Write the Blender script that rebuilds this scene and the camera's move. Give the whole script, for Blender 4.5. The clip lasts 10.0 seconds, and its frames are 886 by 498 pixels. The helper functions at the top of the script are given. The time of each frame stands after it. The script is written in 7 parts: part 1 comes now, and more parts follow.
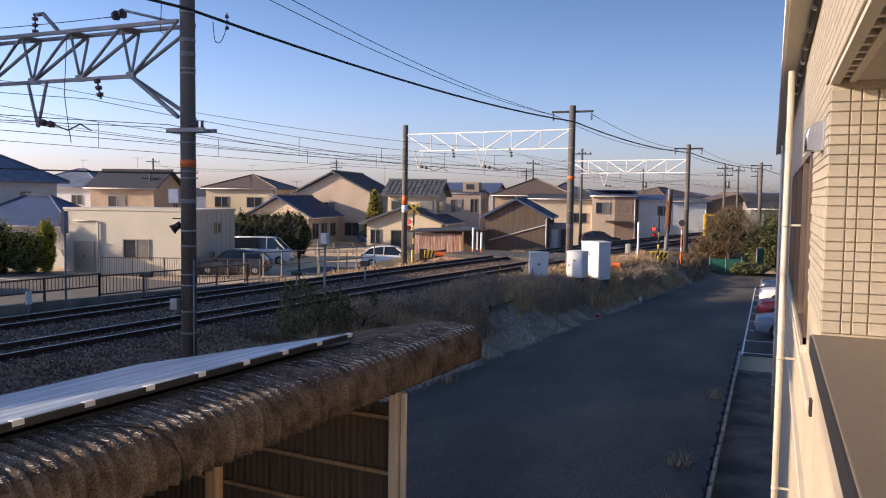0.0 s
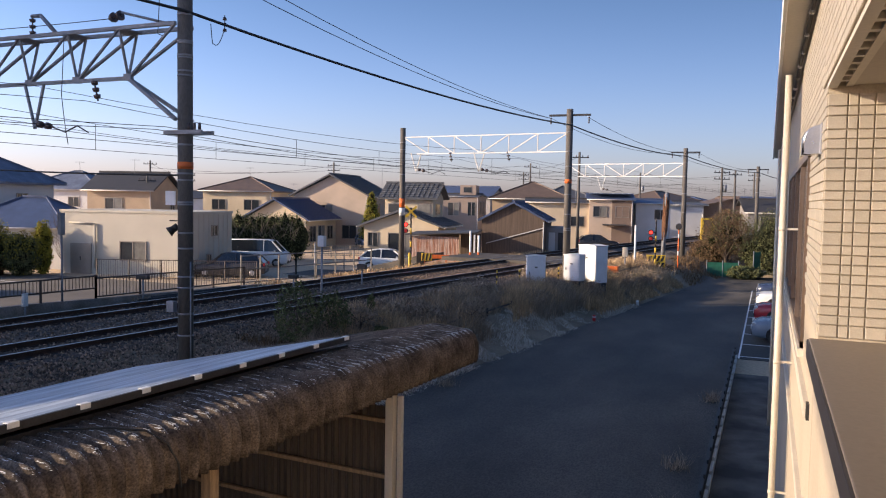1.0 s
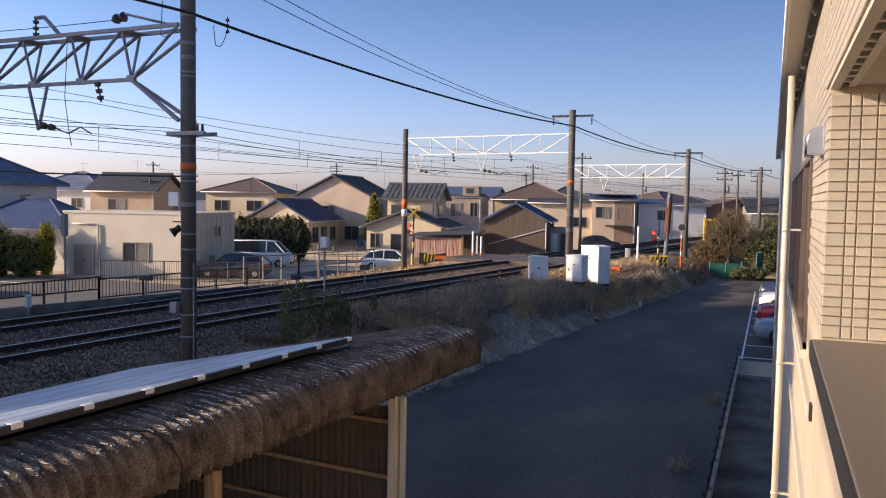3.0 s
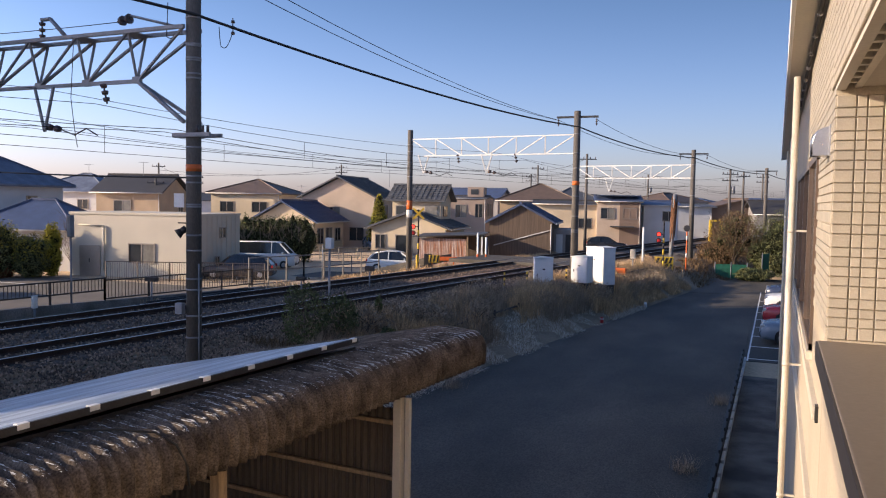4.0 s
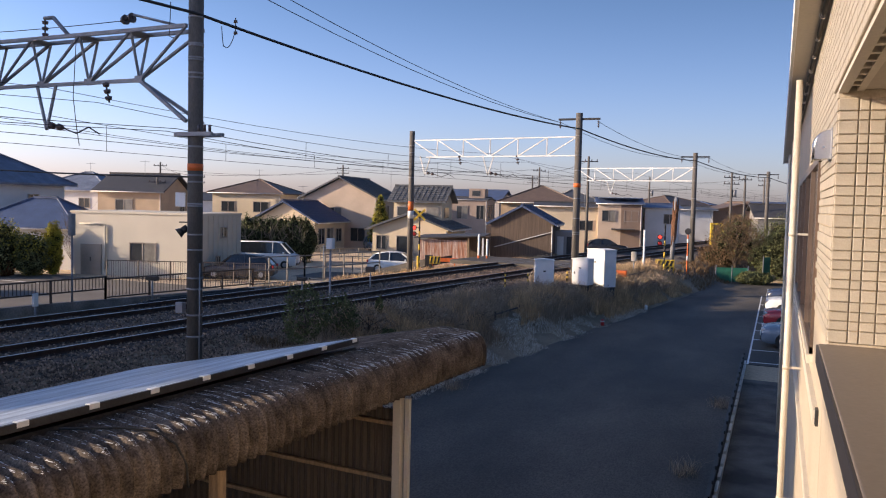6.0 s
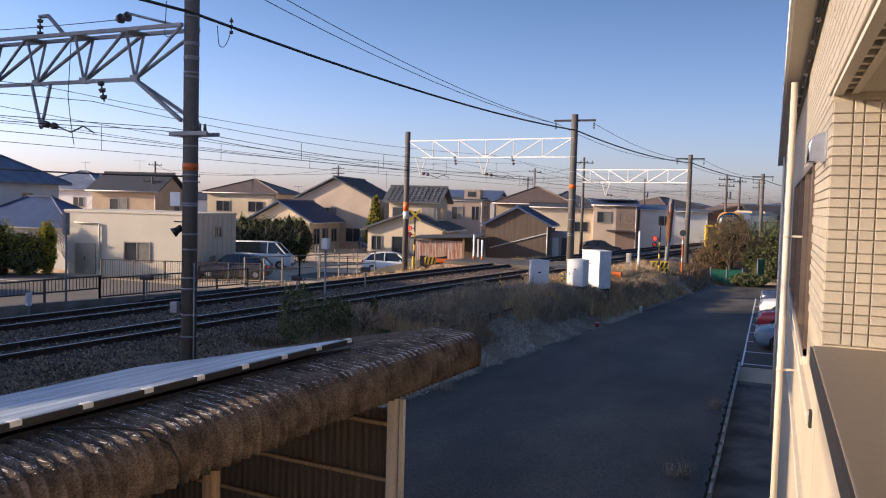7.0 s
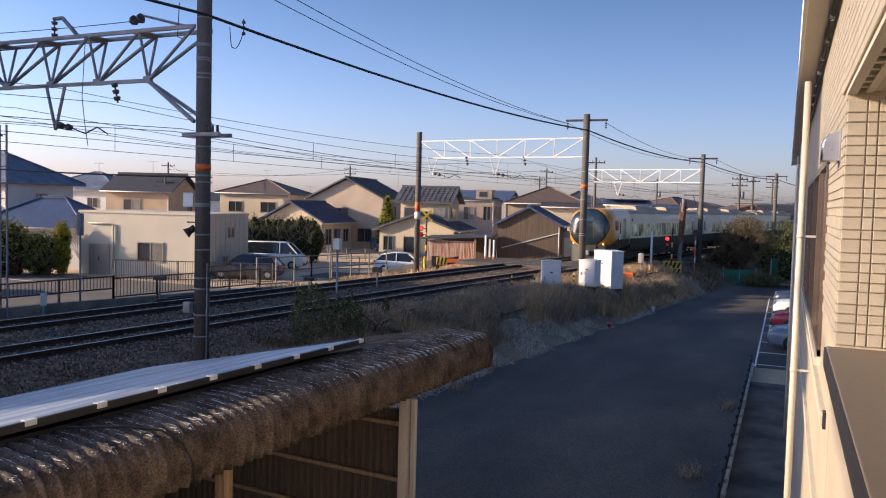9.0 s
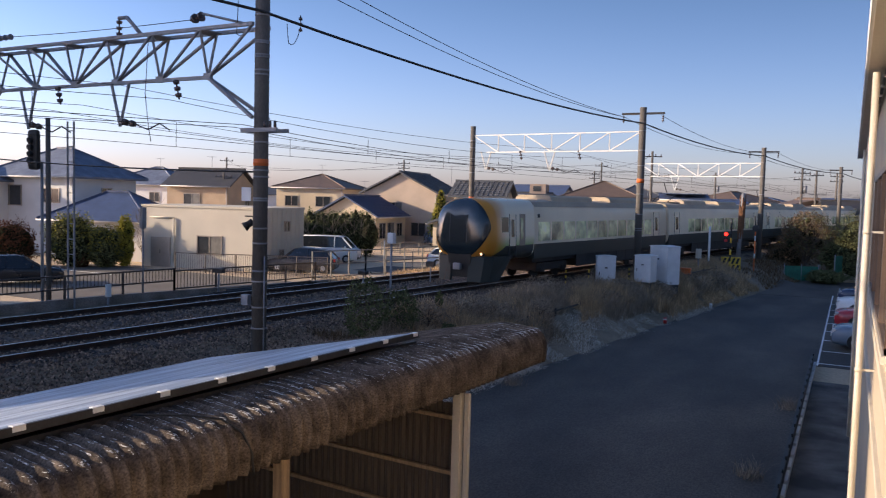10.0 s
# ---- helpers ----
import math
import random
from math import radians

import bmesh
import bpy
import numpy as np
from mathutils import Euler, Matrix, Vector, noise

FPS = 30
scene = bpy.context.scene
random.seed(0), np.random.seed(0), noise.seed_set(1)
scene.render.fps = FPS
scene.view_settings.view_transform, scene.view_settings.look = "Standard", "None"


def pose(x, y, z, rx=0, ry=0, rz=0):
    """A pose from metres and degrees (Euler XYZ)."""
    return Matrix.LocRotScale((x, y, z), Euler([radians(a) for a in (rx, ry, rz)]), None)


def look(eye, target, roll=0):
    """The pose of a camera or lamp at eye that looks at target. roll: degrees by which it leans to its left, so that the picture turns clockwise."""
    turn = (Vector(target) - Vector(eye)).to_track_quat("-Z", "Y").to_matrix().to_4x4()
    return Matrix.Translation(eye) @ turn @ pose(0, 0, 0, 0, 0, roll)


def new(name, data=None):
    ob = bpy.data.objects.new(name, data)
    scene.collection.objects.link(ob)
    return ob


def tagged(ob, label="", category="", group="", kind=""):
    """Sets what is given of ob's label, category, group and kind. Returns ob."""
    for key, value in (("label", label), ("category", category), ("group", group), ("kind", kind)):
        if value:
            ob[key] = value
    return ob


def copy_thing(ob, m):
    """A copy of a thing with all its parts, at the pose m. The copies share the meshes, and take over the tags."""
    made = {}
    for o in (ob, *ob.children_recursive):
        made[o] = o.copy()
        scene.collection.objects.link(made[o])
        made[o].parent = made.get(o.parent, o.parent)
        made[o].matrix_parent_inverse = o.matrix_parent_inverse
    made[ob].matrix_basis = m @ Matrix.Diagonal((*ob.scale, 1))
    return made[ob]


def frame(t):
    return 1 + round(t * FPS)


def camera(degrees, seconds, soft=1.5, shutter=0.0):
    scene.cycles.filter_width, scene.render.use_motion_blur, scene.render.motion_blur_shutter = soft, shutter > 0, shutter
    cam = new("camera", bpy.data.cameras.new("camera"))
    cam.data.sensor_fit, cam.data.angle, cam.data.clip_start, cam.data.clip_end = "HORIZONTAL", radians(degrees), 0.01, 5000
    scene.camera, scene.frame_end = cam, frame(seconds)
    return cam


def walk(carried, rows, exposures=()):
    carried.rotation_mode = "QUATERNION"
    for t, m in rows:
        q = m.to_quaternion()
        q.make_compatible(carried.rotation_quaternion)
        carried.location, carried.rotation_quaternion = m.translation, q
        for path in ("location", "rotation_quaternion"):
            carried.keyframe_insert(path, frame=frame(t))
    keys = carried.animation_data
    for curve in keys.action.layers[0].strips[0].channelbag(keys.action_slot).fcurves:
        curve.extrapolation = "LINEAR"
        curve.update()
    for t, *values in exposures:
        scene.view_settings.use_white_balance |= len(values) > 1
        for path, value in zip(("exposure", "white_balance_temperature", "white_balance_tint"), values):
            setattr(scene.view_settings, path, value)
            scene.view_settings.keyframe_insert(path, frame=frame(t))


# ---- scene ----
cam = camera(58.0, 10.0, soft=1.1, shutter=0.15)
walk(cam, [
    (0, pose(0.002, -0.006, 5.202, 86.28, -0.83, 22.39)),
    (0.5, pose(0.001, -0.003, 5.202, 86.40, -0.91, 22.31)),
    (1, pose(0.000, -0.000, 5.200, 86.50, -1.00, 22.20)),
    (1.5, pose(0.001, -0.002, 5.199, 86.55, -1.06, 21.99)),
    (2, pose(0.000, -0.000, 5.197, 86.55, -1.10, 21.97)),
    (2.5, pose(0.000, -0.003, 5.199, 86.54, -1.04, 22.14)),
    (4, pose(0.001, -0.008, 5.202, 86.63, -0.94, 22.73)),
    (4.5, pose(0.001, -0.007, 5.201, 86.69, -0.98, 22.80)),
    (5, pose(0.001, -0.004, 5.200, 86.69, -1.01, 22.95)),
    (5.5, pose(0.001, -0.005, 5.198, 86.69, -1.18, 23.01)),
    (7, pose(-0.000, -0.004, 5.196, 86.78, -1.60, 22.49)),
    (7.5, pose(-0.001, -0.004, 5.197, 86.79, -1.62, 22.58)),
    (8, pose(-0.000, -0.007, 5.198, 86.80, -1.58, 22.78)),
    (8.5, pose(-0.000, -0.007, 5.198, 86.78, -1.52, 23.01)),
    (9, pose(0.002, -0.007, 5.197, 86.77, -1.52, 23.32)),
    (9.5, pose(-0.001, -0.015, 5.199, 86.57, -1.62, 24.28)),
    (9.8, pose(-0.003, -0.022, 5.199, 86.42, -1.58, 25.25)),
    (10, pose(-0.005, -0.028, 5.198, 86.27, -1.55, 27.13)),
], exposures=[(0, 0.55, 6800, 14), (10, 0.55, 6800, 14)])

# ---- light ----
SUN = Vector((-0.87, -0.493, 0.0)).normalized() * math.cos(radians(16)) + Vector((0, 0, math.sin(radians(16))))
world = bpy.data.worlds.new("sky")
scene.world = world
world.use_nodes = True
wn = world.node_tree.nodes
sky = wn.new("ShaderNodeTexSky")
sky.sky_type = "NISHITA"
sky.sun_disc = False
sky.sun_elevation = radians(16)
sky.sun_rotation = math.atan2(SUN.x, SUN.y)
sky.altitude = 20
sky.air_density, sky.dust_density, sky.ozone_density = 1.0, 1.1, 5.0
# morning haze: a little warmer and pinker towards the horizon, all round
wl = world.node_tree.links
geo, sep, rng_h, tint, mul = wn.new("ShaderNodeTexCoord"), wn.new("ShaderNodeSeparateXYZ"), wn.new("ShaderNodeMapRange"), wn.new("ShaderNodeMix"), wn.new("ShaderNodeMix")
rng_h.interpolation_type = "SMOOTHSTEP"
rng_h.inputs["From Min"].default_value, rng_h.inputs["From Max"].default_value = -0.02, 0.34
tint.data_type = mul.data_type = "RGBA"
mul.blend_type = "MULTIPLY"
mul.inputs[0].default_value = 1.0
tint.inputs[6].default_value, tint.inputs[7].default_value = (1.70, 1.36, 1.56, 1), (0.86, 0.84, 0.90, 1)
wl.new(geo.outputs["Generated"], sep.inputs[0])
wl.new(sep.outputs["Z"], rng_h.inputs["Value"])
wl.new(rng_h.outputs[0], tint.inputs[0])
wl.new(sky.outputs[0], mul.inputs[6])
wl.new(tint.outputs[2], mul.inputs[7])
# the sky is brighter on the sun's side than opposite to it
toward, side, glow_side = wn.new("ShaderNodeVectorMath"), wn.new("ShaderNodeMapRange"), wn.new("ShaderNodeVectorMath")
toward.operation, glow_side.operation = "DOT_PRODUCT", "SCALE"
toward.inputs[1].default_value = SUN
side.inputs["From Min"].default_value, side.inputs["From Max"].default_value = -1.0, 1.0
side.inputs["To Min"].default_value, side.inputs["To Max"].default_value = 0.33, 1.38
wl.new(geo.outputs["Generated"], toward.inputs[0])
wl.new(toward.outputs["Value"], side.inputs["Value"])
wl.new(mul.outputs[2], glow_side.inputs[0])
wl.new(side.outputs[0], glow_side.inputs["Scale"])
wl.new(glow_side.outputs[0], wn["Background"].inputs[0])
wn["Background"].inputs[1].default_value = 0.15
sun = new("sun", bpy.data.lights.new("sun", "SUN"))
sun.data.energy, sun.data.angle, sun.data.color = 5.0, radians(0.6), (1.0, 0.82, 0.60)
sun.matrix_basis = look((0, 0, 60), Vector((0, 0, 60)) - SUN)


# ---- materials ----
def mat(name, col, rough=0.7, metal=0.0, var=0.15, scale=3.0, fine=40.0, bump=0.15, dist=0.01, col2=None, mix_at=0.5,
        rand=0.0, spec=0.5, streak=0.0, stretch=(1, 1, 1), island=False):
    """Paint or stone with large stains, fine grain and bump, in metres of the object's space."""
    m = bpy.data.materials.new(name)
    m.use_nodes = True
    t, n = m.node_tree, m.node_tree.nodes
    b = n["Principled BSDF"]
    b.inputs["Roughness"].default_value, b.inputs["Metallic"].default_value = rough, metal
    b.inputs["Specular IOR Level"].default_value = spec
    co = n.new("ShaderNodeTexCoord")
    mp = n.new("ShaderNodeMapping")
    mp.inputs["Scale"].default_value = stretch
    t.links.new(co.outputs["Object"], mp.inputs[0])

    def tex(s, detail):
        x = n.new("ShaderNodeTexNoise")
        x.inputs["Scale"].default_value, x.inputs["Detail"].default_value = s, detail
        t.links.new(mp.outputs[0], x.inputs["Vector"])
        return x
    big, small = tex(scale, 5), tex(fine, 3)
    ramp = n.new("ShaderNodeValToRGB")
    c2 = col2 or tuple(c * (1 - 2 * var) for c in col)
    ramp.color_ramp.elements[0].position, ramp.color_ramp.elements[1].position = max(0.0, mix_at - 0.16), min(1.0, mix_at + 0.16)
    ramp.color_ramp.elements[0].color, ramp.color_ramp.elements[1].color = (*c2, 1), (*col, 1)
    t.links.new(big.outputs[0], ramp.inputs[0])
    hsv = n.new("ShaderNodeHueSaturation")
    t.links.new(ramp.outputs[0], hsv.inputs["Color"])
    mr = n.new("ShaderNodeMapRange")
    mr.inputs["From Min"].default_value, mr.inputs["From Max"].default_value = 0.3, 0.7
    mr.inputs["To Min"].default_value, mr.inputs["To Max"].default_value = 1 - var, 1 + var
    t.links.new(small.outputs[0], mr.inputs["Value"])
    last = mr.outputs[0]
    if rand:
        src = n.new("ShaderNodeNewGeometry").outputs["Random Per Island"] if island else n.new("ShaderNodeObjectInfo").outputs["Random"]
        r2 = n.new("ShaderNodeMapRange")
        r2.inputs["To Min"].default_value, r2.inputs["To Max"].default_value = 1 - rand, 1 + rand
        t.links.new(src, r2.inputs["Value"])
        mu = n.new("ShaderNodeMath")
        mu.operation = "MULTIPLY"
        t.links.new(last, mu.inputs[0]), t.links.new(r2.outputs[0], mu.inputs[1])
        last = mu.outputs[0]
    t.links.new(last, hsv.inputs["Value"])
    t.links.new(hsv.outputs[0], b.inputs["Base Color"])
    if bump:
        bu = n.new("ShaderNodeBump")
        bu.inputs["Strength"].default_value, bu.inputs["Distance"].default_value = bump, dist
        t.links.new(small.outputs[0], bu.inputs["Height"])
        t.links.new(bu.outputs[0], b.inputs["Normal"])
    rr = n.new("ShaderNodeMapRange")
    rr.inputs["To Min"].default_value, rr.inputs["To Max"].default_value = max(0.03, rough - 0.12), min(1, rough + 0.12)
    t.links.new(big.outputs[0], rr.inputs["Value"])
    t.links.new(rr.outputs[0], b.inputs["Roughness"])
    return m


def glow(name, col, strength):
    m = bpy.data.materials.new(name)
    m.use_nodes = True
    b = m.node_tree.nodes["Principled BSDF"]
    b.inputs["Base Color"].default_value = (*col, 1)
    b.inputs["Emission Color"].default_value, b.inputs["Emission Strength"].default_value = (*col, 1), strength
    return m


def glass(name, col, rough=0.05):
    """Dark window glass over an unlit room."""
    m = mat(name, col, rough, 0.0, 0.1, 2.0, 8.0, 0.02, 0.002, spec=0.8)
    return m


ASPHALT = mat("asphalt", (0.128, 0.110, 0.090), 0.8, var=0.38, scale=0.42, fine=32, bump=0.6, dist=0.012, col2=(0.050, 0.045, 0.039), mix_at=0.54, stretch=(1.0, 0.45, 1))
PATH = mat("path_gravel", (0.17, 0.155, 0.14), 0.9, var=0.35, scale=1.2, fine=38, bump=0.6, dist=0.02)
SOIL = mat("dry_soil", (0.27, 0.21, 0.145), 0.95, var=0.25, scale=0.6, fine=14, bump=0.5, dist=0.04, col2=(0.16, 0.125, 0.08))
LOT = mat("lot_earth", (0.58, 0.43, 0.28), 0.95, var=0.2, scale=0.25, fine=10, bump=0.4, dist=0.03, col2=(0.40, 0.31, 0.22))
BALLAST = mat("ballast", (0.165, 0.115, 0.085), 0.9, var=0.45, scale=1.5, fine=22, bump=0.9, dist=0.05, col2=(0.075, 0.056, 0.046))
STONE = mat("ballast_stone", (0.27, 0.19, 0.135), 0.9, var=0.2, scale=8, fine=40, bump=0.3, rand=0.75, island=True)
RAILTOP = mat("rail_polished", (0.46, 0.42, 0.39), 0.34, 1.0, 0.08, 3, 60, 0.05, 0.001)
RAILSIDE = mat("rail_rust", (0.075, 0.042, 0.030), 0.85, 0.1, 0.25, 4, 60, 0.3, 0.003)
SLEEPER = mat("sleeper_dark", (0.055, 0.043, 0.036), 0.9, 0, 0.25, 3, 40, 0.4, 0.006, rand=0.3)
CONC = mat("concrete", (0.33, 0.31, 0.28), 0.85, 0, 0.14, 1.2, 30, 0.25, 0.006, col2=(0.22, 0.205, 0.19))
POLE = mat("pole_concrete", (0.125, 0.112, 0.10), 0.8, 0, 0.18, 1.5, 40, 0.2, 0.004, stretch=(1, 1, 0.3))
GALV = mat("galvanised_steel", (0.27, 0.28, 0.30), 0.55, 0.3, 0.12, 3, 30, 0.08, 0.002)
WHITESTEEL = mat("white_painted_steel", (0.66, 0.66, 0.65), 0.45, 0.0, 0.06, 3, 30, 0.08, 0.002)
DARKSTEEL = mat("dark_steel", (0.045, 0.045, 0.05), 0.5, 0.4, 0.15, 4, 40, 0.1, 0.002)
WIRE = mat("wire_black", (0.02, 0.02, 0.022), 0.6, 0, 0.1, 4, 40, 0)
PORC = mat("insulator_porcelain", (0.10, 0.075, 0.07), 0.25, 0, 0.1, 8, 60, 0)
ORANGE = mat("orange_paint", (0.75, 0.16, 0.03), 0.55, 0, 0.12, 3, 40, 0.1, 0.002)
RED = mat("red_paint", (0.55, 0.03, 0.03), 0.5, 0, 0.1, 3, 40, 0.05, 0.002)
YELLOW = mat("yellow_paint", (0.75, 0.50, 0.05), 0.55, 0, 0.12, 3, 40, 0.1, 0.002)
BLACK = mat("black_paint", (0.02, 0.02, 0.02), 0.55, 0, 0.15, 3, 40, 0.1, 0.002)
WHITE = mat("white_paint", (0.80, 0.80, 0.78), 0.5, 0, 0.07, 2, 40, 0.08, 0.002)
CABINET = mat("cabinet_white", (0.74, 0.75, 0.76), 0.5, 0, 0.07, 1.6, 30, 0.08, 0.002)
CREAMWALL = mat("cream_render", (0.47, 0.40, 0.30), 0.85, 0, 0.07, 0.9, 60, 0.25, 0.004)
TILE = mat("wall_tile", (0.40, 0.352, 0.275), 0.6, 0, 0.07, 6, 90, 0.25, 0.003, rand=0.07)
GROUT = mat("tile_grout", (0.43, 0.37, 0.275), 0.9, 0, 0.1, 5, 90, 0.2, 0.002)
TILEWALL = mat("upper_tiles", (0.48, 0.41, 0.31), 0.6, 0, 0.06, 6, 90, 0.2, 0.003)
DRIP = mat("coping_edge_dark", (0.030, 0.028, 0.032), 0.5, 0.2, 0.07, 1.0, 50, 0.04, 0.002)
COPING = mat("coping_bronze", (0.215, 0.175, 0.135), 0.5, 0.25, 0.07, 1.0, 50, 0.06, 0.002)
SOFFIT = mat("soffit_paint", (0.48, 0.43, 0.36), 0.8, 0, 0.05, 1.0, 40, 0.08, 0.002)
BRONZE = mat("bronze_sash", (0.19, 0.135, 0.10), 0.4, 0.5, 0.1, 3, 40, 0.05, 0.002)
STAINLESS = mat("stainless_hood", (0.66, 0.66, 0.67), 0.28, 1.0, 0.05, 6, 120, 0.03, 0.001)
PIPE = mat("pipe_cream", (0.58, 0.52, 0.42), 0.45, 0, 0.06, 2, 40, 0.04, 0.002)
SLATE = mat("corrugated_cement", (0.170, 0.136, 0.108), 0.95, 0, 0.5, 4.0, 60, 0.6, 0.008, col2=(0.060, 0.047, 0.038), spec=0.1)
FROST = mat("frost", (0.66, 0.65, 0.62), 0.9, 0, 0.2, 6, 60, 0.5, 0.004, rand=0.3, island=True)
PANEL = mat("frosted_panel", (0.50, 0.56, 0.64), 0.42, 0, 0.2, 1.2, 10, 0.15, 0.004, col2=(0.13, 0.17, 0.24), stretch=(3.5, 0.35, 1))
RUSTWOOD = mat("weathered_wood", (0.36, 0.25, 0.15), 0.85, 0, 0.2, 3, 30, 0.3, 0.005, stretch=(6, 6, 0.6))
SHEETBROWN = mat("brown_sheet", (0.09, 0.07, 0.052), 0.7, 0.1, 0.15, 2, 30, 0.15, 0.003, stretch=(4, 4, 0.5))
RUSTSHEET = mat("rusty_sheet", (0.40, 0.17, 0.095), 0.85, 0.1, 0.3, 2.2, 20, 0.3, 0.005, col2=(0.62, 0.48, 0.40), stretch=(3, 3, 0.35))
BARNWALL = mat("barn_dark_board", (0.14, 0.10, 0.075), 0.85, 0, 0.18, 1.5, 18, 0.3, 0.006, stretch=(8, 8, 0.4))
LEAF_D = mat("leaf_dark", (0.155, 0.165, 0.075), 0.85, 0, 0.2, 2, 20, 0, rand=0.45, island=True, spec=0.12)
LEAF_R = mat("leaf_reddish", (0.17, 0.07, 0.035), 0.85, 0, 0.2, 2, 20, 0, rand=0.4, island=True, spec=0.12)
LEAF_Y = mat("leaf_yellow_green", (0.42, 0.37, 0.06), 0.85, 0, 0.2, 2, 20, 0, rand=0.3, island=True, spec=0.12)
LEAF_B = mat("leaf_brown", (0.185, 0.12, 0.068), 0.85, 0, 0.2, 2, 20, 0, rand=0.45, island=True, spec=0.12)
DRY = mat("dry_grass", (0.66, 0.46, 0.27), 0.9, 0, 0.2, 1.5, 20, 0, rand=0.45, island=True, spec=0.12)
GREYWEED = mat("grey_weed", (0.43, 0.34, 0.25), 0.9, 0, 0.2, 1.5, 20, 0, rand=0.4, island=True, spec=0.12)
FROSTGRASS = mat("frosted_grass", (0.72, 0.66, 0.56), 0.9, 0, 0.15, 1.5, 20, 0, rand=0.35, island=True, spec=0.12)
BARK = mat("bark", (0.12, 0.085, 0.06), 0.9, 0, 0.25, 5, 40, 0.5, 0.01, stretch=(3, 3, 0.5))
TYRE = mat("tyre", (0.02, 0.02, 0.02), 0.85, 0, 0.1, 5, 60, 0.2, 0.003)
RIM = mat("alloy_rim", (0.55, 0.55, 0.56), 0.3, 0.9, 0.05, 5, 60, 0)
CARGLASS = glass("car_glass", (0.018, 0.022, 0.026), 0.06)
WINGLASS = glass("window_glass", (0.035, 0.042, 0.05), 0.10)
CURTAIN = glass("window_glass_curtained", (0.22, 0.21, 0.19), 0.15)
SASH = mat("alu_sash", (0.34, 0.30, 0.26), 0.45, 0.5, 0.06, 3, 40, 0)
SASHW = mat("white_sash", (0.62, 0.60, 0.57), 0.5, 0.1, 0.06, 3, 40, 0)
LAMP_RED = glow("red_lamp", (1.0, 0.03, 0.02), 3.0)
HEADLAMP = glow("warm_headlamp", (1.0, 0.62, 0.30), 1.8)


def paint(name, col, rough=0.25):
    return mat(name, col, rough, 0.0, 0.04, 1.0, 60, 0, spec=0.6)


# ---- mesh helpers ----
def box(bm, x0, x1, y0, y1, z0, z1, bevel=0.0):
    vs = [bm.verts.new((x, y, z)) for z in (z0, z1) for x, y in ((x0, y0), (x1, y0), (x1, y1), (x0, y1))]
    fs = [bm.faces.new([vs[i] for i in q]) for q in ((3, 2, 1, 0), (4, 5, 6, 7), (0, 1, 5, 4), (1, 2, 6, 5), (2, 3, 7, 6), (3, 0, 4, 7))]
    if bevel:
        bmesh.ops.bevel(bm, geom=list({e for f in fs for e in f.edges}), offset=bevel, segments=2, affect="EDGES", profile=0.6)
    return bm


def tube(bm, p, q, r, r2=None, seg=10, caps=True):
    p, q = Vector(p), Vector(q)
    r2 = r if r2 is None else r2
    d = (q - p).normalized()
    a = d.orthogonal().normalized()
    b = d.cross(a)
    rings = []
    for c, rad in ((p, r), (q, r2)):
        rings.append([bm.verts.new(c + (a * math.cos(2 * math.pi * i / seg) + b * math.sin(2 * math.pi * i / seg)) * rad) for i in range(seg)])
    for i in range(seg):
        f = bm.faces.new((rings[0][i], rings[0][(i + 1) % seg], rings[1][(i + 1) % seg], rings[1][i]))
        f.smooth = seg > 6
    if caps:
        bm.faces.new(rings[0][::-1]), bm.faces.new(rings[1])
    return bm


def bar(bm, p, q, w, h):
    """A square bar from p to q."""
    p, q = Vector(p), Vector(q)
    d = (q - p).normalized()
    a = d.cross(Vector((0, 0, 1)))
    a = Vector((1, 0, 0)) if a.length < 1e-3 else a.normalized()
    b = d.cross(a)
    rings = [[bm.verts.new(c + a * sx * w / 2 + b * sy * h / 2) for sx, sy in ((-1, -1), (1, -1), (1, 1), (-1, 1))] for c in (p, q)]
    for i in range(4):
        bm.faces.new((rings[0][i], rings[0][(i + 1) % 4], rings[1][(i + 1) % 4], rings[1][i]))
    bm.faces.new(rings[0][::-1]), bm.faces.new(rings[1])
    return bm


def loft(bm, rings, closed=True, caps=True, smooth=True):
    vs = [[bm.verts.new(p) for p in r] for r in rings]
    n = len(vs[0])
    for a, b in zip(vs, vs[1:]):
        for i in range(n if closed else n - 1):
            f = bm.faces.new((a[i], a[(i + 1) % n], b[(i + 1) % n], b[i]))
            f.smooth = smooth
    if caps:
        bm.faces.new(vs[0][::-1]), bm.faces.new(vs[-1])
    return bm


def prism(bm, poly, d, axis="y"):
    """A polygon in x-z, drawn out along y from d[0] to d[1] (or in y-z along x)."""
    put = (lambda u, w, s: (u, s, w)) if axis == "y" else (lambda u, w, s: (s, u, w))
    return loft(bm, [[put(u, w, s) for u, w in poly] for s in d], smooth=False)


def mesh_of(name, bm, material):
    bmesh.ops.recalc_face_normals(bm, faces=bm.faces)
    me = bpy.data.meshes.new(name)
    bm.to_mesh(me)
    bm.free()
    me.materials.append(material)
    return me


def part(name, bm, material, parent=None, label=""):
    ob = new(name, mesh_of(name, bm, material))
    ob.parent = parent
    return tagged(ob, label)


def thing(name, label, category, m=None, group="", kind=""):
    ob = new(name)
    if m is not None:
        ob.matrix_basis = m
    return tagged(ob, label, category, group, kind)


def solo(name, bm, material, label, category, group="", kind=""):
    return tagged(part(name, bm, material), label, category, group, kind)


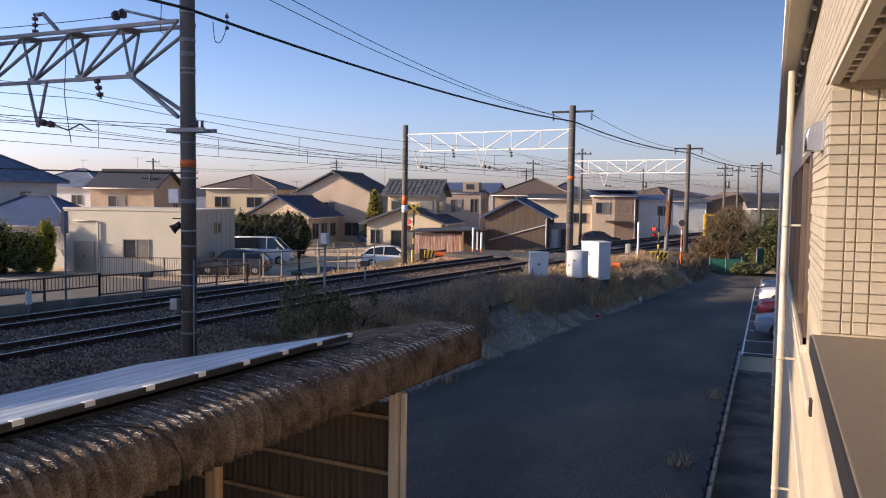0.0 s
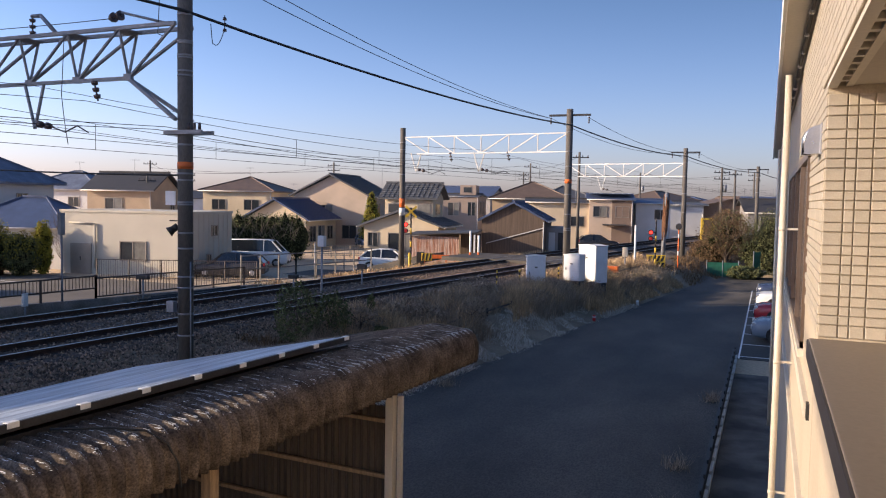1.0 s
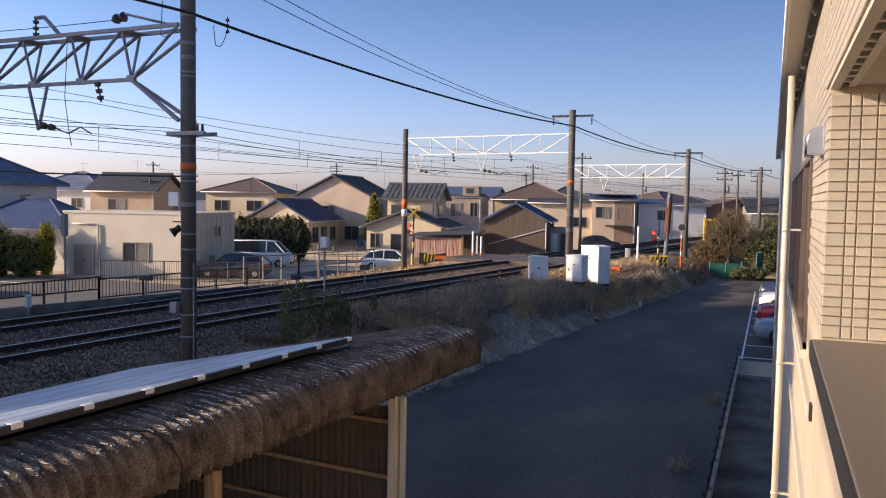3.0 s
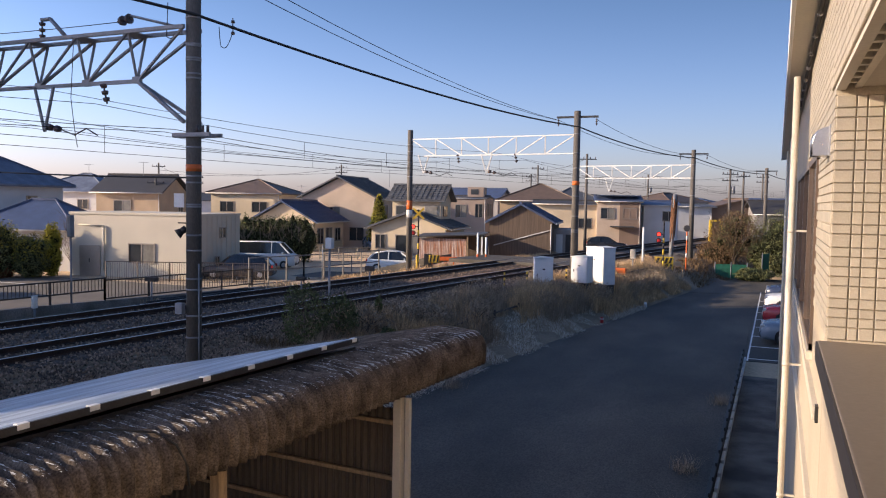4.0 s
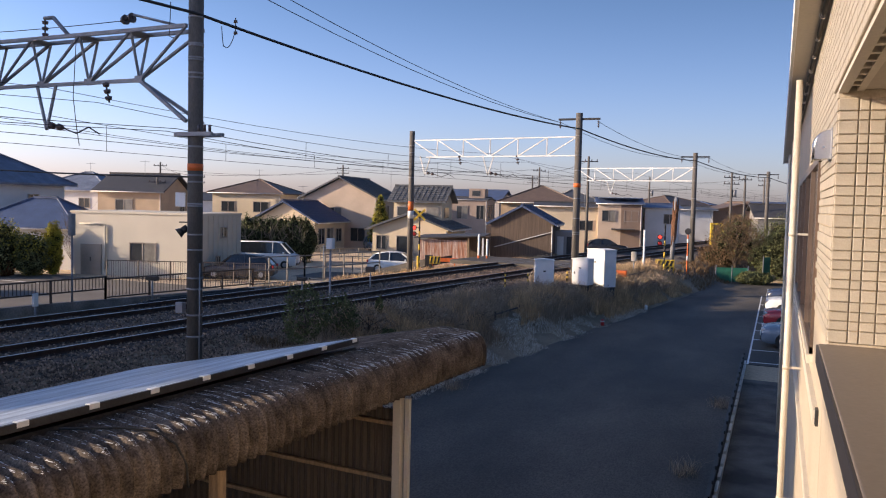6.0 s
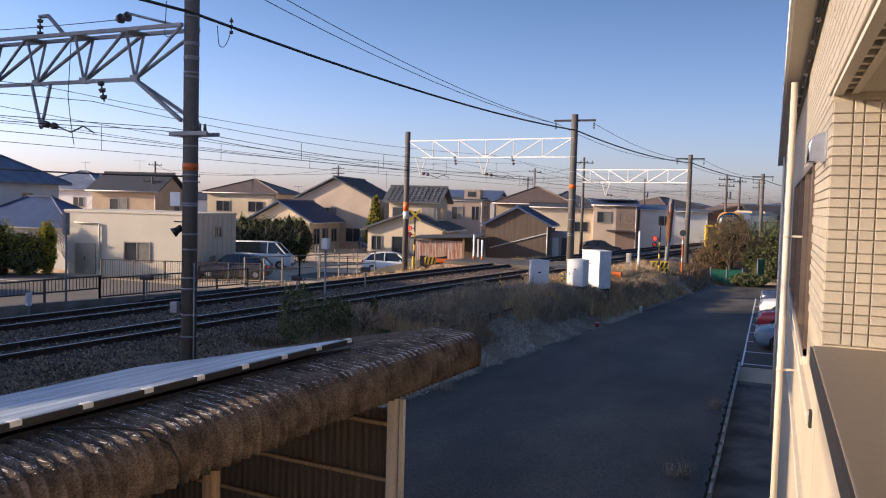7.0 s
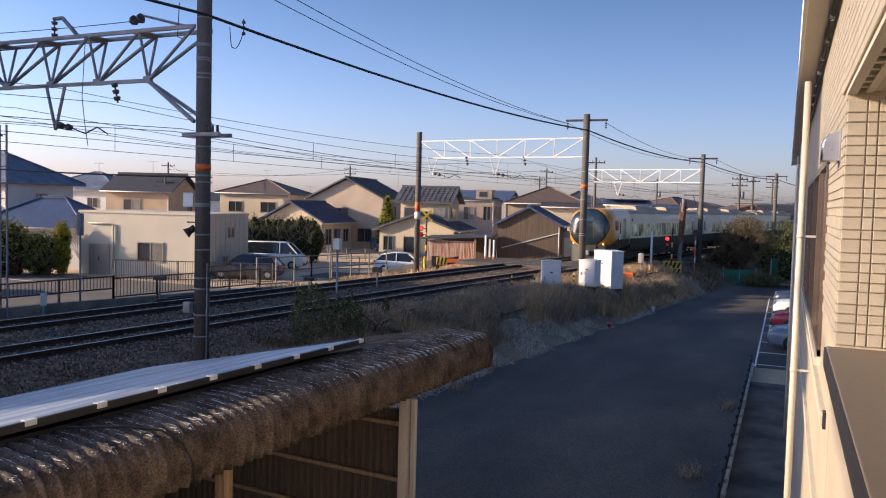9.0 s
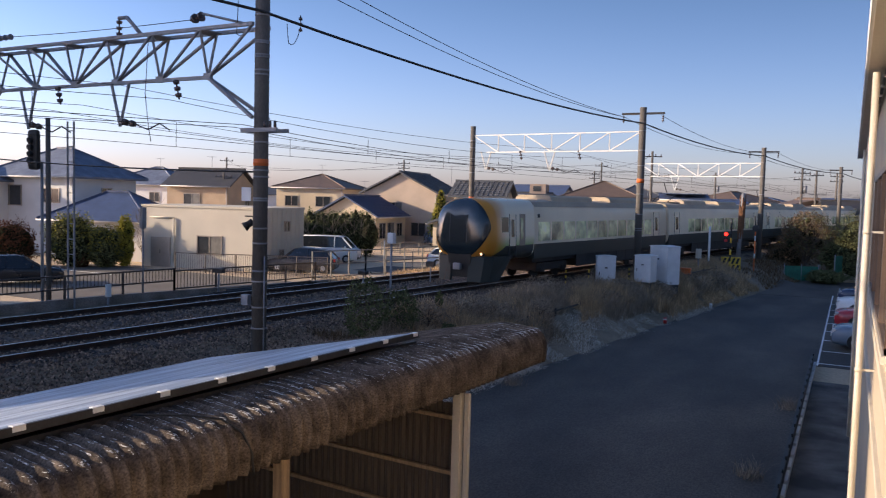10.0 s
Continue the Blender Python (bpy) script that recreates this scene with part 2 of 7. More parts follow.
def raw(name, verts, faces, material, parent=None, label=""):
    me = bpy.data.meshes.new(name)
    me.from_pydata(verts, [], faces)
    me.materials.append(material)
    ob = new(name, me)
    ob.parent = parent
    return tagged(ob, label)


def B():
    return bmesh.new()


# ---- the railway's line ----
def line_x(y):
    """Centre of the near track."""
    u = min(y, 90) - 12
    x = -15.73 + 0.105 * u + 0.0006 * u * u
    return x + (max(y, 90) - 90) * 0.1986


def line_m(y):
    return 0.105 + 0.0012 * (min(y, 90) - 12)


def on_line(y, u, z):
    m = line_m(y)
    k = math.hypot(1, m)
    return Vector((line_x(y) + u / k, y - u * m / k, z))


RAIL_Z, GAUGE, FAR = 1.70, 1.067, -3.60


# ---- ground, road, embankment ----
def ground():
    bm = B()
    n = 40
    vs = {}
    for i in range(n + 1):
        for j in range(n + 1):
            x = math.copysign(abs(i / n * 2 - 1) ** 3, i / n * 2 - 1) * 1800 - 10
            y = math.copysign(abs(j / n * 2 - 1) ** 3, j / n * 2 - 1) * 1800 + 40
            vs[i, j] = bm.verts.new((x, y, 0))
    for i in range(n):
        for j in range(n):
            bm.faces.new((vs[i, j], vs[i + 1, j], vs[i + 1, j + 1], vs[i, j + 1]))
    solo("ground", bm, LOT, "bare brown winter earth of the lots and yards", "ground", kind="structure")


ground()


def strip(name, left, right, ys, material, label, category, z=0.0, thick=0.03):
    """A slab between two lines x = left(y), right(y)."""
    bm = B()
    rows = [[(left(y), y, z), (right(y), y, z), (right(y), y, z - thick), (left(y), y, z - thick)] for y in ys]
    loft(bm, rows, smooth=False)
    return solo(name, bm, material, label, category, kind="structure")


road_left = lambda y: on_line(y, 5.7, 0).x + 0.25 * math.sin(y * 0.9) + 0.12 * math.sin(y * 2.3 + 1)
strip("road", road_left, lambda y: -0.92, [-30 + i * 1.0 for i in range(93)], ASPHALT,
      "dark worn asphalt yard road in the shade beside the railway", "road", 0.02)
strip("footpath", lambda y: -0.80, lambda y: 0.30, [-30 + i * 4 for i in range(15)], PATH,
      "dark gravelly path between the kerb and the building", "path", 0.024)
strip("parking_strip", lambda y: -0.915, lambda y: 5.5, [28.6, 40, 62], ASPHALT, "asphalt parking strip with white bay lines", "parking", 0.024)
for yy in (29.0, 31.6, 34.2, 36.8, 39.4, 42.0, 44.6, 47.2):
    solo("bay_line", box(B(), -0.75, 4.8, yy, yy + 0.08, 0.024, 0.03), WHITE, "white painted line of a parking bay", "road marking", "bay lines", "structure")
solo("bay_line", box(B(), -0.80, -0.74, 28.6, 52, 0.024, 0.03), WHITE, "long white painted line beside the parking bays", "road marking", "bay lines", "structure")

# road from the yard up to the level crossing
bm = B()
pth = [(-3.2, 50, 0.03), (-3.6, 53.5, 0.05), (-5.2, 56.2, 0.35), (-7.4, 55.2, 0.95), (-9.2, 52.6, 1.50), (-11.2, 49.6, 1.69)]
rows = []
for i, p in enumerate(pth):
    a, b = Vector(pth[max(0, i - 1)]), Vector(pth[min(len(pth) - 1, i + 1)])
    d = (b - a)
    d.z = 0
    d.normalize()
    s = Vector((d.y, -d.x, 0)) * 2.3
    p = Vector(p)
    rows.append([p - s, p + s, p + s - Vector((0, 0, 0.9)), p - s - Vector((0, 0, 0.9))])
loft(bm, rows, smooth=False)
solo("crossing_ramp", bm, ASPHALT, "asphalt ramp that bends up to the level crossing", "road", kind="structure")
bm = B()
prism(bm, [(-34, -0.05), (-27, 0.05), (-20.5, 1.655), (-20.5, 1.2), (-27, -0.3), (-34, -0.3)], (46.0, 50.5))
solo("far_ramp", bm, ASPHALT, "asphalt approach on the village side of the crossing", "road", kind="structure")

# embankment: bed of the two tracks and its weedy slope
prof = [(-8.6, -0.1), (-7.5, 1.22), (-5.4, 1.34), (-3.0, 1.50), (-1.8, 1.46), (1.3, 1.50), (2.1, 1.25), (3.5, 1.15), (4.5, 0.85), (5.3, 0.38), (5.95, 0.05), (6.5, -0.1)]
ys_all = [-12 + 1.0 * i for i in range(110)] + [98 + 8 * i for i in range(40)]
bm = B()
loft(bm, [[tuple(on_line(y, u, z + (noise.noise((u * 0.7, y * 0.5, 0)) * 0.08 if 1.9 < u < 5 else 0))) for u, z in prof] for y in ys_all], closed=False, caps=False)
solo("embankment", bm, SOIL, "low railway embankment of soil and dry grass", "embankment", kind="structure")
bm = B()
bal = [(-5.2, 1.30), (-4.75, 1.50), (-2.45, 1.51), (-1.9, 1.44), (-1.2, 1.51), (1.15, 1.51), (2.0, 1.24)]
loft(bm, [[tuple(on_line(y, u, z + 0.035 + 0.025 * noise.noise((u * 3, y * 3, 2)))) for u, z in bal] for y in ys_all], closed=False, caps=False)
solo("ballast_bed", bm, BALLAST, "rust-stained grey ballast under the two tracks", "ballast", kind="structure")


def ballast_stones():
    rng = np.random.default_rng(4)
    verts, faces = [], []
    octa = np.array([(1, 0, 0), (-1, 0, 0), (0, 1, 0), (0, -1, 0), (0, 0, 1), (0, 0, -1)], float)
    tri = [(0, 2, 4), (2, 1, 4), (1, 3, 4), (3, 0, 4), (2, 0, 5), (1, 2, 5), (3, 1, 5), (0, 3, 5)]
    for k in range(26000):
        y = 6 + 40 * rng.random() ** 1.6
        u = rng.uniform(-5.0, 2.4)
        z = np.interp(u, [b[0] for b in bal] + [2.6], [b[1] for b in bal] + [1.1])
        r = rng.uniform(0.018, 0.042)
        v = octa * rng.uniform(0.7, 1.3, (6, 3)) * r
        a = rng.uniform(0, 6.28)
        c, s = math.cos(a), math.sin(a)
        p = on_line(y, u, z + 0.05)
        base = len(verts)
        verts += [(p.x + x * c - yy * s, p.y + x * s + yy * c, p.z + zz) for x, yy, zz in v]
        faces += [tuple(base + i for i in t) for t in tri]
    for k in range(20000):
        y, u = rng.uniform(5, 26), rng.uniform(1.2, 4.6)
        r = rng.uniform(0.016, 0.042)
        v = octa * rng.uniform(0.7, 1.3, (6, 3)) * r
        p = on_line(y, u, np.interp(u, [q[0] for q in prof], [q[1] for q in prof]) + 0.02)
        base = len(verts)
        verts += [(p.x + a, p.y + b, p.z + c) for a, b, c in v]
        faces += [tuple(base + i for i in t) for t in tri]
    tagged(raw("ballast_stones", verts, faces, STONE), "loose grey-brown ballast stones over the track bed", "stones", kind="stuff")


ballast_stones()


# ---- tracks ----
def rail_section(u0):
    pts = [(-0.06, -0.15), (0.06, -0.15), (0.06, -0.13), (0.012, -0.115), (0.012, -0.045), (0.033, -0.035), (0.033, -0.003), (-0.033, -0.003), (-0.033, -0.035), (-0.012, -0.045), (-0.012, -0.115), (-0.06, -0.13)]
    return [(u0 + a, RAIL_Z + b) for a, b in pts]


def track(centre, label):
    t = thing("railway_track", label, "railway track", group="railway tracks", kind="structure")
    ys = [-12 + 1.5 * i for i in range(70)] + [93 + 6 * i for i in range(30)]
    for s in (-1, 1):
        u0 = centre + s * (GAUGE / 2 + 0.033)
        bm = B()
        loft(bm, [[tuple(on_line(y, u, z)) for u, z in rail_section(u0)] for y in ys], smooth=False)
        r = part("rail", bm, RAILSIDE, t, "rusty steel rail")
        bm = B()
        loft(bm, [[tuple(on_line(y, u0 + a, RAIL_Z + b)) for a, b in ((-0.030, -0.003), (0.030, -0.003), (0.026, 0.003), (-0.026, 0.003))] for y in ys], smooth=False)
        part("running_surface", bm, RAILTOP, r, "polished running surface")
    return t


tracks = [track(0.0, "near railway track with rusty rails polished on top"), track(FAR, "far railway track with rusty rails polished on top")]

# ---- poles and gantries ----
def pole(x, y, z0, z1, r0, r1, label, bands=(), orange=None, arm=None, white=None):
    t = thing("catenary_pole", label, "pole", pose(x, y, z0), group="concrete catenary poles")
    h = z1 - z0
    part("shaft", tube(B(), (0, 0, -0.6), (0, 0, h), r0, r1, 24), POLE, t)
    rad = lambda z: r0 + (r1 - r0) * z / h
    for z in bands:
        b = B()
        tube(b, (0, 0, z - z0 - 0.02), (0, 0, z - z0 + 0.02), rad(z - z0) + 0.006, None, 24)
        part("steel_band", b, GALV, t)
    if orange:
        part("orange_band", tube(B(), (0, 0, orange[0] - z0), (0, 0, orange[1] - z0), rad(3) + 0.006, None, 24), ORANGE, t, "faded orange marker band")
    if white:
        part("white_sign", tube(B(), (0, 0, white[0] - z0), (0, 0, white[1] - z0), rad(3) + 0.006, None, 24), WHITE, t, "white marker sleeve")
    if arm:
        za, w = arm
        k = B()
        bar(k, (-w / 2, 0, za - z0), (w / 2, 0, za - z0), 0.10, 0.10)
        a = part("crossarm", k, DARKSTEEL, t, "dark steel crossarm")
        for sx in (-0.46, 0.05, 0.46):
            b = B()
            for i in range(3):
                tube(b, (sx * w, 0, za - z0 - 0.12 - i * 0.11), (sx * w, 0, za - z0 - 0.19 - i * 0.11), 0.06, 0.03, 10)
            tube(b, (sx * w, 0, za - z0 - 0.45), (sx * w, 0, za - z0), 0.015, None, 6)
            part("insulator", b, PORC, a)
    return t


rb = [2.0, 2.5, 3.1, 3.35, 4.0, 4.35, 5.0, 5.05, 5.55, 5.7, 6.35, 6.6, 6.65, 7.9, 8.0, 8.3, 8.35, 8.62, 8.66, 9.25]
poleA = pole(-12.33, 14.68, 1.0, 11.8, 0.175, 0.165, "tall dark concrete catenary pole with steel bands", rb, orange=(5.80, 5.96))
poleB = pole(-19.25, 41.05, 1.2, 9.2, 0.165, 0.15, "concrete catenary pole with orange and white markers", [8.4, 8.0, 7.4, 6.6, 4.4, 4.3], orange=(4.75, 5.25), white=(4.3, 4.72))
poleC = pole(-9.42, 39.70, 1.0, 9.85, 0.185, 0.165, "concrete catenary pole with crossarm at the boxes", [8.7, 7.75, 7.0, 5.6, 4.6, 3.9, 3.8], orange=(6.15, 6.35), arm=(9.55, 2.1))
poleD = pole(-5.98, 62.7, 0.9, 9.4, 0.19, 0.165, "distant concrete catenary pole with crossarm", [8.3, 7.3, 6.0, 4.6], arm=(9.1, 2.1))
poleE = pole(-1.19, 86.2, 0.6, 9.1, 0.19, 0.165, "far concrete pole with crossarm above the trees", [8.0, 6.5], arm=(8.8, 2.0))
poleF = pole(-15.4, 64.6, 1.1, 8.3, 0.17, 0.15, "concrete pole at the far end of the white gantry", [7.8, 6.5])

# fittings on the near pole
part("junction_box", box(B(), -0.30, -0.10, -0.30, -0.17, 1.55, 1.80, 0.012), GALV, poleA, "small grey junction box")
part("sign_plate", box(B(), -0.40, -0.12, -0.20, -0.18, 3.98, 4.30, 0.004), WHITE, poleA, "white plate on the pole")
part("cable_guard", tube(B(), (0.19, -0.06, -0.3), (0.19, -0.06, 2.7), 0.018, None, 8), GALV, poleA, "white conduit up the pole")
k = B()
bar(k, (-0.42, -0.2, 5.62), (0.62, -0.2, 5.62), 0.07, 0.09)
bar(k, (-0.42, 0.2, 5.62), (0.62, 0.2, 5.62), 0.07, 0.09)
bar(k, (-0.40, -0.22, 5.62), (-0.40, 0.22, 5.62), 0.07, 0.09)
cla = part("clamp_arm", k, GALV, poleA, "steel clamp arm with insulators")
for sx in (0.26, 0.42, 0.56):
    part("insulator", tube(B(), (sx, -0.2, 5.67), (sx, -0.2, 5.82), 0.035, 0.03, 10), PORC, cla)
k = B()
tube(k, (-0.28, -0.06, 3.44), (-0.36, -0.14, 3.36), 0.07, 0.12, 14)
tube(k, (-0.22, 0.0, 3.50), (-0.29, -0.07, 3.43), 0.08, 0.08, 12)
bar(k, (-0.45, 0, 3.62), (-0.1, 0, 3.62), 0.03, 0.03)
part("loudspeaker", k, BLACK, poleA, "black horn loudspeaker on a bracket")


def truss(bm, a, b, z_top, z_bot, n, w, r, inset_l=0.0):
    """Truss beam between plan points a and b: two top chords and one bottom chord, with lacing."""
    a, b = Vector((*a, 0)), Vector((*b, 0))
    d = (b - a).normalized()
    s = Vector((d.y, -d.x, 0)) * w / 2
    L = (b - a).length
    up, dn = Vector((0, 0, z_top)), Vector((0, 0, z_bot))
    low = [a + d * (inset_l + (L - 2 * inset_l) * i / n) for i in range(n + 1)]
    bar(bm, low[0] + dn, low[-1] + dn, r, r)
    for e, p in ((a, low[0]), (b, low[-1])):
        for k in (-1, 1):
            bar(bm, p + dn, e + s * k + up, r * (0.95 if k > 0 else 0.6), r * 0.6)
            bar(bm, p + dn, e + s * k + Vector((0, 0, z_bot - 1.02)), r * 0.9, r * 0.9)
    for k in (-1, 1):
        bar(bm, a + s * k + up, b + s * k + up, r, r)
        for i, p in enumerate(low):
            bar(bm, p + dn, p + s * k + up, r * 0.55, r * 0.55)
            if i < n:
                lo, hi = (low[i + 1], p) if i < n / 2 else (p, low[i + 1])
                bar(bm, lo + dn, hi + s * k + up, r * (0.95 if k > 0 else 0.6), r * 0.6)
    for p in low:
        box(bm, p.x - 0.22, p.x + 0.22, p.y - w / 2, p.y + w / 2, z_top - 0.05, z_top - 0.02)
        box(bm, p.x - 0.11, p.x + 0.11, p.y - 0.05, p.y + 0.05, z_bot - 0.05, z_bot + 0.10)
    return bm


def pratt(bm, a, b, z_top, z_bot, n, r):
    """Flat truss whose diagonals fall towards the middle, with a post at every node."""
    a, b = Vector((*a, 0)), Vector((*b, 0))
    up, dn = Vector((0, 0, z_top)), Vector((0, 0, z_bot))
    node = [a.lerp(b, i / n) for i in range(n + 1)]
    bar(bm, a + up, b + up, r, r)
    bar(bm, node[0].lerp(node[1], 0.55) + dn, b + dn, r, r)
    for i in range(n):
        lo, hi = (node[i + 1], node[i]) if i < n / 2 else (node[i], node[i + 1])
        bar(bm, lo + dn, hi + up, r * 0.9, r * 0.9)
        if i:
            bar(bm, node[i] + dn, node[i] + up, r * 0.85, r * 0.85)
    return bm


def discs(bm, p, q, n, r):
    """A string of insulator discs from p to q."""
    p, q = Vector(p), Vector(q)
    for i in range(n):
        a = p.lerp(q, (i + 0.15) / n)
        b = p.lerp(q, (i + 0.6) / n)
        tube(bm, a, b, r, r * 0.8, 12)
    tube(bm, p, q, r * 0.25, None, 6)
    return bm


def hanger(parent, x, y, z0, z1, material, side):
    """V bracket under a gantry with insulator and steady arm."""
    k = B()
    bar(k, (x - 0.32, y, z0), (x, y, z1), 0.055, 0.055)
    bar(k, (x + 0.32, y, z0), (x, y, z1), 0.055, 0.055)
    h = part("drop_bracket", k, material, parent)
    part("insulator", discs(B(), (x + 0.1, y, z1 + 0.12), (x + 0.62, y, z1 + 0.03), 2, 0.09), PORC, h)
    k = B()
    tube(k, (x + 0.62, y, z1 + 0.02), (x + 1.0, y, z1 - 0.10), 0.018, None, 6)
    tube(k, (x + 1.0, y, z1 - 0.10), (x + 1.4, y, z1 + 0.05), 0.018, None, 6)
    tube(k, (x + 1.4, y, z1 + 0.05), (x + 1.75, y, z1 - 0.12), 0.018, None, 6)
    part("steady_arm", k, DARKSTEEL, h)


gA = thing("catenary_gantry", "galvanised lattice gantry beam over both tracks", "gantry", group="catenary gantries")
part("lattice_beam", truss(B(), (-12.36, 14.68), (-23.85, 15.0), 9.02, 7.92, 5, 0.55, 0.085, inset_l=1.66), GALV, gA)
hanger(gA, -17.05, 14.75, 7.9, 6.80, GALV, 1)
hanger(gA, -20.9, 14.9, 7.9, 6.80, GALV, 1)
for gx in (-15.05, -19.4):
    part("insulator", discs(B(), (gx, 14.7, 7.9), (gx + 0.12, 14.7, 7.42), 3, 0.085), PORC, gA)
k = B()
tube(k, (-16.2, 14.7, 9.05), (-16.75, 14.7, 9.55), 0.05, None, 8)
tube(k, (-16.75, 14.7, 9.55), (-17.05, 14.7, 9.55), 0.05, None, 8)
horn = part("horn_arm", k, GALV, gA)
part("insulator", discs(B(), (-17.03, 14.7, 9.5), (-17.03, 14.7, 9.05), 3, 0.08), PORC, horn)
k = B()
tube(k, (-12.9, 14.7, 9.12), (-14.1, 14.62, 9.42), 0.03, None, 8)
part("stay", k, GALV, gA)
part("insulator", discs(B(), (-14.1, 14.62, 9.36), (-14.5, 14.62, 9.30), 2, 0.12), PORC, gA)
gB = thing("catenary_gantry", "white-painted lattice gantry beam between two poles", "gantry", group="catenary gantries")
part("lattice_beam", pratt(B(), (-19.2, 41.03), (-9.5, 39.72), 8.68, 7.74, 6, 0.058), WHITESTEEL, gB)
hanger(gB, -18.35, 40.9, 7.8, 6.75, WHITESTEEL, 1)
hanger(gB, -14.45, 40.4, 7.8, 6.75, WHITESTEEL, 1)
for gx, gy in ((-16.2, 40.6), (-12.8, 40.2)):
    part("insulator", discs(B(), (gx, gy, 7.8), (gx + 0.1, gy, 7.3), 3, 0.085), PORC, gB)
gD = thing("catenary_gantry", "distant white-painted lattice gantry beam", "gantry", group="catenary gantries")
part("lattice_beam", pratt(B(), (-15.4, 64.6), (-6.05, 62.72), 8.28, 7.30, 6, 0.07), WHITESTEEL, gD)
hanger(gD, -12.5, 64.0, 7.3, 6.2, WHITESTEEL, 1)


# ---- wires ----
def wire(name, pts, r, parent, sag=0.0, n=14, material=None):
    k = B()
    cs = [Vector(pts[0])]
    for p, q in zip(pts, pts[1:]):
        p, q = Vector(p), Vector(q)
        cs += [p.lerp(q, i / n) - Vector((0, 0, sag * 4 * i / n * (1 - i / n))) for i in range(1, n + 1)]
    rings = []
    for i, c in enumerate(cs):
        d = (cs[min(i + 1, len(cs) - 1)] - cs[max(i - 1, 0)]).normalized()
        a = d.cross(Vector((0.3, 0.1, 1))).normalized()
        b = d.cross(a)
        rings.append([c + (a * math.cos(w) + b * math.sin(w)) * r for w in (0, 1.2566, 2.5133, 3.7699, 5.0265)])
    loft(k, rings)
    return part(name, k, material or WIRE, parent)


ow = thing("overhead_line", "overhead contact and messenger wires with droppers", "overhead line")
sup = [-14, 14.8, 40.4, 63.6, 88, 115, 145, 180]
for c in (0.0, FAR):
    wire("contact_wire", [on_line(y, c + (0.15 if i % 2 else -0.15), 6.52) for i, y in enumerate(sup)], 0.008, ow, 0.03, 8)
    wire("messenger_wire", [on_line(y, c, 7.45) for y in sup], 0.008, ow, 0.42, 10)
    for i in range(len(sup) - 3):
        for f in (0.12, 0.31, 0.5, 0.69, 0.88):
            y = sup[i] + (sup[i + 1] - sup[i]) * f
            zt = 7.45 - 0.42 * 4 * f * (1 - f)
            part("dropper_wire", tube(B(), on_line(y, c, zt), on_line(y, c, 6.50), 0.008, None, 5), WIRE, ow)
feed = thing("feeder_line", "black feeder and signal cables strung from pole to pole", "cable")
tops = [(-17.8, -25, 9.7), (-12.20, 14.5, 9.30), (-9.32, 39.5, 9.05), (-5.9, 62.6, 8.8), (-1.1, 86.1, 8.5), (4, 112, 8.4)]
wire("thick_cable", tops, 0.035, feed, 0.30, 12)
for dx, z0, s in ((-0.95, 11.3, 0.5), (-0.95, 10.92, 0.5), (0.95, 11.5, 0.55)):
    span = [(x + dx, y, 9.2 + (0.2 if i == 0 else -0.35 * i / 2)) for i, (x, y) in enumerate(((-9.4, 39.7), (-5.98, 62.7), (-1.19, 86.2)))]
    far_end = [(-17.5 + dx, -25, 11.6), (-12.2 + dx, 14.6, z0)] if dx < 0 else []
    wire("feeder_wire", far_end + span, 0.012, feed, s, 12)
for u, z, s in ((-1.9, 7.9, 0.3), (2.7, 6.75, 0.35), (2.4, 6.70, 0.4), (-5.4, 7.4, 0.4), (-2.6, 6.95, 0.25)):
    wire("signal_cable", [on_line(y, u, z) for y in sup[:6]], 0.008, feed, s, 10)
wire("stay_wire", [(-14.5, 14.62, 9.30), (-21.6, 14.9, 9.42)], 0.010, feed, 0.04, 8)
part("strain_insulator", discs(B(), (-21.6, 14.9, 9.42), (-22.3, 14.9, 9.40), 3, 0.085), GALV, feed)
wire("thick_cable", [(-12.45, 14.55, 5.66), (-30.0, 18.0, 6.32), (-62.0, 22.0, 7.9)], 0.022, feed, 0.12, 10)
wire("jumper_wire", [(-12.55, 14.5, 8.95), (-12.95, 14.5, 8.85), (-12.90, 14.5, 9.6)], 0.010, feed, 0.1, 6)
wire("jumper_wire", [(-16.0, 14.7, 8.9), (-16.1, 14.7, 7.6), (-16.0, 14.7, 6.9), (-15.9, 14.7, 6.4)], 0.010, feed, 0.02, 4)
wire("jumper_wire", [(-12.35, 15.6, 9.25), (-12.35, 15.7, 8.8), (-12.2, 15.9, 9.15)], 0.010, feed, 0.15, 6)
k = B()
discs(k, (-12.18, 15.9, 9.1), (-12.18, 15.9, 9.5), 3, 0.05)
part("arrester", k, PORC, feed)

# ---- level crossing ----
cr = thing("crossing_deck", "worn level crossing deck of dark panels between the rails", "level crossing", kind="structure")
m0 = line_m(47)
for u0, u1 in ((-7.4, FAR - 0.62), (FAR - 0.45, FAR + 0.45), (FAR + 0.62, -0.62), (-0.45, 0.45), (0.62, 2.6)):
    k = B()
    loft(k, [[tuple(on_line(y, u, z)) for u, z in ((u0, 1.45), (u1, 1.45), (u1, 1.695), (u0, 1.695))] for y in (45.2, 49.8)], smooth=False)
    part("deck_panel", k, ASPHALT, cr)


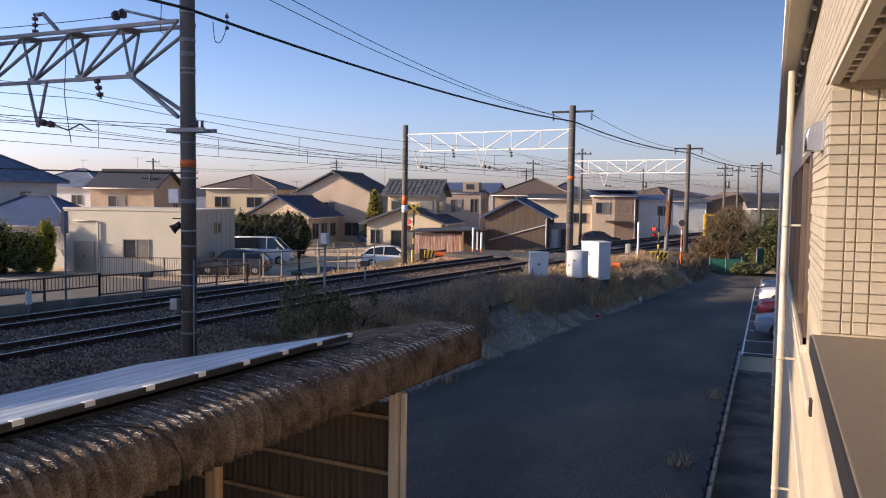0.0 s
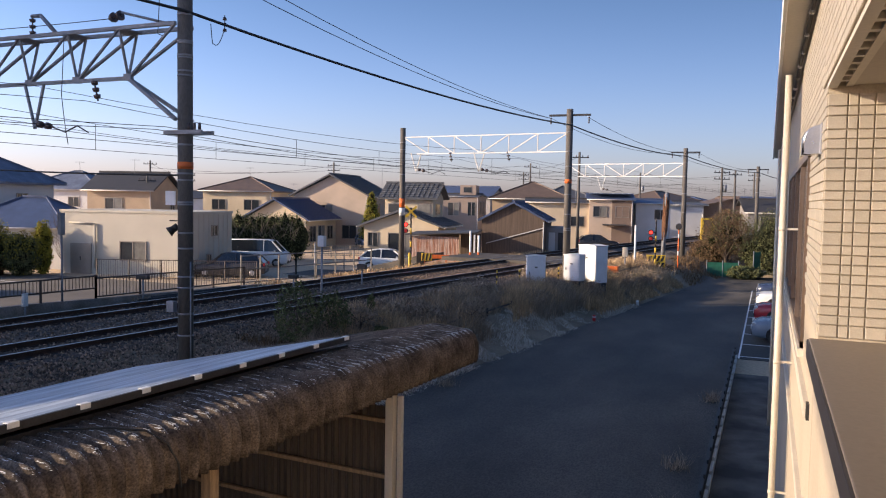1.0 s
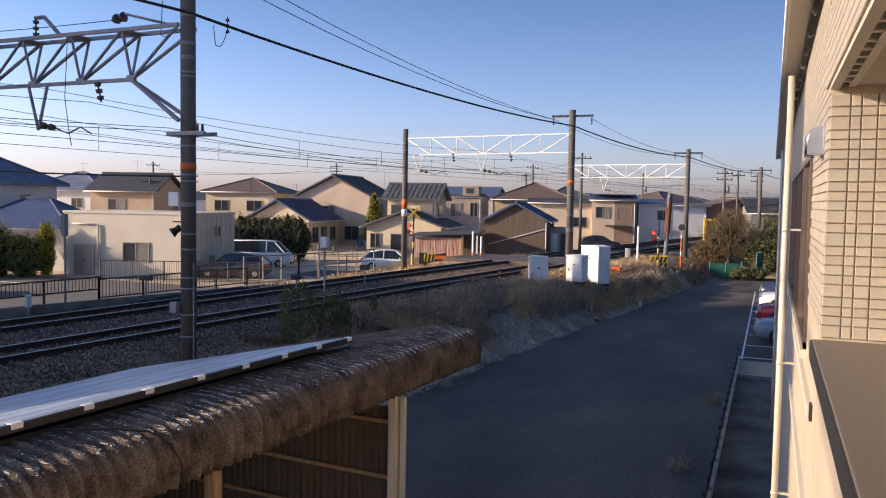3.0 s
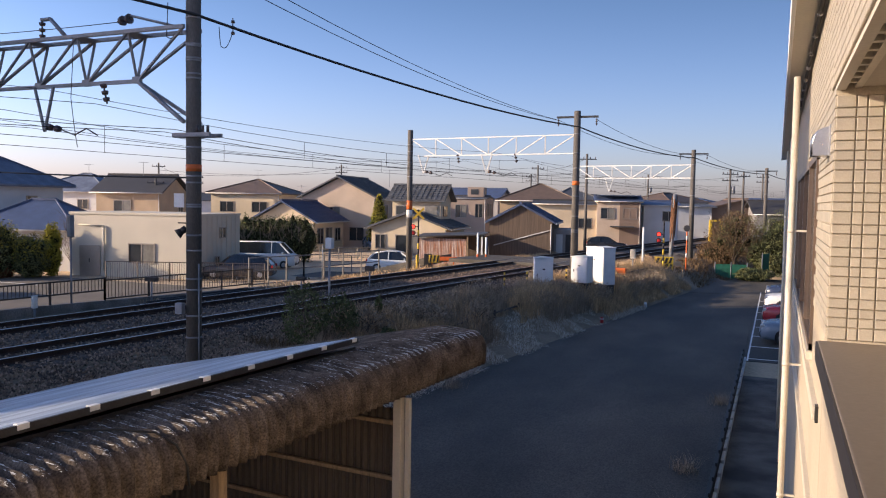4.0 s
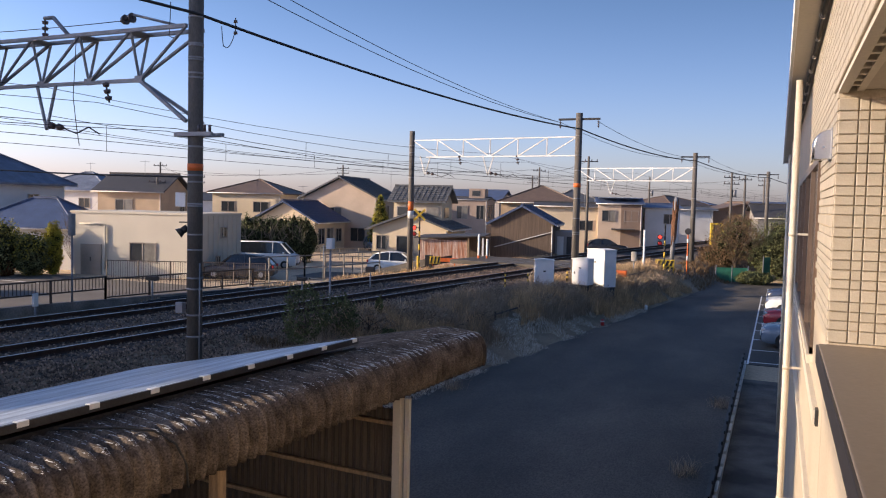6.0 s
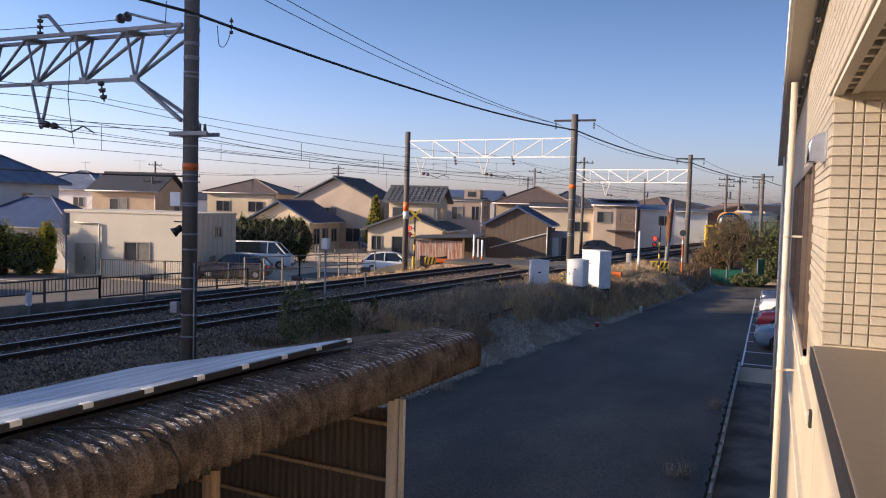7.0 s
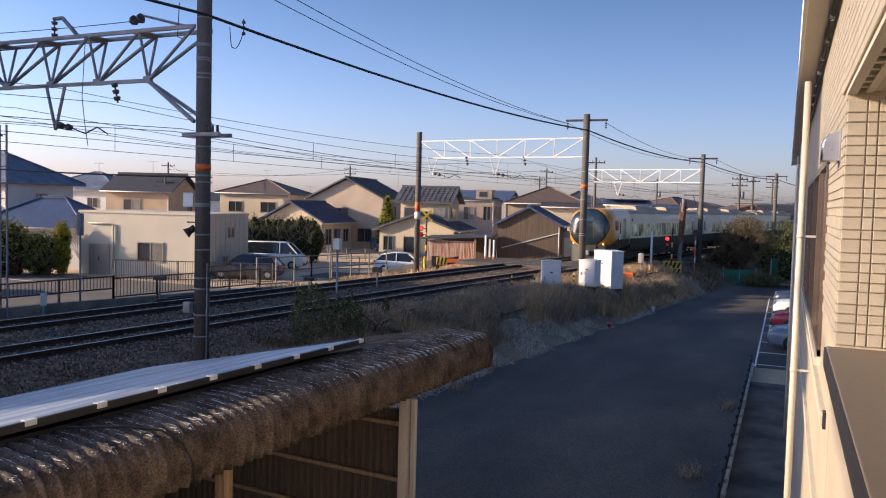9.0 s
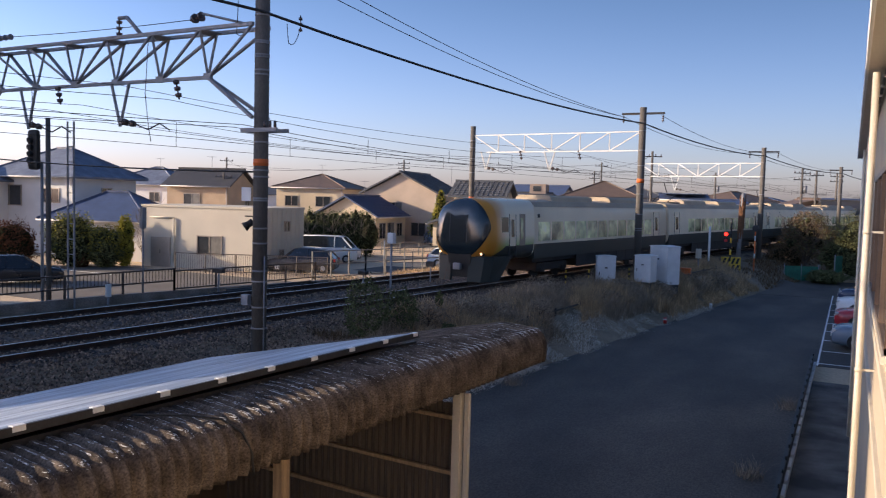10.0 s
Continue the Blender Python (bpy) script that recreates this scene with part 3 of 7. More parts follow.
def crossing_signal(x, y, z0, h, label, cross=True, lit=1):
    t = thing("crossing_signal", label, "crossing signal", pose(x, y, z0, 0, 0, 22), group="crossing signals")
    k = B()
    for i in range(9):
        tube(k, (0, 0, h * i / 9), (0, 0, h * (i + 1) / 9), 0.05, None, 10)
    part("mast", k, DARKSTEEL, t)
    for i in (1, 3, 5):
        part("yellow_band", tube(B(), (0, 0, h * i / 9), (0, 0, h * (i + 0.9) / 9), 0.056, None, 10), YELLOW, t)
    if cross:
        for s in (-1, 1):
            k = B()
            d = Vector((0.34, 0, 0.34 * s))
            bar(k, Vector((0, -0.08 - 0.012 * s, h - 0.25)) - d, Vector((0, -0.08 - 0.012 * s, h - 0.25)) + d, 0.02, 0.13)
            part("crossbuck_board", k, YELLOW, t, "yellow crossbuck board with black patches")
    for i, (sx, sz) in enumerate(((-0.33, -0.05), (-0.33, 0.34))):
        zz = h * 0.62 + sz
        hd = part("lamp_hood", tube(B(), (sx, 0, zz), (sx, -0.06, zz), 0.16, None, 16), BLACK, t)
        part("lamp", tube(B(), (sx, -0.06, zz), (sx, -0.12, zz), 0.105, 0.10, 16), LAMP_RED if i == lit else RED, hd, "red warning lamp")
        tube_b = B()
        bar(tube_b, (sx, 0, zz), (0, 0, zz), 0.04, 0.04)
        part("lamp_bracket", tube_b, DARKSTEEL, t)
    return t


crossing_signal(-20.7, 45.5, 1.0, 3.7, "crossing signal with yellow crossbuck and red lamps")
crossing_signal(-6.6, 52.0, 1.0, 3.3, "crossing signal with red lamps beside the road", cross=False)

board = thing("warning_board", "yellow and black striped crash board beside the crossing", "warning board", pose(-6.75, 53.6, 0.42, 0, 0, 14))
part("backing", box(B(), -0.60, 0.60, -0.03, 0.03, 0.12, 1.45, 0.01), YELLOW, board)
for r in range(3):
    for i in range(4):
        k = B()
        x0 = -0.54 + i * 0.27
        z0 = 0.18 + r * 0.42
        prism(k, [(x0, z0), (x0 + 0.15, z0), (x0 + 0.28, z0 + 0.36), (x0 + 0.13, z0 + 0.36)], (-0.042, -0.028))
        part("black_stripe", k, BLACK, board)
for sx in (-0.48, 0.48):
    part("post", tube(B(), (sx, 0.05, -0.7), (sx, 0.05, 1.2), 0.04, None, 8), DARKSTEEL, board)
for px, py, pz, hh, lab in ((-7.9, 52.2, 0.7, 3.1, "white steel post beside the crossing"), (-17.9, 48.7, 1.1, 2.15, "white and orange steel post of the crossing gate"), (-17.4, 48.9, 1.1, 1.85, "white and orange steel post of the crossing gate")):
    t = thing("gate_post", lab, "post", pose(px, py, pz))
    part("post", tube(B(), (0, 0, -0.4), (0, 0, hh), 0.07, None, 12), WHITE, t)
    part("base_sleeve", tube(B(), (0, 0, 0), (0, 0, 0.75), 0.075, None, 12), ORANGE if "orange" in lab else GALV, t)


def rusty_post(x, y, z0, h):
    t = thing("old_pole", "rust-brown leaning utility pole wrapped in cables", "pole", pose(x, y, z0, 0, 2, 0))
    part("shaft", tube(B(), (0, 0, -0.4), (0, 0, h), 0.16, 0.12, 14), GALV, t)
    k = B()
    for i in range(26):
        a = i * 2.4
        tube(k, (0.15 * math.cos(a), 0.15 * math.sin(a), 1.9 + (h - 2.0) * random.random() * 0.4), (0.17 * math.cos(a + 0.3), 0.17 * math.sin(a + 0.3), 1.9 + (h - 2.0) * (0.5 + 0.5 * random.random())), 0.045, None, 6)
    part("vine", k, mat("dead_vine", (0.22, 0.10, 0.05), 0.9, 0, 0.3, 6, 30, 0.3), t, "dead brown vines")


rusty_post(-6.7, 56.5, 0.8, 5.2)
t = thing("marker_pole", "slim weathered orange-red pole beside the far lane", "pole", pose(-5.57, 55.66, 0.2))
part("shaft", tube(B(), (0, 0, -0.3), (0, 0, 3.4), 0.042, None, 10), ORANGE, t)
for z in (1.55, 2.7):
    part("white_band", tube(B(), (0, 0, z), (0, 0, z + 0.3), 0.046, None, 10), WHITE, t)
part("mirror_head", tube(B(), (0.0, -0.10, 3.5), (0.0, -0.04, 3.5), 0.19, 0.22, 20), DARKSTEEL, t, "dark round traffic mirror seen from behind")
t = thing("barrier_machine", "striped crossing barrier machine with yellow posts", "crossing barrier", pose(-19.44, 44.11, 1.15, 0, 0, 20))
part("machine", box(B(), -0.2, 0.25, -0.2, 0.2, -0.2, 0.9, 0.03), BLACK, t)
part("counterweight", box(B(), 0.10, 0.75, -0.28, -0.22, 0.40, 0.86, 0.02), YELLOW, t, "yellow board with black stripes")
for x0 in (0.12, 0.34, 0.55):
    part("black_stripe", prism(B(), [(x0, 0.42), (x0 + 0.10, 0.42), (x0 + 0.18, 0.84), (x0 + 0.08, 0.84)], (-0.29, -0.278)), BLACK, t)
for x0 in (-0.62, -1.0):
    part("guard_post", tube(B(), (x0, -0.2, -0.3), (x0, -0.2, 0.85), 0.07, None, 12), YELLOW, t, "yellow guard post")

# ---- relay cabinets beside the line ----
def cabinet(x, y, z0, w, d, h, rot, label):
    t = thing("relay_cabinet", label, "relay cabinet", pose(x, y, z0, 0, 0, rot), group="relay cabinets")
    part("plinth", box(B(), -w / 2 + 0.03, w / 2 - 0.03, -d / 2 + 0.03, d / 2 - 0.03, -0.5, 0.06), DARKSTEEL, t)
    b = part("body", box(B(), -w / 2, w / 2, -d / 2, d / 2, 0.06, h, 0.02), CABINET, t)
    part("door", box(B(), -w / 2 + 0.05, w / 2 - 0.05, -d / 2 - 0.018, -d / 2 + 0.002, 0.14, h - 0.12, 0.006), CABINET, b)
    part("handle", box(B(), -w / 2 + 0.12, -w / 2 + 0.15, -d / 2 - 0.05, -d / 2 - 0.018, h * 0.45, h * 0.55, 0.004), DARKSTEEL, b)
    part("vent", box(B(), -0.06, 0.06, -d / 2 - 0.026, -d / 2 - 0.019, h * 0.66, h * 0.70), BLACK, b)
    part("roof_cap", prism(B(), [(-w / 2 - 0.03, h), (w / 2 + 0.03, h), (w / 2 + 0.03, h + 0.03), (0, h + 0.07), (-w / 2 - 0.03, h + 0.03)], (-d / 2 - 0.04, d / 2 + 0.03)), CABINET, t)


cabinet(-9.93, 35.85, 1.14, 0.86, 0.62, 1.54, 20, "pale grey steel relay cabinet on a plinth beside the track")
cabinet(-8.45, 37.35, 1.45, 0.82, 0.66, 1.27, -12, "white steel relay cabinet on a plinth beside the track")
cabinet(-7.95, 39.15, 1.25, 1.30, 0.75, 1.85, -38, "large white steel relay cabinet behind the smaller ones")
k = thing("track_device", "low orange cable drum guard in the grass", "track device", pose(-7.75, 43.5, 1.45))
part("body", box(B(), -0.30, 0.30, -0.2, 0.2, 0, 0.34, 0.04), ORANGE, k)
for sx in (-0.25, 0.25):
    part("foot", box(B(), sx - 0.05, sx + 0.05, -0.25, 0.25, -0.7, 0.02), DARKSTEEL, k)


def striped_post(x, y, z0, h):
    t = thing("marker_post", "slim yellow and black striped marker post in the ballast", "marker post", pose(x, y, z0), group="striped marker posts")
    for i in range(8):
        part("band", tube(B(), (0, 0, h * i / 8 - (0.3 if i == 0 else 0)), (0, 0, h * (i + 1) / 8), 0.035, None, 10), (BLACK, YELLOW)[i % 2], t)


striped_post(-11.2, 34.0, 1.15, 0.95)
striped_post(-10.45, 35.0, 1.05, 1.05)
striped_post(-9.2, 37.3, 1.2, 0.9)


# ---- the tall block behind, out of view, whose shade lies over the yard and tracks ----
blk = thing("apartment_block", "tall plain concrete apartment block behind the yard", "building")
part("wall", box(B(), -50.0, -46.0, -17.0, 13.5, 0, 23.0), CONC, blk)
part("roof", box(B(), -50.1, -45.9, -17.1, 13.6, 23.0, 23.2), CONC, blk)

# ---- the building beside the camera ----
WX = 0.26
k = B()
box(k, WX, WX + 0.16, -6, 4.72, -0.02, 4.455)
solo("wall_parapet", k, CREAMWALL, "cream rendered balcony parapet in low sun", "wall", kind="structure")
cop = thing("parapet_coping", "wide bronze-brown metal coping on the balcony parapet", "coping", kind="structure")
part("top_sheet", box(B(), WX - 0.035, WX + 0.52, -6, 4.725, 4.458, 4.49, 0.006), COPING, cop)
part("drip_edge", box(B(), WX - 0.046, WX - 0.034, -6, 4.725, 4.385, 4.484, 0.002), DRIP, cop, "dark shaded drip edge")
k = B()
box(k, WX + 0.01, 8, 4.72, 4.99, -0.02, 6.62)
solo("wall_return", k, GROUT, "wall end beside the balcony, under its tiles", "wall", kind="structure")
solo("floor_balcony", box(B(), WX + 0.16, 8, -6, 4.72, 3.2, 3.38), CONC, "plain concrete balcony floor", "floor", kind="structure")
solo("wall_balcony_back", box(B(), 2.0, 2.2, -6, 4.72, 3.38, 5.83), CREAMWALL, "cream wall at the back of the balcony", "wall", kind="structure")
sof = thing("ceiling", "painted balcony soffit with a slotted vent strip", "ceiling", kind="structure")
part("soffit_board", box(B(), WX + 0.12, 8, -6, 4.718, 5.84, 5.95), SOFFIT, sof)
k = B()
for i in range(60):
    y = -6 + i * 0.178
    if y + 0.03 < 4.7:
        box(k, WX + 0.045, WX + 0.085, y, y + 0.045, 5.835, 5.86)
box(k, WX + 0.085, WX + 0.12, -6, 4.718, 5.832, 5.86)
box(k, WX + 0.0, WX + 0.045, -6, 4.718, 5.825, 5.87)
part("vent_strip", k, PIPE, sof, "pale slotted vent strip")
part("vent_backing", box(B(), WX + 0.05, WX + 0.11, -6, 4.718, 5.862, 5.95), BRONZE, sof)
solo("wall_lintel", box(B(), WX, WX + 0.05, -6, 4.72, 5.87, 6.62), TILEWALL, "tiled wall above the balcony opening", "wall", kind="structure")
solo("wall_upper", box(B(), WX + 0.12, 8, -6, 4.72, 5.95, 6.9), GROUT, "plain wall above the balcony", "wall", kind="structure")

# facade beyond the balcony: wall with a real window opening
facade = thing("wall_facade", "long cream tiled facade with dark window", "wall", kind="structure")
for nm, y0, y1, z0, z1 in (("wall_panel", 4.99, 6.45, 4.15, 6.62), ("wall_panel", 6.45, 12.4, 5.62, 6.62), ("wall_panel", 12.4, 24.0, 4.15, 6.62), ("wall_panel", 4.99, 24.0, -0.02, 4.15)):
    part(nm, box(B(), WX + 0.012, WX + 0.22, y0, y1, z0, z1), CREAMWALL, facade)
part("wall_panel", box(B(), WX + 0.22, 8.0, 23.7, 24.0, -0.02, 6.62), CREAMWALL, facade)
w1 = thing("window_1", "wide bronze sliding window with dark glass", "window", kind="structure")
k = B()
for y in (6.45, 7.9, 9.4, 10.9, 12.33):
    box(k, WX - 0.012, WX + 0.06, y, y + 0.07, 4.15, 5.62)
box(k, WX - 0.012, WX + 0.06, 6.45, 12.4, 4.15, 4.20)
box(k, WX - 0.012, WX + 0.06, 6.45, 12.4, 5.56, 5.62)
part("frame", k, BRONZE, w1)
for y in (6.52, 7.97, 9.47, 10.97):
    part("pane", box(B(), WX + 0.02, WX + 0.03, y, y + 1.38, 4.2, 5.56), WINGLASS, w1)
part("sill", box(B(), WX - 0.03, WX + 0.06, 6.4, 12.45, 4.09, 4.15), PIPE, w1)
# ledges, drain slot and pipes of the facade
for z0, z1, y0, y1, lab in ((3.90, 3.99, 5.35, 24, "narrow ledge moulding along the facade"), (3.2, 3.28, 4.4, 24, "lower ledge moulding along the facade")):
    solo("trim", box(B(), WX - 0.02, WX + 0.02, y0, y1, z0, z1, 0.004), PIPE, lab, "trim", kind="structure")
solo("drain_slot", box(B(), WX - 0.006, WX + 0.02, 5.28, 5.36, 3.90, 4.0), BLACK, "small dark drain slot in the facade", "vent")


def downpipe(y, x, z0, z1):
    t = thing("downpipe", "cream rainwater downpipe on brackets", "downpipe", pose(x, y, 0), group="rainwater downpipes")
    part("pipe", tube(B(), (0, 0, z0), (0, 0, z1), 0.032, None, 14), PIPE, t)
    for z in [z0 + 0.9 + 1.35 * i for i in range(int((z1 - z0) / 1.35))]:
        part("bracket", tube(B(), (0, 0, z), (0, 0, z + 0.035), 0.037, None, 14), PIPE, t)
        part("bracket_arm", box(B(), 0.03, WX - x + 0.03, -0.012, 0.012, z + 0.01, z + 0.03), PIPE, t)


downpipe(8.75, 0.13, 0.0, 6.5)
downpipe(16.5, 0.20, 0.3, 6.5)
downpipe(20.1, 0.17, 0.0, 6.5)

# eaves: soffit board, gutter with its brackets
solo("eaves_soffit", box(B(), 0.06, WX + 0.03, -6, 26, 6.62, 6.68), PIPE, "cream eaves board along the roof edge", "eaves", kind="structure")
solo("eaves_fascia", box(B(), 0.035, 0.065, -6, 26, 6.60, 6.95, 0.006), WHITE, "pale fascia board along the roof edge", "eaves", kind="structure")
rail_s = thing("cable_run", "dark cable run with bright clips under the eaves", "cable")
part("cable", tube(B(), (0.225, -6, 6.58), (0.225, 24, 6.58), 0.016, None, 8), BLACK, rail_s)
for i in range(26):
    part("clip", tube(B(), (0.222, 3.0 + i * 0.8, 6.565), (0.222, 3.04 + i * 0.8, 6.565), 0.024, None, 8), STAINLESS, rail_s)
solo("roof", box(B(), 0.05, 9, -6, 26, 6.95, 7.1), SOFFIT, "flat roof of the building", "roof", kind="structure")

hood = thing("vent_hood", "rounded stainless steel vent hood on the tiled wall", "vent hood")
pf = [(0.0, 0.0), (0.10, 0.0), (0.10, 0.08)] + [(0.10 * math.cos(a), 0.08 + 0.085 * math.sin(a)) for a in [i * math.pi / 16 for i in range(1, 9)]]
k = B()
loft(k, [[(WX - u * s, y, 5.50 + w * (0.96 + 0.04 * s)) for u, w in pf] for y, s in ((5.02, 0.9), (5.035, 1.0), (5.20, 1.0), (5.215, 0.9))])
part("hood", k, STAINLESS, hood)
part("flange", box(B(), WX - 0.008, WX + 0.012, 5.005, 5.23, 5.495, 5.675, 0.003), GALV, hood)

# end of the facade further along, its blue shade put into the wall's colour
solo("wall_wing", box(B(), WX - 0.02, 8.0, 24.05, 27.0, -0.02, 6.3), mat("wall_shade_blue", (0.22, 0.30, 0.38), 0.6, 0.1, 0.1, 2, 30, 0.1), "end of the building, the blue-grey of its shade put into the colour", "wall", kind="structure")

# kerb rail between road and path
kr = thing("guard_kerb", "low kerb with black and white guard rail panels", "kerb")
for i in range(32):
    y = 1.0 + i * 0.86
    part("white_block", box(B(), -0.862, -0.80, y, y + 0.64, 0, 0.20, 0.008), WHITE, kr)
    part("black_post", box(B(), -0.90, -0.866, y + 0.70, y + 0.78, 0, 0.44, 0.006), BLACK, kr)
k = B()
box(k, -0.95, -0.868, 1, 28.5, 0.0, 0.37, 0.008)
part("dark_rail", k, BLACK, kr)

# ---- carport with corrugated roof in the foreground ----
CA = radians(4.8)      # its heading, to the right of the wall's line
CO = Vector((-4.52, 4.20, 0))


def car_m():
    return Matrix.Translation(CO) @ Matrix.Rotation(-CA, 4, "Z")


carport = thing("carport", "long open shed with a mossy corrugated cement roof", "carport", car_m())
# roof sheet: local x runs from the lip (0) to the back (-), local y along the eave, waves along y
bm = B()
prof_r = [(-0.030, 2.80), (-0.016, 2.85), (-0.006, 2.91), (0.0, 2.97)]
for i in range(9):
    a = math.pi * 0.48 * i / 8
    prof_r.append((-0.21 + 0.21 * math.cos(a), 3.02 + 0.25 * math.sin(a)))
prof_r += [(-0.32, 3.275), (-0.46, 3.29), (-0.60, 3.30), (-0.72, 3.30)] + [(-0.72 - 0.42 * j, 3.30 - 0.088 * j) for j in range(1, 10)]
PITCH = 0.13
ny = int(11.0 / PITCH * 8)
grid = []
for j in range(ny + 1):
    y = -4.0 + j * PITCH / 8
    ph = 2 * math.pi * y / PITCH
    row = []
    for i, (x, z) in enumerate(prof_r):
        turn = math.pi * 0.48 * min(max(i - 4, 0), 8) / 8
        nx, nz = (0, 1) if i > 12 else (math.cos(turn), math.sin(turn))
        a = 0.030 * math.sin(ph) + 0.006 * noise.noise((x * 3, y * 2, z * 3)) + 0.003 * noise.noise((x * 17, y * 15, z * 17))
        row.append(bm.verts.new((x + nx * a, y, z + nz * a)))
    grid.append(row)
for r0, r1 in zip(grid, grid[1:]):
    for i in range(len(prof_r) - 1):
        f = bm.faces.new((r0[i], r0[i + 1], r1[i + 1], r1[i]))
        f.smooth = True
roof_ob = part("corrugated_roof", bm, SLATE, carport, "weathered brown corrugated cement sheet with rounded lip")
sm = roof_ob.modifiers.new("thickness", "SOLIDIFY")
sm.thickness = 0.012
sm.offset = -1
# frost on the wave crests
verts, faces = [], []
rngf = np.random.default_rng(8)
for kx in range(24000):
    w = rngf.integers(-30, 54)
    y = (w + 0.25) * PITCH + rngf.normal(0, 0.009)
    if not -4 < y < 6.95:
        continue
    i = rngf.integers(9, 16)
    f = rngf.random()
    x = prof_r[i][0] * (1 - f) + prof_r[i + 1][0] * f
    z = prof_r[i][1] * (1 - f) + prof_r[i + 1][1] * f + 0.019
    s, l = rngf.uniform(0.0010, 0.0042), rngf.uniform(0.006, 0.045) * (1.0 if i > 10 else 0.5)
    b0 = len(verts)
    verts += [(x - l, y - s, z), (x + l, y - s, z), (x + l, y + s, z + 0.002), (x - l, y + s, z + 0.002)]
    faces += [(b0, b0 + 1, b0 + 2, b0 + 3)]
tagged(raw("frost_specks", verts, faces, FROST, carport), "white frost on the wave crests", kind="stuff")
tagged(wire("bent_cable", [(-0.66, 0.30, 3.355), (-0.34, 0.58, 3.345), (-0.14, 0.78, 3.30), (-0.02, 0.90, 3.18), (0.036, 0.96, 3.0), (0.03, 0.99, 2.80)], 0.011, carport, 0.0, 4, BLACK), "black cable lying over the roof lip")
# posts and end wall
for yy, mt, nm in ((1.50, RUSTWOOD, "timber_post"), (4.70, PIPE, "steel_post")):
    part(nm, box(B(), -0.24, -0.13, yy, yy + 0.11, 0.0, 2.90, 0.006), mt, carport)
part("steel_post", box(B(), -0.10, -0.04, 4.76, 4.82, 0.0, 2.74, 0.004), PIPE, carport)
bm = B()
n = 150
rows = []
for i in range(n + 1):
    x = -0.20 - i * 0.028
    off = 0.014 if (i // 2) % 2 else -0.014
    rows.append([(x, 4.86 + off, 0.05), (x, 4.86 + off, 2.56)])
loft(bm, rows, closed=False, caps=False, smooth=False)
ew = part("end_wall_sheet", bm, SHEETBROWN, carport, "brown ribbed sheet closing the end of the shed")
sm = ew.modifiers.new("thickness", "SOLIDIFY")
sm.thickness = 0.006
for z in (1.05, 1.64, 2.36):
    part("wall_rail", box(B(), -4.3, -0.24, 4.78, 4.835, z, z + 0.05, 0.004), RUSTWOOD, carport)
part("back_wall", box(B(), -4.45, -4.4, -4, 4.86, 0, 2.3), SHEETBROWN, carport)
part("roof_beam", box(B(), -0.36, -0.26, -4, 6.9, 2.84, 2.96), RUSTWOOD, carport)

pv = thing("solar_array", "frost-covered solar panels with white clips on the carport", "solar panels", car_m())
PX, PZ, PS = -0.77, 3.45, 0.215
for i in range(6):
    for r in range(4):
        y0, x0 = 4.65 - (i + 1) * 1.50, PX - r * 0.955
        k = B()
        loft(k, [[(x, y0, PZ - 0.03 + (x - PX) * PS), (x, y0 + 1.485, PZ - 0.03 + (x - PX) * PS), (x, y0 + 1.485, PZ + 0.004 + (x - PX) * PS), (x, y0, PZ + 0.004 + (x - PX) * PS)] for x in (x0, x0 - 0.945)], smooth=False)
        part("panel", k, PANEL, pv, "frosted blue-white panel")
part("front_rail", box(B(), PX + 0.003, PX + 0.03, -4.4, 4.65, PZ - 0.06, PZ + 0.006), DARKSTEEL, pv)
part("mounting_rail", box(B(), PX - 0.05, PX - 0.01, -4.4, 4.65, PZ - 0.16, PZ - 0.11), DARKSTEEL, pv)
part("mounting_rail", box(B(), PX - 2.6, PX - 2.55, -4.4, 4.65, PZ - 0.72, PZ - 0.60), DARKSTEEL, pv)
for i in range(16):
    y0 = 0.05 + (i - 6) * 0.645
    if y0 < 4.65:
        part("clip", box(B(), PX - 0.02, PX + 0.036, y0 - 0.05, y0 + 0.05, PZ - 0.035, PZ + 0.012, 0.003), WHITE, pv, "white panel clip")

# ---- houses ----
ROOF_GREY = mat("roof_tile_grey", (0.10, 0.105, 0.115), 0.5, 0, 0.15, 1.5, 30, 0.2, 0.01)
ROOF_BLUE = mat("roof_tile_bluegrey", (0.065, 0.095, 0.18), 0.5, 0, 0.15, 1.5, 30, 0.2, 0.01)
ROOF_FROST = mat("roof_tile_frosted", (0.17, 0.20, 0.26), 0.6, 0, 0.2, 1.2, 30, 0.2, 0.01, col2=(0.09, 0.11, 0.16))
ROOF_BROWN = mat("roof_tile_brown", (0.15, 0.105, 0.08), 0.6, 0, 0.15, 1.5, 30, 0.2, 0.01)
ROOF_DARK = mat("roof_slate_dark", (0.06, 0.058, 0.06), 0.6, 0, 0.15, 1.5, 30, 0.2, 0.01)
W_CREAM = mat("render_cream", (0.66, 0.54, 0.38), 0.85, 0, 0.07, 0.6, 40, 0.15, 0.004)
W_WHITE = mat("render_white", (0.66, 0.66, 0.66), 0.85, 0, 0.06, 0.6, 40, 0.15, 0.004)
W_TAN = mat("siding_tan", (0.50, 0.37, 0.25), 0.8, 0, 0.08, 0.6, 40, 0.15, 0.004)
W_PINK = mat("siding_beige", (0.56, 0.44, 0.34), 0.8, 0, 0.08, 0.6, 40, 0.15, 0.004)
W_BROWN = mat("siding_brown", (0.22, 0.155, 0.12), 0.8, 0, 0.08, 0.6, 40, 0.15, 0.004)
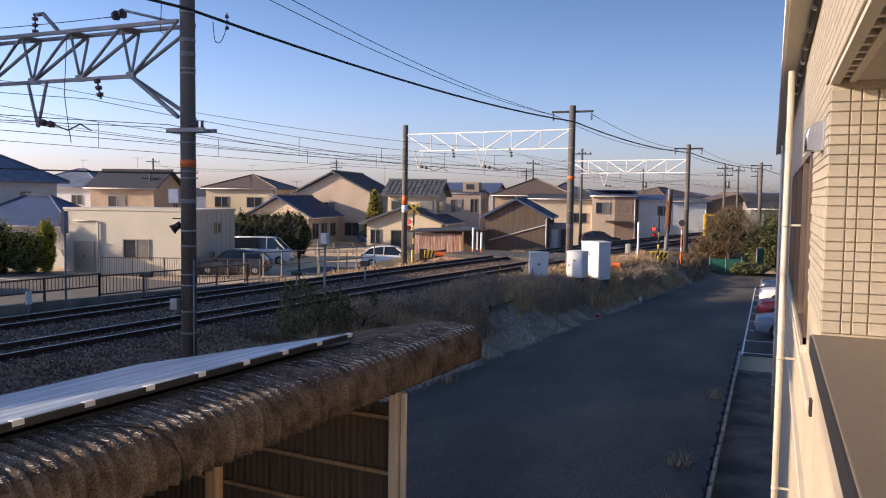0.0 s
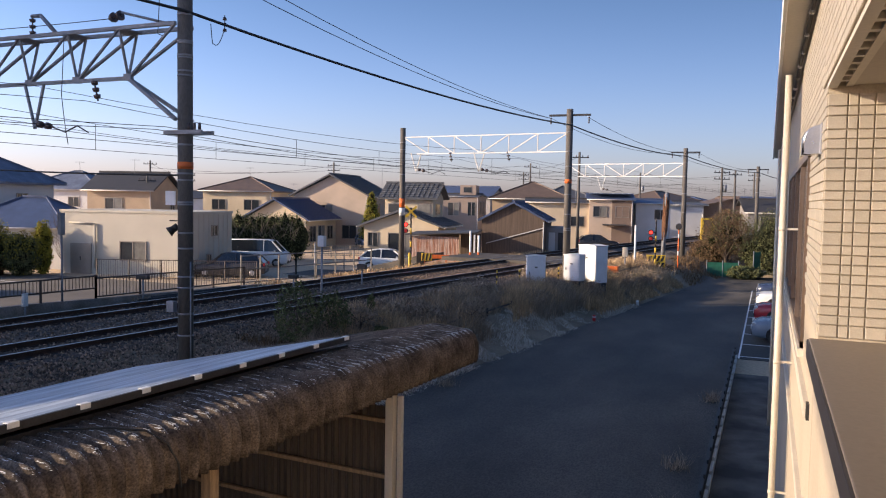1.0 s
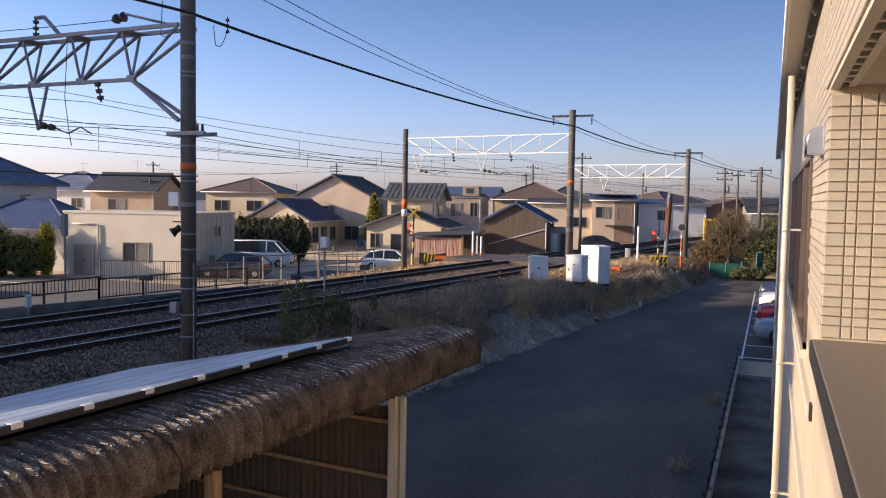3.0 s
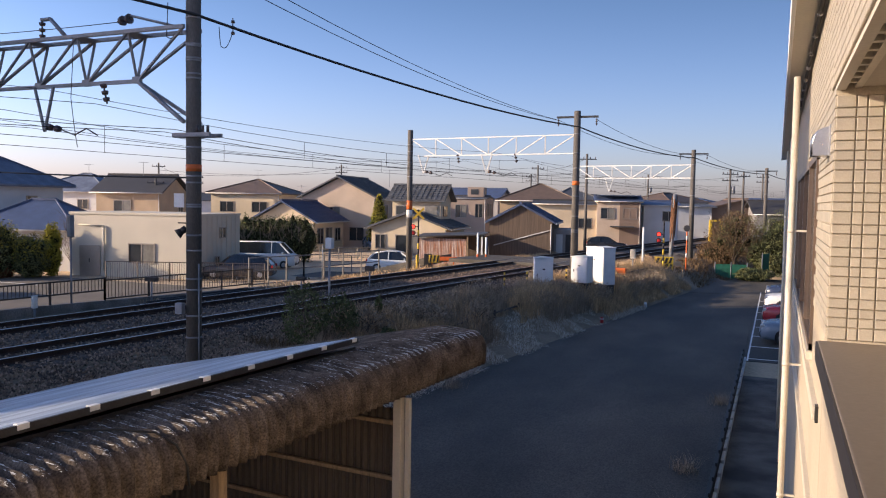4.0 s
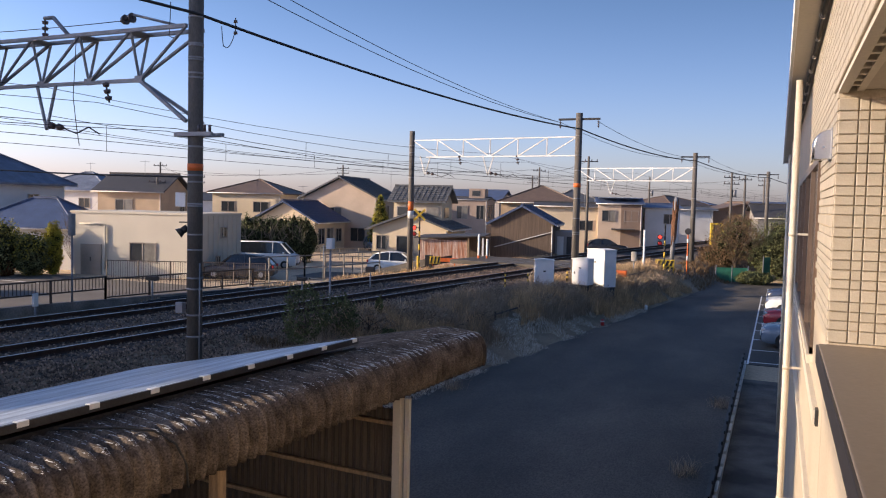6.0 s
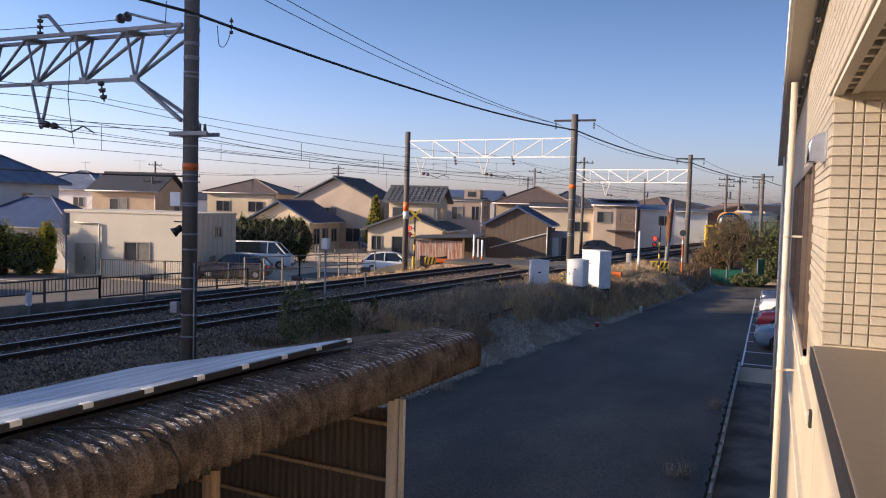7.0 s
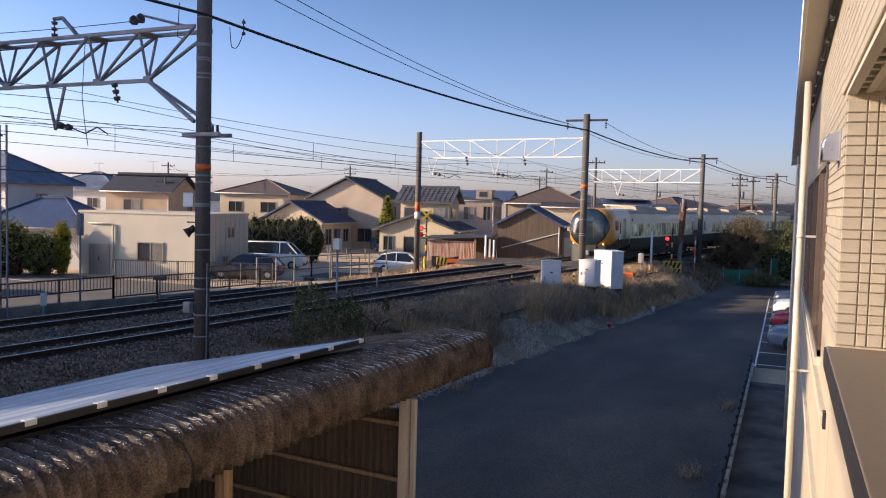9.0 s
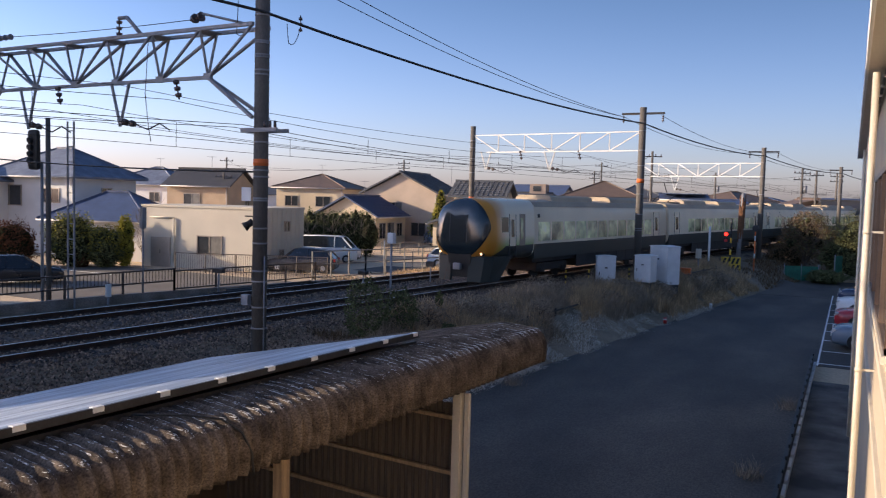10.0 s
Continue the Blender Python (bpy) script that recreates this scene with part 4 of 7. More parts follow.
W_GREY = mat("siding_grey", (0.30, 0.28, 0.27), 0.8, 0, 0.08, 0.6, 40, 0.15, 0.004)
W_TAUPE = mat("siding_taupe", (0.38, 0.29, 0.235), 0.8, 0, 0.08, 0.6, 40, 0.15, 0.004)
W_SHED = mat("shed_panel", (0.56, 0.51, 0.42), 0.7, 0, 0.05, 0.5, 40, 0.1, 0.003)


def windows(t, wins, w, d):
    """wins: (face, u, z, width, height, material) with face f, b, l or r; u along the face."""
    for face, u, z, ww, hh, gm in wins:
        def put(a, o):
            return {"f": (a, -d / 2 - o), "b": (-a, d / 2 + o), "l": (-w / 2 - o, -a), "r": (w / 2 + o, a)}[face]

        def slab(a0, a1, z0, z1, o0, o1, bm):
            p, q = put(a0, o0), put(a1, o1)
            return box(bm, min(p[0], q[0]), max(p[0], q[0]), min(p[1], q[1]), max(p[1], q[1]), z0, z1)
        k = B()
        e = 0.07
        slab(u - ww / 2 - e, u + ww / 2 + e, z - e, z, 0.002, 0.07, k)
        slab(u - ww / 2 - e, u + ww / 2 + e, z + hh, z + hh + e, 0.002, 0.07, k)
        slab(u - ww / 2 - e, u - ww / 2, z, z + hh, 0.002, 0.07, k)
        slab(u + ww / 2, u + ww / 2 + e, z, z + hh, 0.002, 0.07, k)
        slab(u - 0.035, u + 0.035, z, z + hh, 0.012, 0.055, k)
        wob = part("window", k, SASH, t)
        for s in (-1, 1):
            k = B()
            slab(u + (s - 1) * ww / 4 + 0.0, u + (s + 1) * ww / 4, z, z + hh, 0.004, 0.02 + 0.008 * (s > 0), k)
            part("pane", k, gm if s > 0 else WINGLASS, wob)


def roof(t, kind, w, d, z, rise, over, material, along="x", courses=True, name="roof", cx=0, cy=0):
    W, D = w / 2 + over, d / 2 + over
    k = B()
    th = 0.16
    if kind == "gable":
        if along == "x":
            prism(k, [(-D, z), (0, z + rise), (D, z), (D, z - th), (0, z + rise - th), (-D, z - th)], (-W, W), "x")
            sl = [((-W, -D, z), (W, -D, z), (W, 0, z + rise), (-W, 0, z + rise)), ((W, D, z), (-W, D, z), (-W, 0, z + rise), (W, 0, z + rise))]
        else:
            prism(k, [(-W, z), (0, z + rise), (W, z), (W, z - th), (0, z + rise - th), (-W, z - th)], (-D, D), "y")
            sl = [((-W, D, z), (-W, -D, z), (0, -D, z + rise), (0, D, z + rise)), ((W, -D, z), (W, D, z), (0, D, z + rise), (0, -D, z + rise))]
        ridge = ((-W, 0, z + rise), (W, 0, z + rise)) if along == "x" else ((0, -D, z + rise), (0, D, z + rise))
    else:
        r = max(0.01, W - D) if along == "x" else max(0.01, D - W)
        rp = ((-r, 0, z + rise), (r, 0, z + rise)) if along == "x" else ((0, -r, z + rise), (0, r, z + rise))
        base = [(-W, -D, z), (W, -D, z), (W, D, z), (-W, D, z)]
        bv = [k.verts.new(p) for p in base]
        lv = [k.verts.new((p[0], p[1], z - th)) for p in base]
        r0, r1 = k.verts.new(rp[0]), k.verts.new(rp[1])
        if along == "x":
            fs = [(bv[0], bv[1], r1, r0), (bv[1], bv[2], r1), (bv[2], bv[3], r0, r1), (bv[3], bv[0], r0)]
        else:
            fs = [(bv[0], bv[1], r0), (bv[1], bv[2], r1, r0), (bv[2], bv[3], r1), (bv[3], bv[0], r0, r1)]
        for f in fs:
            k.faces.new(f)
        for i in range(4):
            k.faces.new((bv[i], bv[(i + 1) % 4], lv[(i + 1) % 4], lv[i]))
        k.faces.new(lv[::-1])
        sl = []
        ridge = rp
        for i in range(4):
            e = rp[0] if (base[i][0] < 0 if along == "x" else base[i][1] < 0) else rp[1]
            bar(k, Vector(base[i]) + Vector((0, 0, 0.04)), Vector(e) + Vector((0, 0, 0.04)), 0.14, 0.10)
    for p in (ridge,):
        if (Vector(p[0]) - Vector(p[1])).length > 0.3:
            bar(k, Vector(p[0]) + Vector((0, 0, 0.05)), Vector(p[1]) + Vector((0, 0, 0.05)), 0.2, 0.16)
    bmesh.ops.translate(k, verts=k.verts, vec=(cx, cy, 0))
    ob = part(name, k, material, t)
    if courses:
        for q in sl:
            a, b, c, e = (Vector(v) + Vector((cx, cy, 0.02)) for v in q)
            m = max(2, int((e - a).length / 0.33))
            for i in range(m):
                part("tile_course", bar(B(), a.lerp(e, i / m), b.lerp(c, i / m), 0.07, 0.05), material, ob)
            m = int((b - a).length / 0.45)
            for i in range(1, m):
                part("tile_rib", bar(B(), a.lerp(b, i / m), e.lerp(c, i / m), 0.07, 0.07), material, ob)
    return ob


def walls(t, w, d, h, rise, kind, material, along, name="wall", cx=0, cy=0, z0=0.0):
    k = B()
    box(k, -w / 2, w / 2, -d / 2, d / 2, z0 - 0.1, h)
    if kind == "gable":
        if along == "x":
            prism(k, [(-d / 2, h), (0, h + rise * 0.93 - 0.1), (d / 2, h)], (-w / 2, w / 2), "x")
        else:
            prism(k, [(-w / 2, h), (0, h + rise * 0.93 - 0.1), (w / 2, h)], (-d / 2, d / 2), "y")
    bmesh.ops.translate(k, verts=k.verts, vec=(cx, cy, 0))
    return part(name, k, material, t)


def house(label, x, y, z, rot, w, d, h, rise, kind, wall_m, roof_m, along="x", over=0.5, wins=(), courses=True, gutter=True):
    t = thing("house", label, "house", pose(x, y, z, 0, 0, rot), group="village houses")
    walls(t, w, d, h, rise, kind, wall_m, along)
    roof(t, kind, w, d, h, rise, over, roof_m, along, courses)
    windows(t, wins, w, d)
    if gutter:
        for s in (-1, 1):
            k = B()
            if along == "x":
                tube(k, (-w / 2 - over, s * (d / 2 + over), h - 0.1), (w / 2 + over, s * (d / 2 + over), h - 0.1), 0.06, None, 8)
            else:
                tube(k, (s * (w / 2 + over), -d / 2 - over, h - 0.1), (s * (w / 2 + over), d / 2 + over, h - 0.1), 0.06, None, 8)
            part("gutter", k, SASHW, t)
        part("downpipe", tube(B(), (w / 2 - 0.1, -d / 2 - 0.06, 0), (w / 2 - 0.1, -d / 2 - 0.06, h - 0.1), 0.045, None, 8), SASHW, t)
    return t


# flat-roofed cream shed
sh = thing("flat_roof_shed", "cream flat-roofed panel shed with two windows and a door", "shed", pose(-38.9, 42.7, 0, 0, 0, 12))
part("wall", box(B(), -4.6, 4.6, -2.9, 2.9, -0.1, 4.02), W_SHED, sh)
part("roof_trim", box(B(), -4.66, 4.66, -2.96, 2.96, 4.02, 4.18, 0.02), W_SHED, sh)
windows(sh, [("f", 0.55, 1.0, 1.75, 1.15, CURTAIN), ("r", 0.2, 2.6, 0.7, 0.6, WINGLASS), ("r", -0.6, 0.4, 0.5, 0.9, WINGLASS)], 9.2, 5.8)
dr = part("door", box(B(), -3.9, -2.4, -2.96, -2.9, 0, 2.0, 0.01), SASH, sh, "grey aluminium door")
part("handle", box(B(), -3.2, -3.16, -2.99, -2.96, 0.9, 1.15), DARKSTEEL, dr)
k = B()
tube(k, (-3.9, -3.0, 3.35), (-2.1, -3.0, 3.3), 0.045, None, 10)
tube(k, (-2.1, -3.0, 3.3), (-2.1, -3.0, 0.4), 0.06, None, 10)
part("duct", k, W_SHED, sh, "cream duct down the wall")
k = B()
for i in range(8):
    box(k, 4.6, 4.64, -2.7 + i * 0.7, -2.62 + i * 0.7, 0, 4.0)
part("wall_ribs", k, W_SHED, sh)

house("beige gabled two-storey house with grey roof", -46.1, 82.7, 0, 10, 8.6, 10.0, 5.5, 2.4, "gable", W_PINK, ROOF_GREY, "y",
      wins=[("f", -0.6, 3.2, 1.5, 1.2, CURTAIN), ("f", 2.2, 0.8, 1.6, 1.4, WINGLASS), ("r", -3.2, 3.6, 1.2, 1.1, WINGLASS), ("r", -0.8, 3.2, 0.9, 1.5, WINGLASS), ("r", 2.2, 3.4, 1.2, 1.2, CURTAIN), ("r", -2.0, 0.8, 1.6, 1.6, WINGLASS)])
house("cream single-storey house with blue-grey tiled gable roof", -46.5, 72.0, 0, 10, 6.6, 8.6, 3.0, 2.1, "gable", W_CREAM, ROOF_BLUE, "y",
      wins=[("f", 1.2, 0.9, 1.6, 1.3, CURTAIN), ("f", -2.0, 0.5, 1.4, 1.9, WINGLASS), ("r", -2.6, 0.8, 1.5, 1.5, WINGLASS), ("r", -0.2, 0.8, 1.7, 1.5, CURTAIN), ("r", 2.4, 0.9, 1.5, 1.3, WINGLASS)])
house("two-storey cream house with brown hipped roof", -62.6, 87.0, 0, 14, 9.0, 8.6, 5.95, 1.75, "hip", W_CREAM, ROOF_BROWN, "x",
      wins=[("f", -2.4, 3.6, 1.7, 1.2, WINGLASS), ("f", 1.9, 3.6, 1.9, 1.2, WINGLASS), ("r", -1.5, 3.6, 1.6, 1.2, WINGLASS), ("r", 1.8, 3.6, 1.2, 1.2, CURTAIN)])
# cream house beside the crossing: low gable in front, upper storey behind
hd = house("cream house beside the crossing with tiled gable roofs", -29.5, 65.1, 0, 10, 6.6, 7.4, 2.95, 1.4, "gable", W_CREAM, ROOF_GREY, "y",
           wins=[("f", 0.3, 0.7, 2.8, 1.6, CURTAIN), ("f", -2.5, 1.2, 0.8, 1.1, WINGLASS), ("r", -1.5, 0.9, 1.6, 1.3, WINGLASS)])
walls(hd, 4.4, 4.2, 5.35, 1.35, "gable", W_CREAM, "x", "upper_wall", cx=-0.2, cy=1.6, z0=3)
roof(hd, "gable", 4.4, 4.2, 5.35, 1.35, 0.5, ROOF_GREY, "x", True, "upper_roof", cx=-0.2, cy=1.6)
for cx, gm in ((-1.5, WINGLASS), (1.2, CURTAIN)):
    k = B()
    box(k, cx - 0.6, cx + 0.6, -0.56, -0.502, 3.95, 4.85)
    uw = part("upper_window", k, SASH, hd)
    part("pane", box(B(), cx - 0.52, cx + 0.52, -0.58, -0.558, 4.03, 4.77), gm, uw)
part("upper_window", box(B(), 2.0, 2.06, 0.6, 2.2, 3.9, 4.8), WINGLASS, hd)

barn = house("dark brown timber barn with a low gable roof", -18.9, 62.6, 0.6, 10, 4.9, 6.4, 3.15, 1.45, "gable", BARNWALL, ROOF_BLUE, "y", over=0.3)
k = B()
bar(k, (-2.1, -3.26, 1.3), (2.4, -3.26, 2.6), 0.05, 0.07)
part("diagonal_pipe", k, SASHW, barn, "pale pipe slanting across the wall")
part("side_annexe", box(B(), 2.45, 4.1, -1.5, 2.8, 0, 2.6), W_GREY, barn, "grey sheeted annexe")
for x0 in (2.62, 3.35):
    part("annexe_door", box(B(), x0, x0 + 0.5, -1.54, -1.5, 0.1, 2.2, 0.01), W_WHITE if x0 < 3 else DARKSTEEL, barn)
house("long beige workshop with a flat dark roof", -22.5, 90.4, 0, 16, 6.9, 6, 5.25, 0.35, "gable", W_CREAM, ROOF_DARK, "x", over=0.4, courses=False, wins=[("f", 2, 2.6, 1.4, 1.0, WINGLASS)])
sol = house("brown and beige two-storey house with solar roof", -16.9, 91.6, 0.3, 14, 4.7, 6.5, 5.35, 0.55, "gable", W_PINK, ROOF_BLUE, "x", over=0.3, courses=False,
            wins=[("f", -1.2, 3.4, 1.4, 1.1, CURTAIN), ("f", 1.2, 3.4, 1.4, 1.1, CURTAIN), ("r", 0, 3.2, 1.0, 1.0, WINGLASS)])
part("brown_cladding", box(B(), 0.1, 2.37, -3.29, -3.25, 0, 5.2), W_BROWN, sol)
part("porch_roof", box(B(), -0.9, 1.6, -4.2, -3.25, 2.45, 2.58), ROOF_DARK, sol)
for i in range(4):
    part("solar_panel", box(B(), -2.3 + i * 1.15, -1.2 + i * 1.15, -3.0, -0.2, 5.95, 6.0), PANEL, sol)
house("white two-storey house with blue roof", -12.9, 95.6, 0.3, 14, 3.8, 6.5, 5.0, 0.4, "gable", W_WHITE, ROOF_BLUE, "x", over=0.3, courses=False, wins=[("f", 0.8, 3.2, 1.2, 1.0, WINGLASS)])
flat = house("taupe flat-roofed house with a small roof stairhead", -34.6, 89.1, 0, 12, 6.2, 7.0, 5.75, 0.2, "gable", W_TAUPE, ROOF_DARK, "x", over=0.12, courses=False,
             wins=[("f", 0.2, 3.5, 1.2, 1.4, CURTAIN), ("f", 2.3, 3.5, 0.8, 1.5, WINGLASS), ("r", -1.8, 3.6, 1.1, 1.5, WINGLASS), ("r", 0.6, 3.6, 1.1, 1.5, CURTAIN)])
part("stairhead", box(B(), 0.6, 2.5, -1.2, 1.6, 5.6, 7.0, 0.03), W_TAUPE, flat, "small stairhead on the flat roof")
part("stairhead_window", box(B(), 1.0, 1.9, -1.24, -1.19, 6.15, 6.75), WINGLASS, flat)
house("house with a brown hipped roof behind the barn", -28.6, 101.0, 0, 12, 9.5, 9, 5.6, 2.1, "hip", W_TAN, ROOF_BROWN, "x", courses=False)
# the western houses
house("white two-storey house with blue-grey hipped roof", -57.4, 44.2, 0, 8, 8.4, 6.8, 6.0, 2.3, "hip", W_WHITE, ROOF_FROST, "x", over=0.7,
      wins=[("f", -2.2, 3.7, 2.4, 1.5, WINGLASS), ("f", 2.0, 4.0, 1.5, 1.0, WINGLASS), ("r", 0.0, 4.2, 1.0, 0.9, WINGLASS)])
house("white two-storey wing with a lower frosted hipped roof", -62.4, 39.4, 0, 2, 6.4, 6.4, 5.6, 1.7, "hip", W_WHITE, ROOF_FROST, "x", over=0.6, courses=False,
      wins=[("f", 0.6, 3.6, 2.2, 1.4, CURTAIN), ("f", -1.6, 0.6, 1.8, 1.8, WINGLASS)])
house("low annexe with glossy blue tiled hipped roof", -48.9, 42.2, 0, 18, 7.2, 5.4, 2.9, 2.0, "hip", W_WHITE, ROOF_BLUE, "x", over=0.7, courses=False)
house("grey two-storey house with bluish hipped roof", -75.6, 71.3, 0, 16, 9.6, 8.6, 5.75, 2.1, "hip", W_WHITE, ROOF_FROST, "x", courses=False,
      wins=[("f", 2.0, 3.8, 1.2, 1.0, WINGLASS), ("r", 1.0, 3.8, 1.2, 1.0, WINGLASS)])
house("tan and grey two-storey house with dark gable roof", -63.4, 67.4, 0, 16, 7.0, 6.6, 5.7, 1.9, "gable", W_TAN, ROOF_DARK, "x", courses=False,
      wins=[("f", -0.6, 3.6, 1.8, 1.2, CURTAIN), ("l", 1.0, 3.6, 1.0, 1.2, WINGLASS), ("r", 1.5, 3.4, 1.0, 1.4, WINGLASS)])


# ---- train ----
T_CREAM = mat("train_cream", (0.90, 0.77, 0.57), 0.35, 0, 0.05, 0.6, 30, 0.03, 0.002)
T_GREEN = mat("train_dark_green", (0.042, 0.052, 0.050), 0.45, 0, 0.08, 0.6, 30, 0.03, 0.002, spec=0.2)
T_ROOF = mat("train_roof", (0.48, 0.39, 0.28), 0.6, 0, 0.12, 0.6, 30, 0.08, 0.004)
T_UNDER = mat("train_underframe", (0.055, 0.050, 0.047), 0.8, 0.1, 0.2, 2, 30, 0.2, 0.005)
T_GLASS = mat("train_glass", (0.012, 0.016, 0.020), 0.05, 0, 0.1, 1, 20, 0, spec=0.9)
# opaque panes: pale blinds and the bright view through are put into the colour
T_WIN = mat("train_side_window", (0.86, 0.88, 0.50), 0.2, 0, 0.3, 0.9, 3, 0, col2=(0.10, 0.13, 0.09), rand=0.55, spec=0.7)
T_SCREEN = mat("train_windscreen", (0.012, 0.024, 0.032), 0.18, 0, 0.1, 1, 20, 0, spec=0.85)
mat_door = mat("train_door_recess", (0.34, 0.27, 0.20), 0.5, 0, 0.1, 1, 30, 0.05, 0.002)


def nose_paint():
    """Orange cab that fades to cream behind it and to light green low down."""
    m = bpy.data.materials.new("train_orange_fade")
    m.use_nodes = True
    t, n = m.node_tree, m.node_tree.nodes
    b = n["Principled BSDF"]
    b.inputs["Roughness"].default_value = 0.3
    co, sp = n.new("ShaderNodeTexCoord"), n.new("ShaderNodeSeparateXYZ")
    t.links.new(co.outputs["Object"], sp.inputs[0])
    r1, r2 = n.new("ShaderNodeMapRange"), n.new("ShaderNodeMapRange")
    r1.inputs["From Min"].default_value, r1.inputs["From Max"].default_value = 1.15, 1.95
    r2.inputs["From Min"].default_value, r2.inputs["From Max"].default_value = 1.5, 2.0
    t.links.new(sp.outputs["Y"], r1.inputs["Value"])
    t.links.new(sp.outputs["Z"], r2.inputs["Value"])
    a, c = n.new("ShaderNodeMix"), n.new("ShaderNodeMix")
    a.data_type = c.data_type = "RGBA"
    a.inputs[6].default_value, a.inputs[7].default_value = (0.22, 0.42, 0.10, 1), (0.88, 0.76, 0.57, 1)
    t.links.new(r2.outputs[0], a.inputs[0])
    c.inputs[6].default_value = (0.62, 0.26, 0.035, 1)
    t.links.new(r1.outputs[0], c.inputs[0])
    t.links.new(a.outputs[2], c.inputs[7])
    # dark green paint low on the flanks
    lo, hi, both, d = n.new("ShaderNodeMath"), n.new("ShaderNodeMath"), n.new("ShaderNodeMath"), n.new("ShaderNodeMix")
    lo.operation, hi.operation, both.operation, d.data_type = "LESS_THAN", "GREATER_THAN", "MULTIPLY", "RGBA"
    lo.inputs[1].default_value, hi.inputs[1].default_value = 1.60, -0.45
    ramp_ = n.new("ShaderNodeMath")
    ramp_.operation = "MULTIPLY_ADD"
    ramp_.inputs[1].default_value = 0.6
    neg = n.new("ShaderNodeMath")
    neg.operation = "MULTIPLY"
    neg.inputs[1].default_value = -1.0
    t.links.new(sp.outputs["Z"], neg.inputs[0])
    t.links.new(sp.outputs["Y"], ramp_.inputs[0]), t.links.new(neg.outputs[0], ramp_.inputs[2])
    t.links.new(sp.outputs["Z"], lo.inputs[0]), t.links.new(ramp_.outputs[0], hi.inputs[0])
    t.links.new(lo.outputs[0], both.inputs[0]), t.links.new(hi.outputs[0], both.inputs[1])
    t.links.new(both.outputs[0], d.inputs[0])
    t.links.new(c.outputs[2], d.inputs[6])
    d.inputs[7].default_value = (0.042, 0.052, 0.050, 1)
    t.links.new(d.outputs[2], b.inputs["Base Color"])
    return m


T_ORANGE = nose_paint()
HALF = 1.40


def body_ring(y, n=56, s=1.0, top=3.42, bot=1.0, zc=2.2):
    """Rounded box section of the coach at y, scaled by s about its middle."""
    out = []
    for i in range(n):
        a = 2 * math.pi * i / n
        ca, sa = math.cos(a), math.sin(a)
        e = 0.34
        x = math.copysign(abs(ca) ** e, ca) * HALF
        h = (top - zc) if sa > 0 else (zc - bot)
        z = zc + math.copysign(abs(sa) ** e, sa) * h
        tumble = 1 - 0.05 * max(0, (z - 2.0)) / 1.4
        out.append((x * s * tumble, y, zc + (z - zc) * s))
    return out


def bogie(t, y):
    k = B()
    box(k, -0.95, 0.95, y - 1.5, y + 1.5, 0.35, 0.70, 0.03)
    for yy in (-1.05, 1.05):
        box(k, -1.02, 1.02, y + yy - 0.2, y + yy + 0.2, 0.28, 0.52, 0.03)
    b = part("bogie", k, T_UNDER, t)
    for yy in (-1.05, 1.05):
        for s in (-1, 1):
            k = B()
            tube(k, (s * 0.50, y + yy, 0.43), (s * 0.62, y + yy, 0.43), 0.43, None, 28)
            part("wheel", k, T_UNDER, b)


def flank(name, s, y0, y1, z0, z1, proud, m, own):
    """A thin panel that lies on the leaning side of a car."""
    k = B()
    rows = []
    for z in ([z0, 2.0, z1] if z0 < 2.0 < z1 else [z0, z1]):
        f = s * (1 - 0.05 * max(0, z - 2.0) / 1.4)
        rows.append([(f * (HALF - 0.03), y0, z), (f * (HALF + proud), y0, z), (f * (HALF + proud), y1, z), (f * (HALF - 0.03), y1, z)])
    loft(k, rows, smooth=False)
    return part(name, k, m, own)


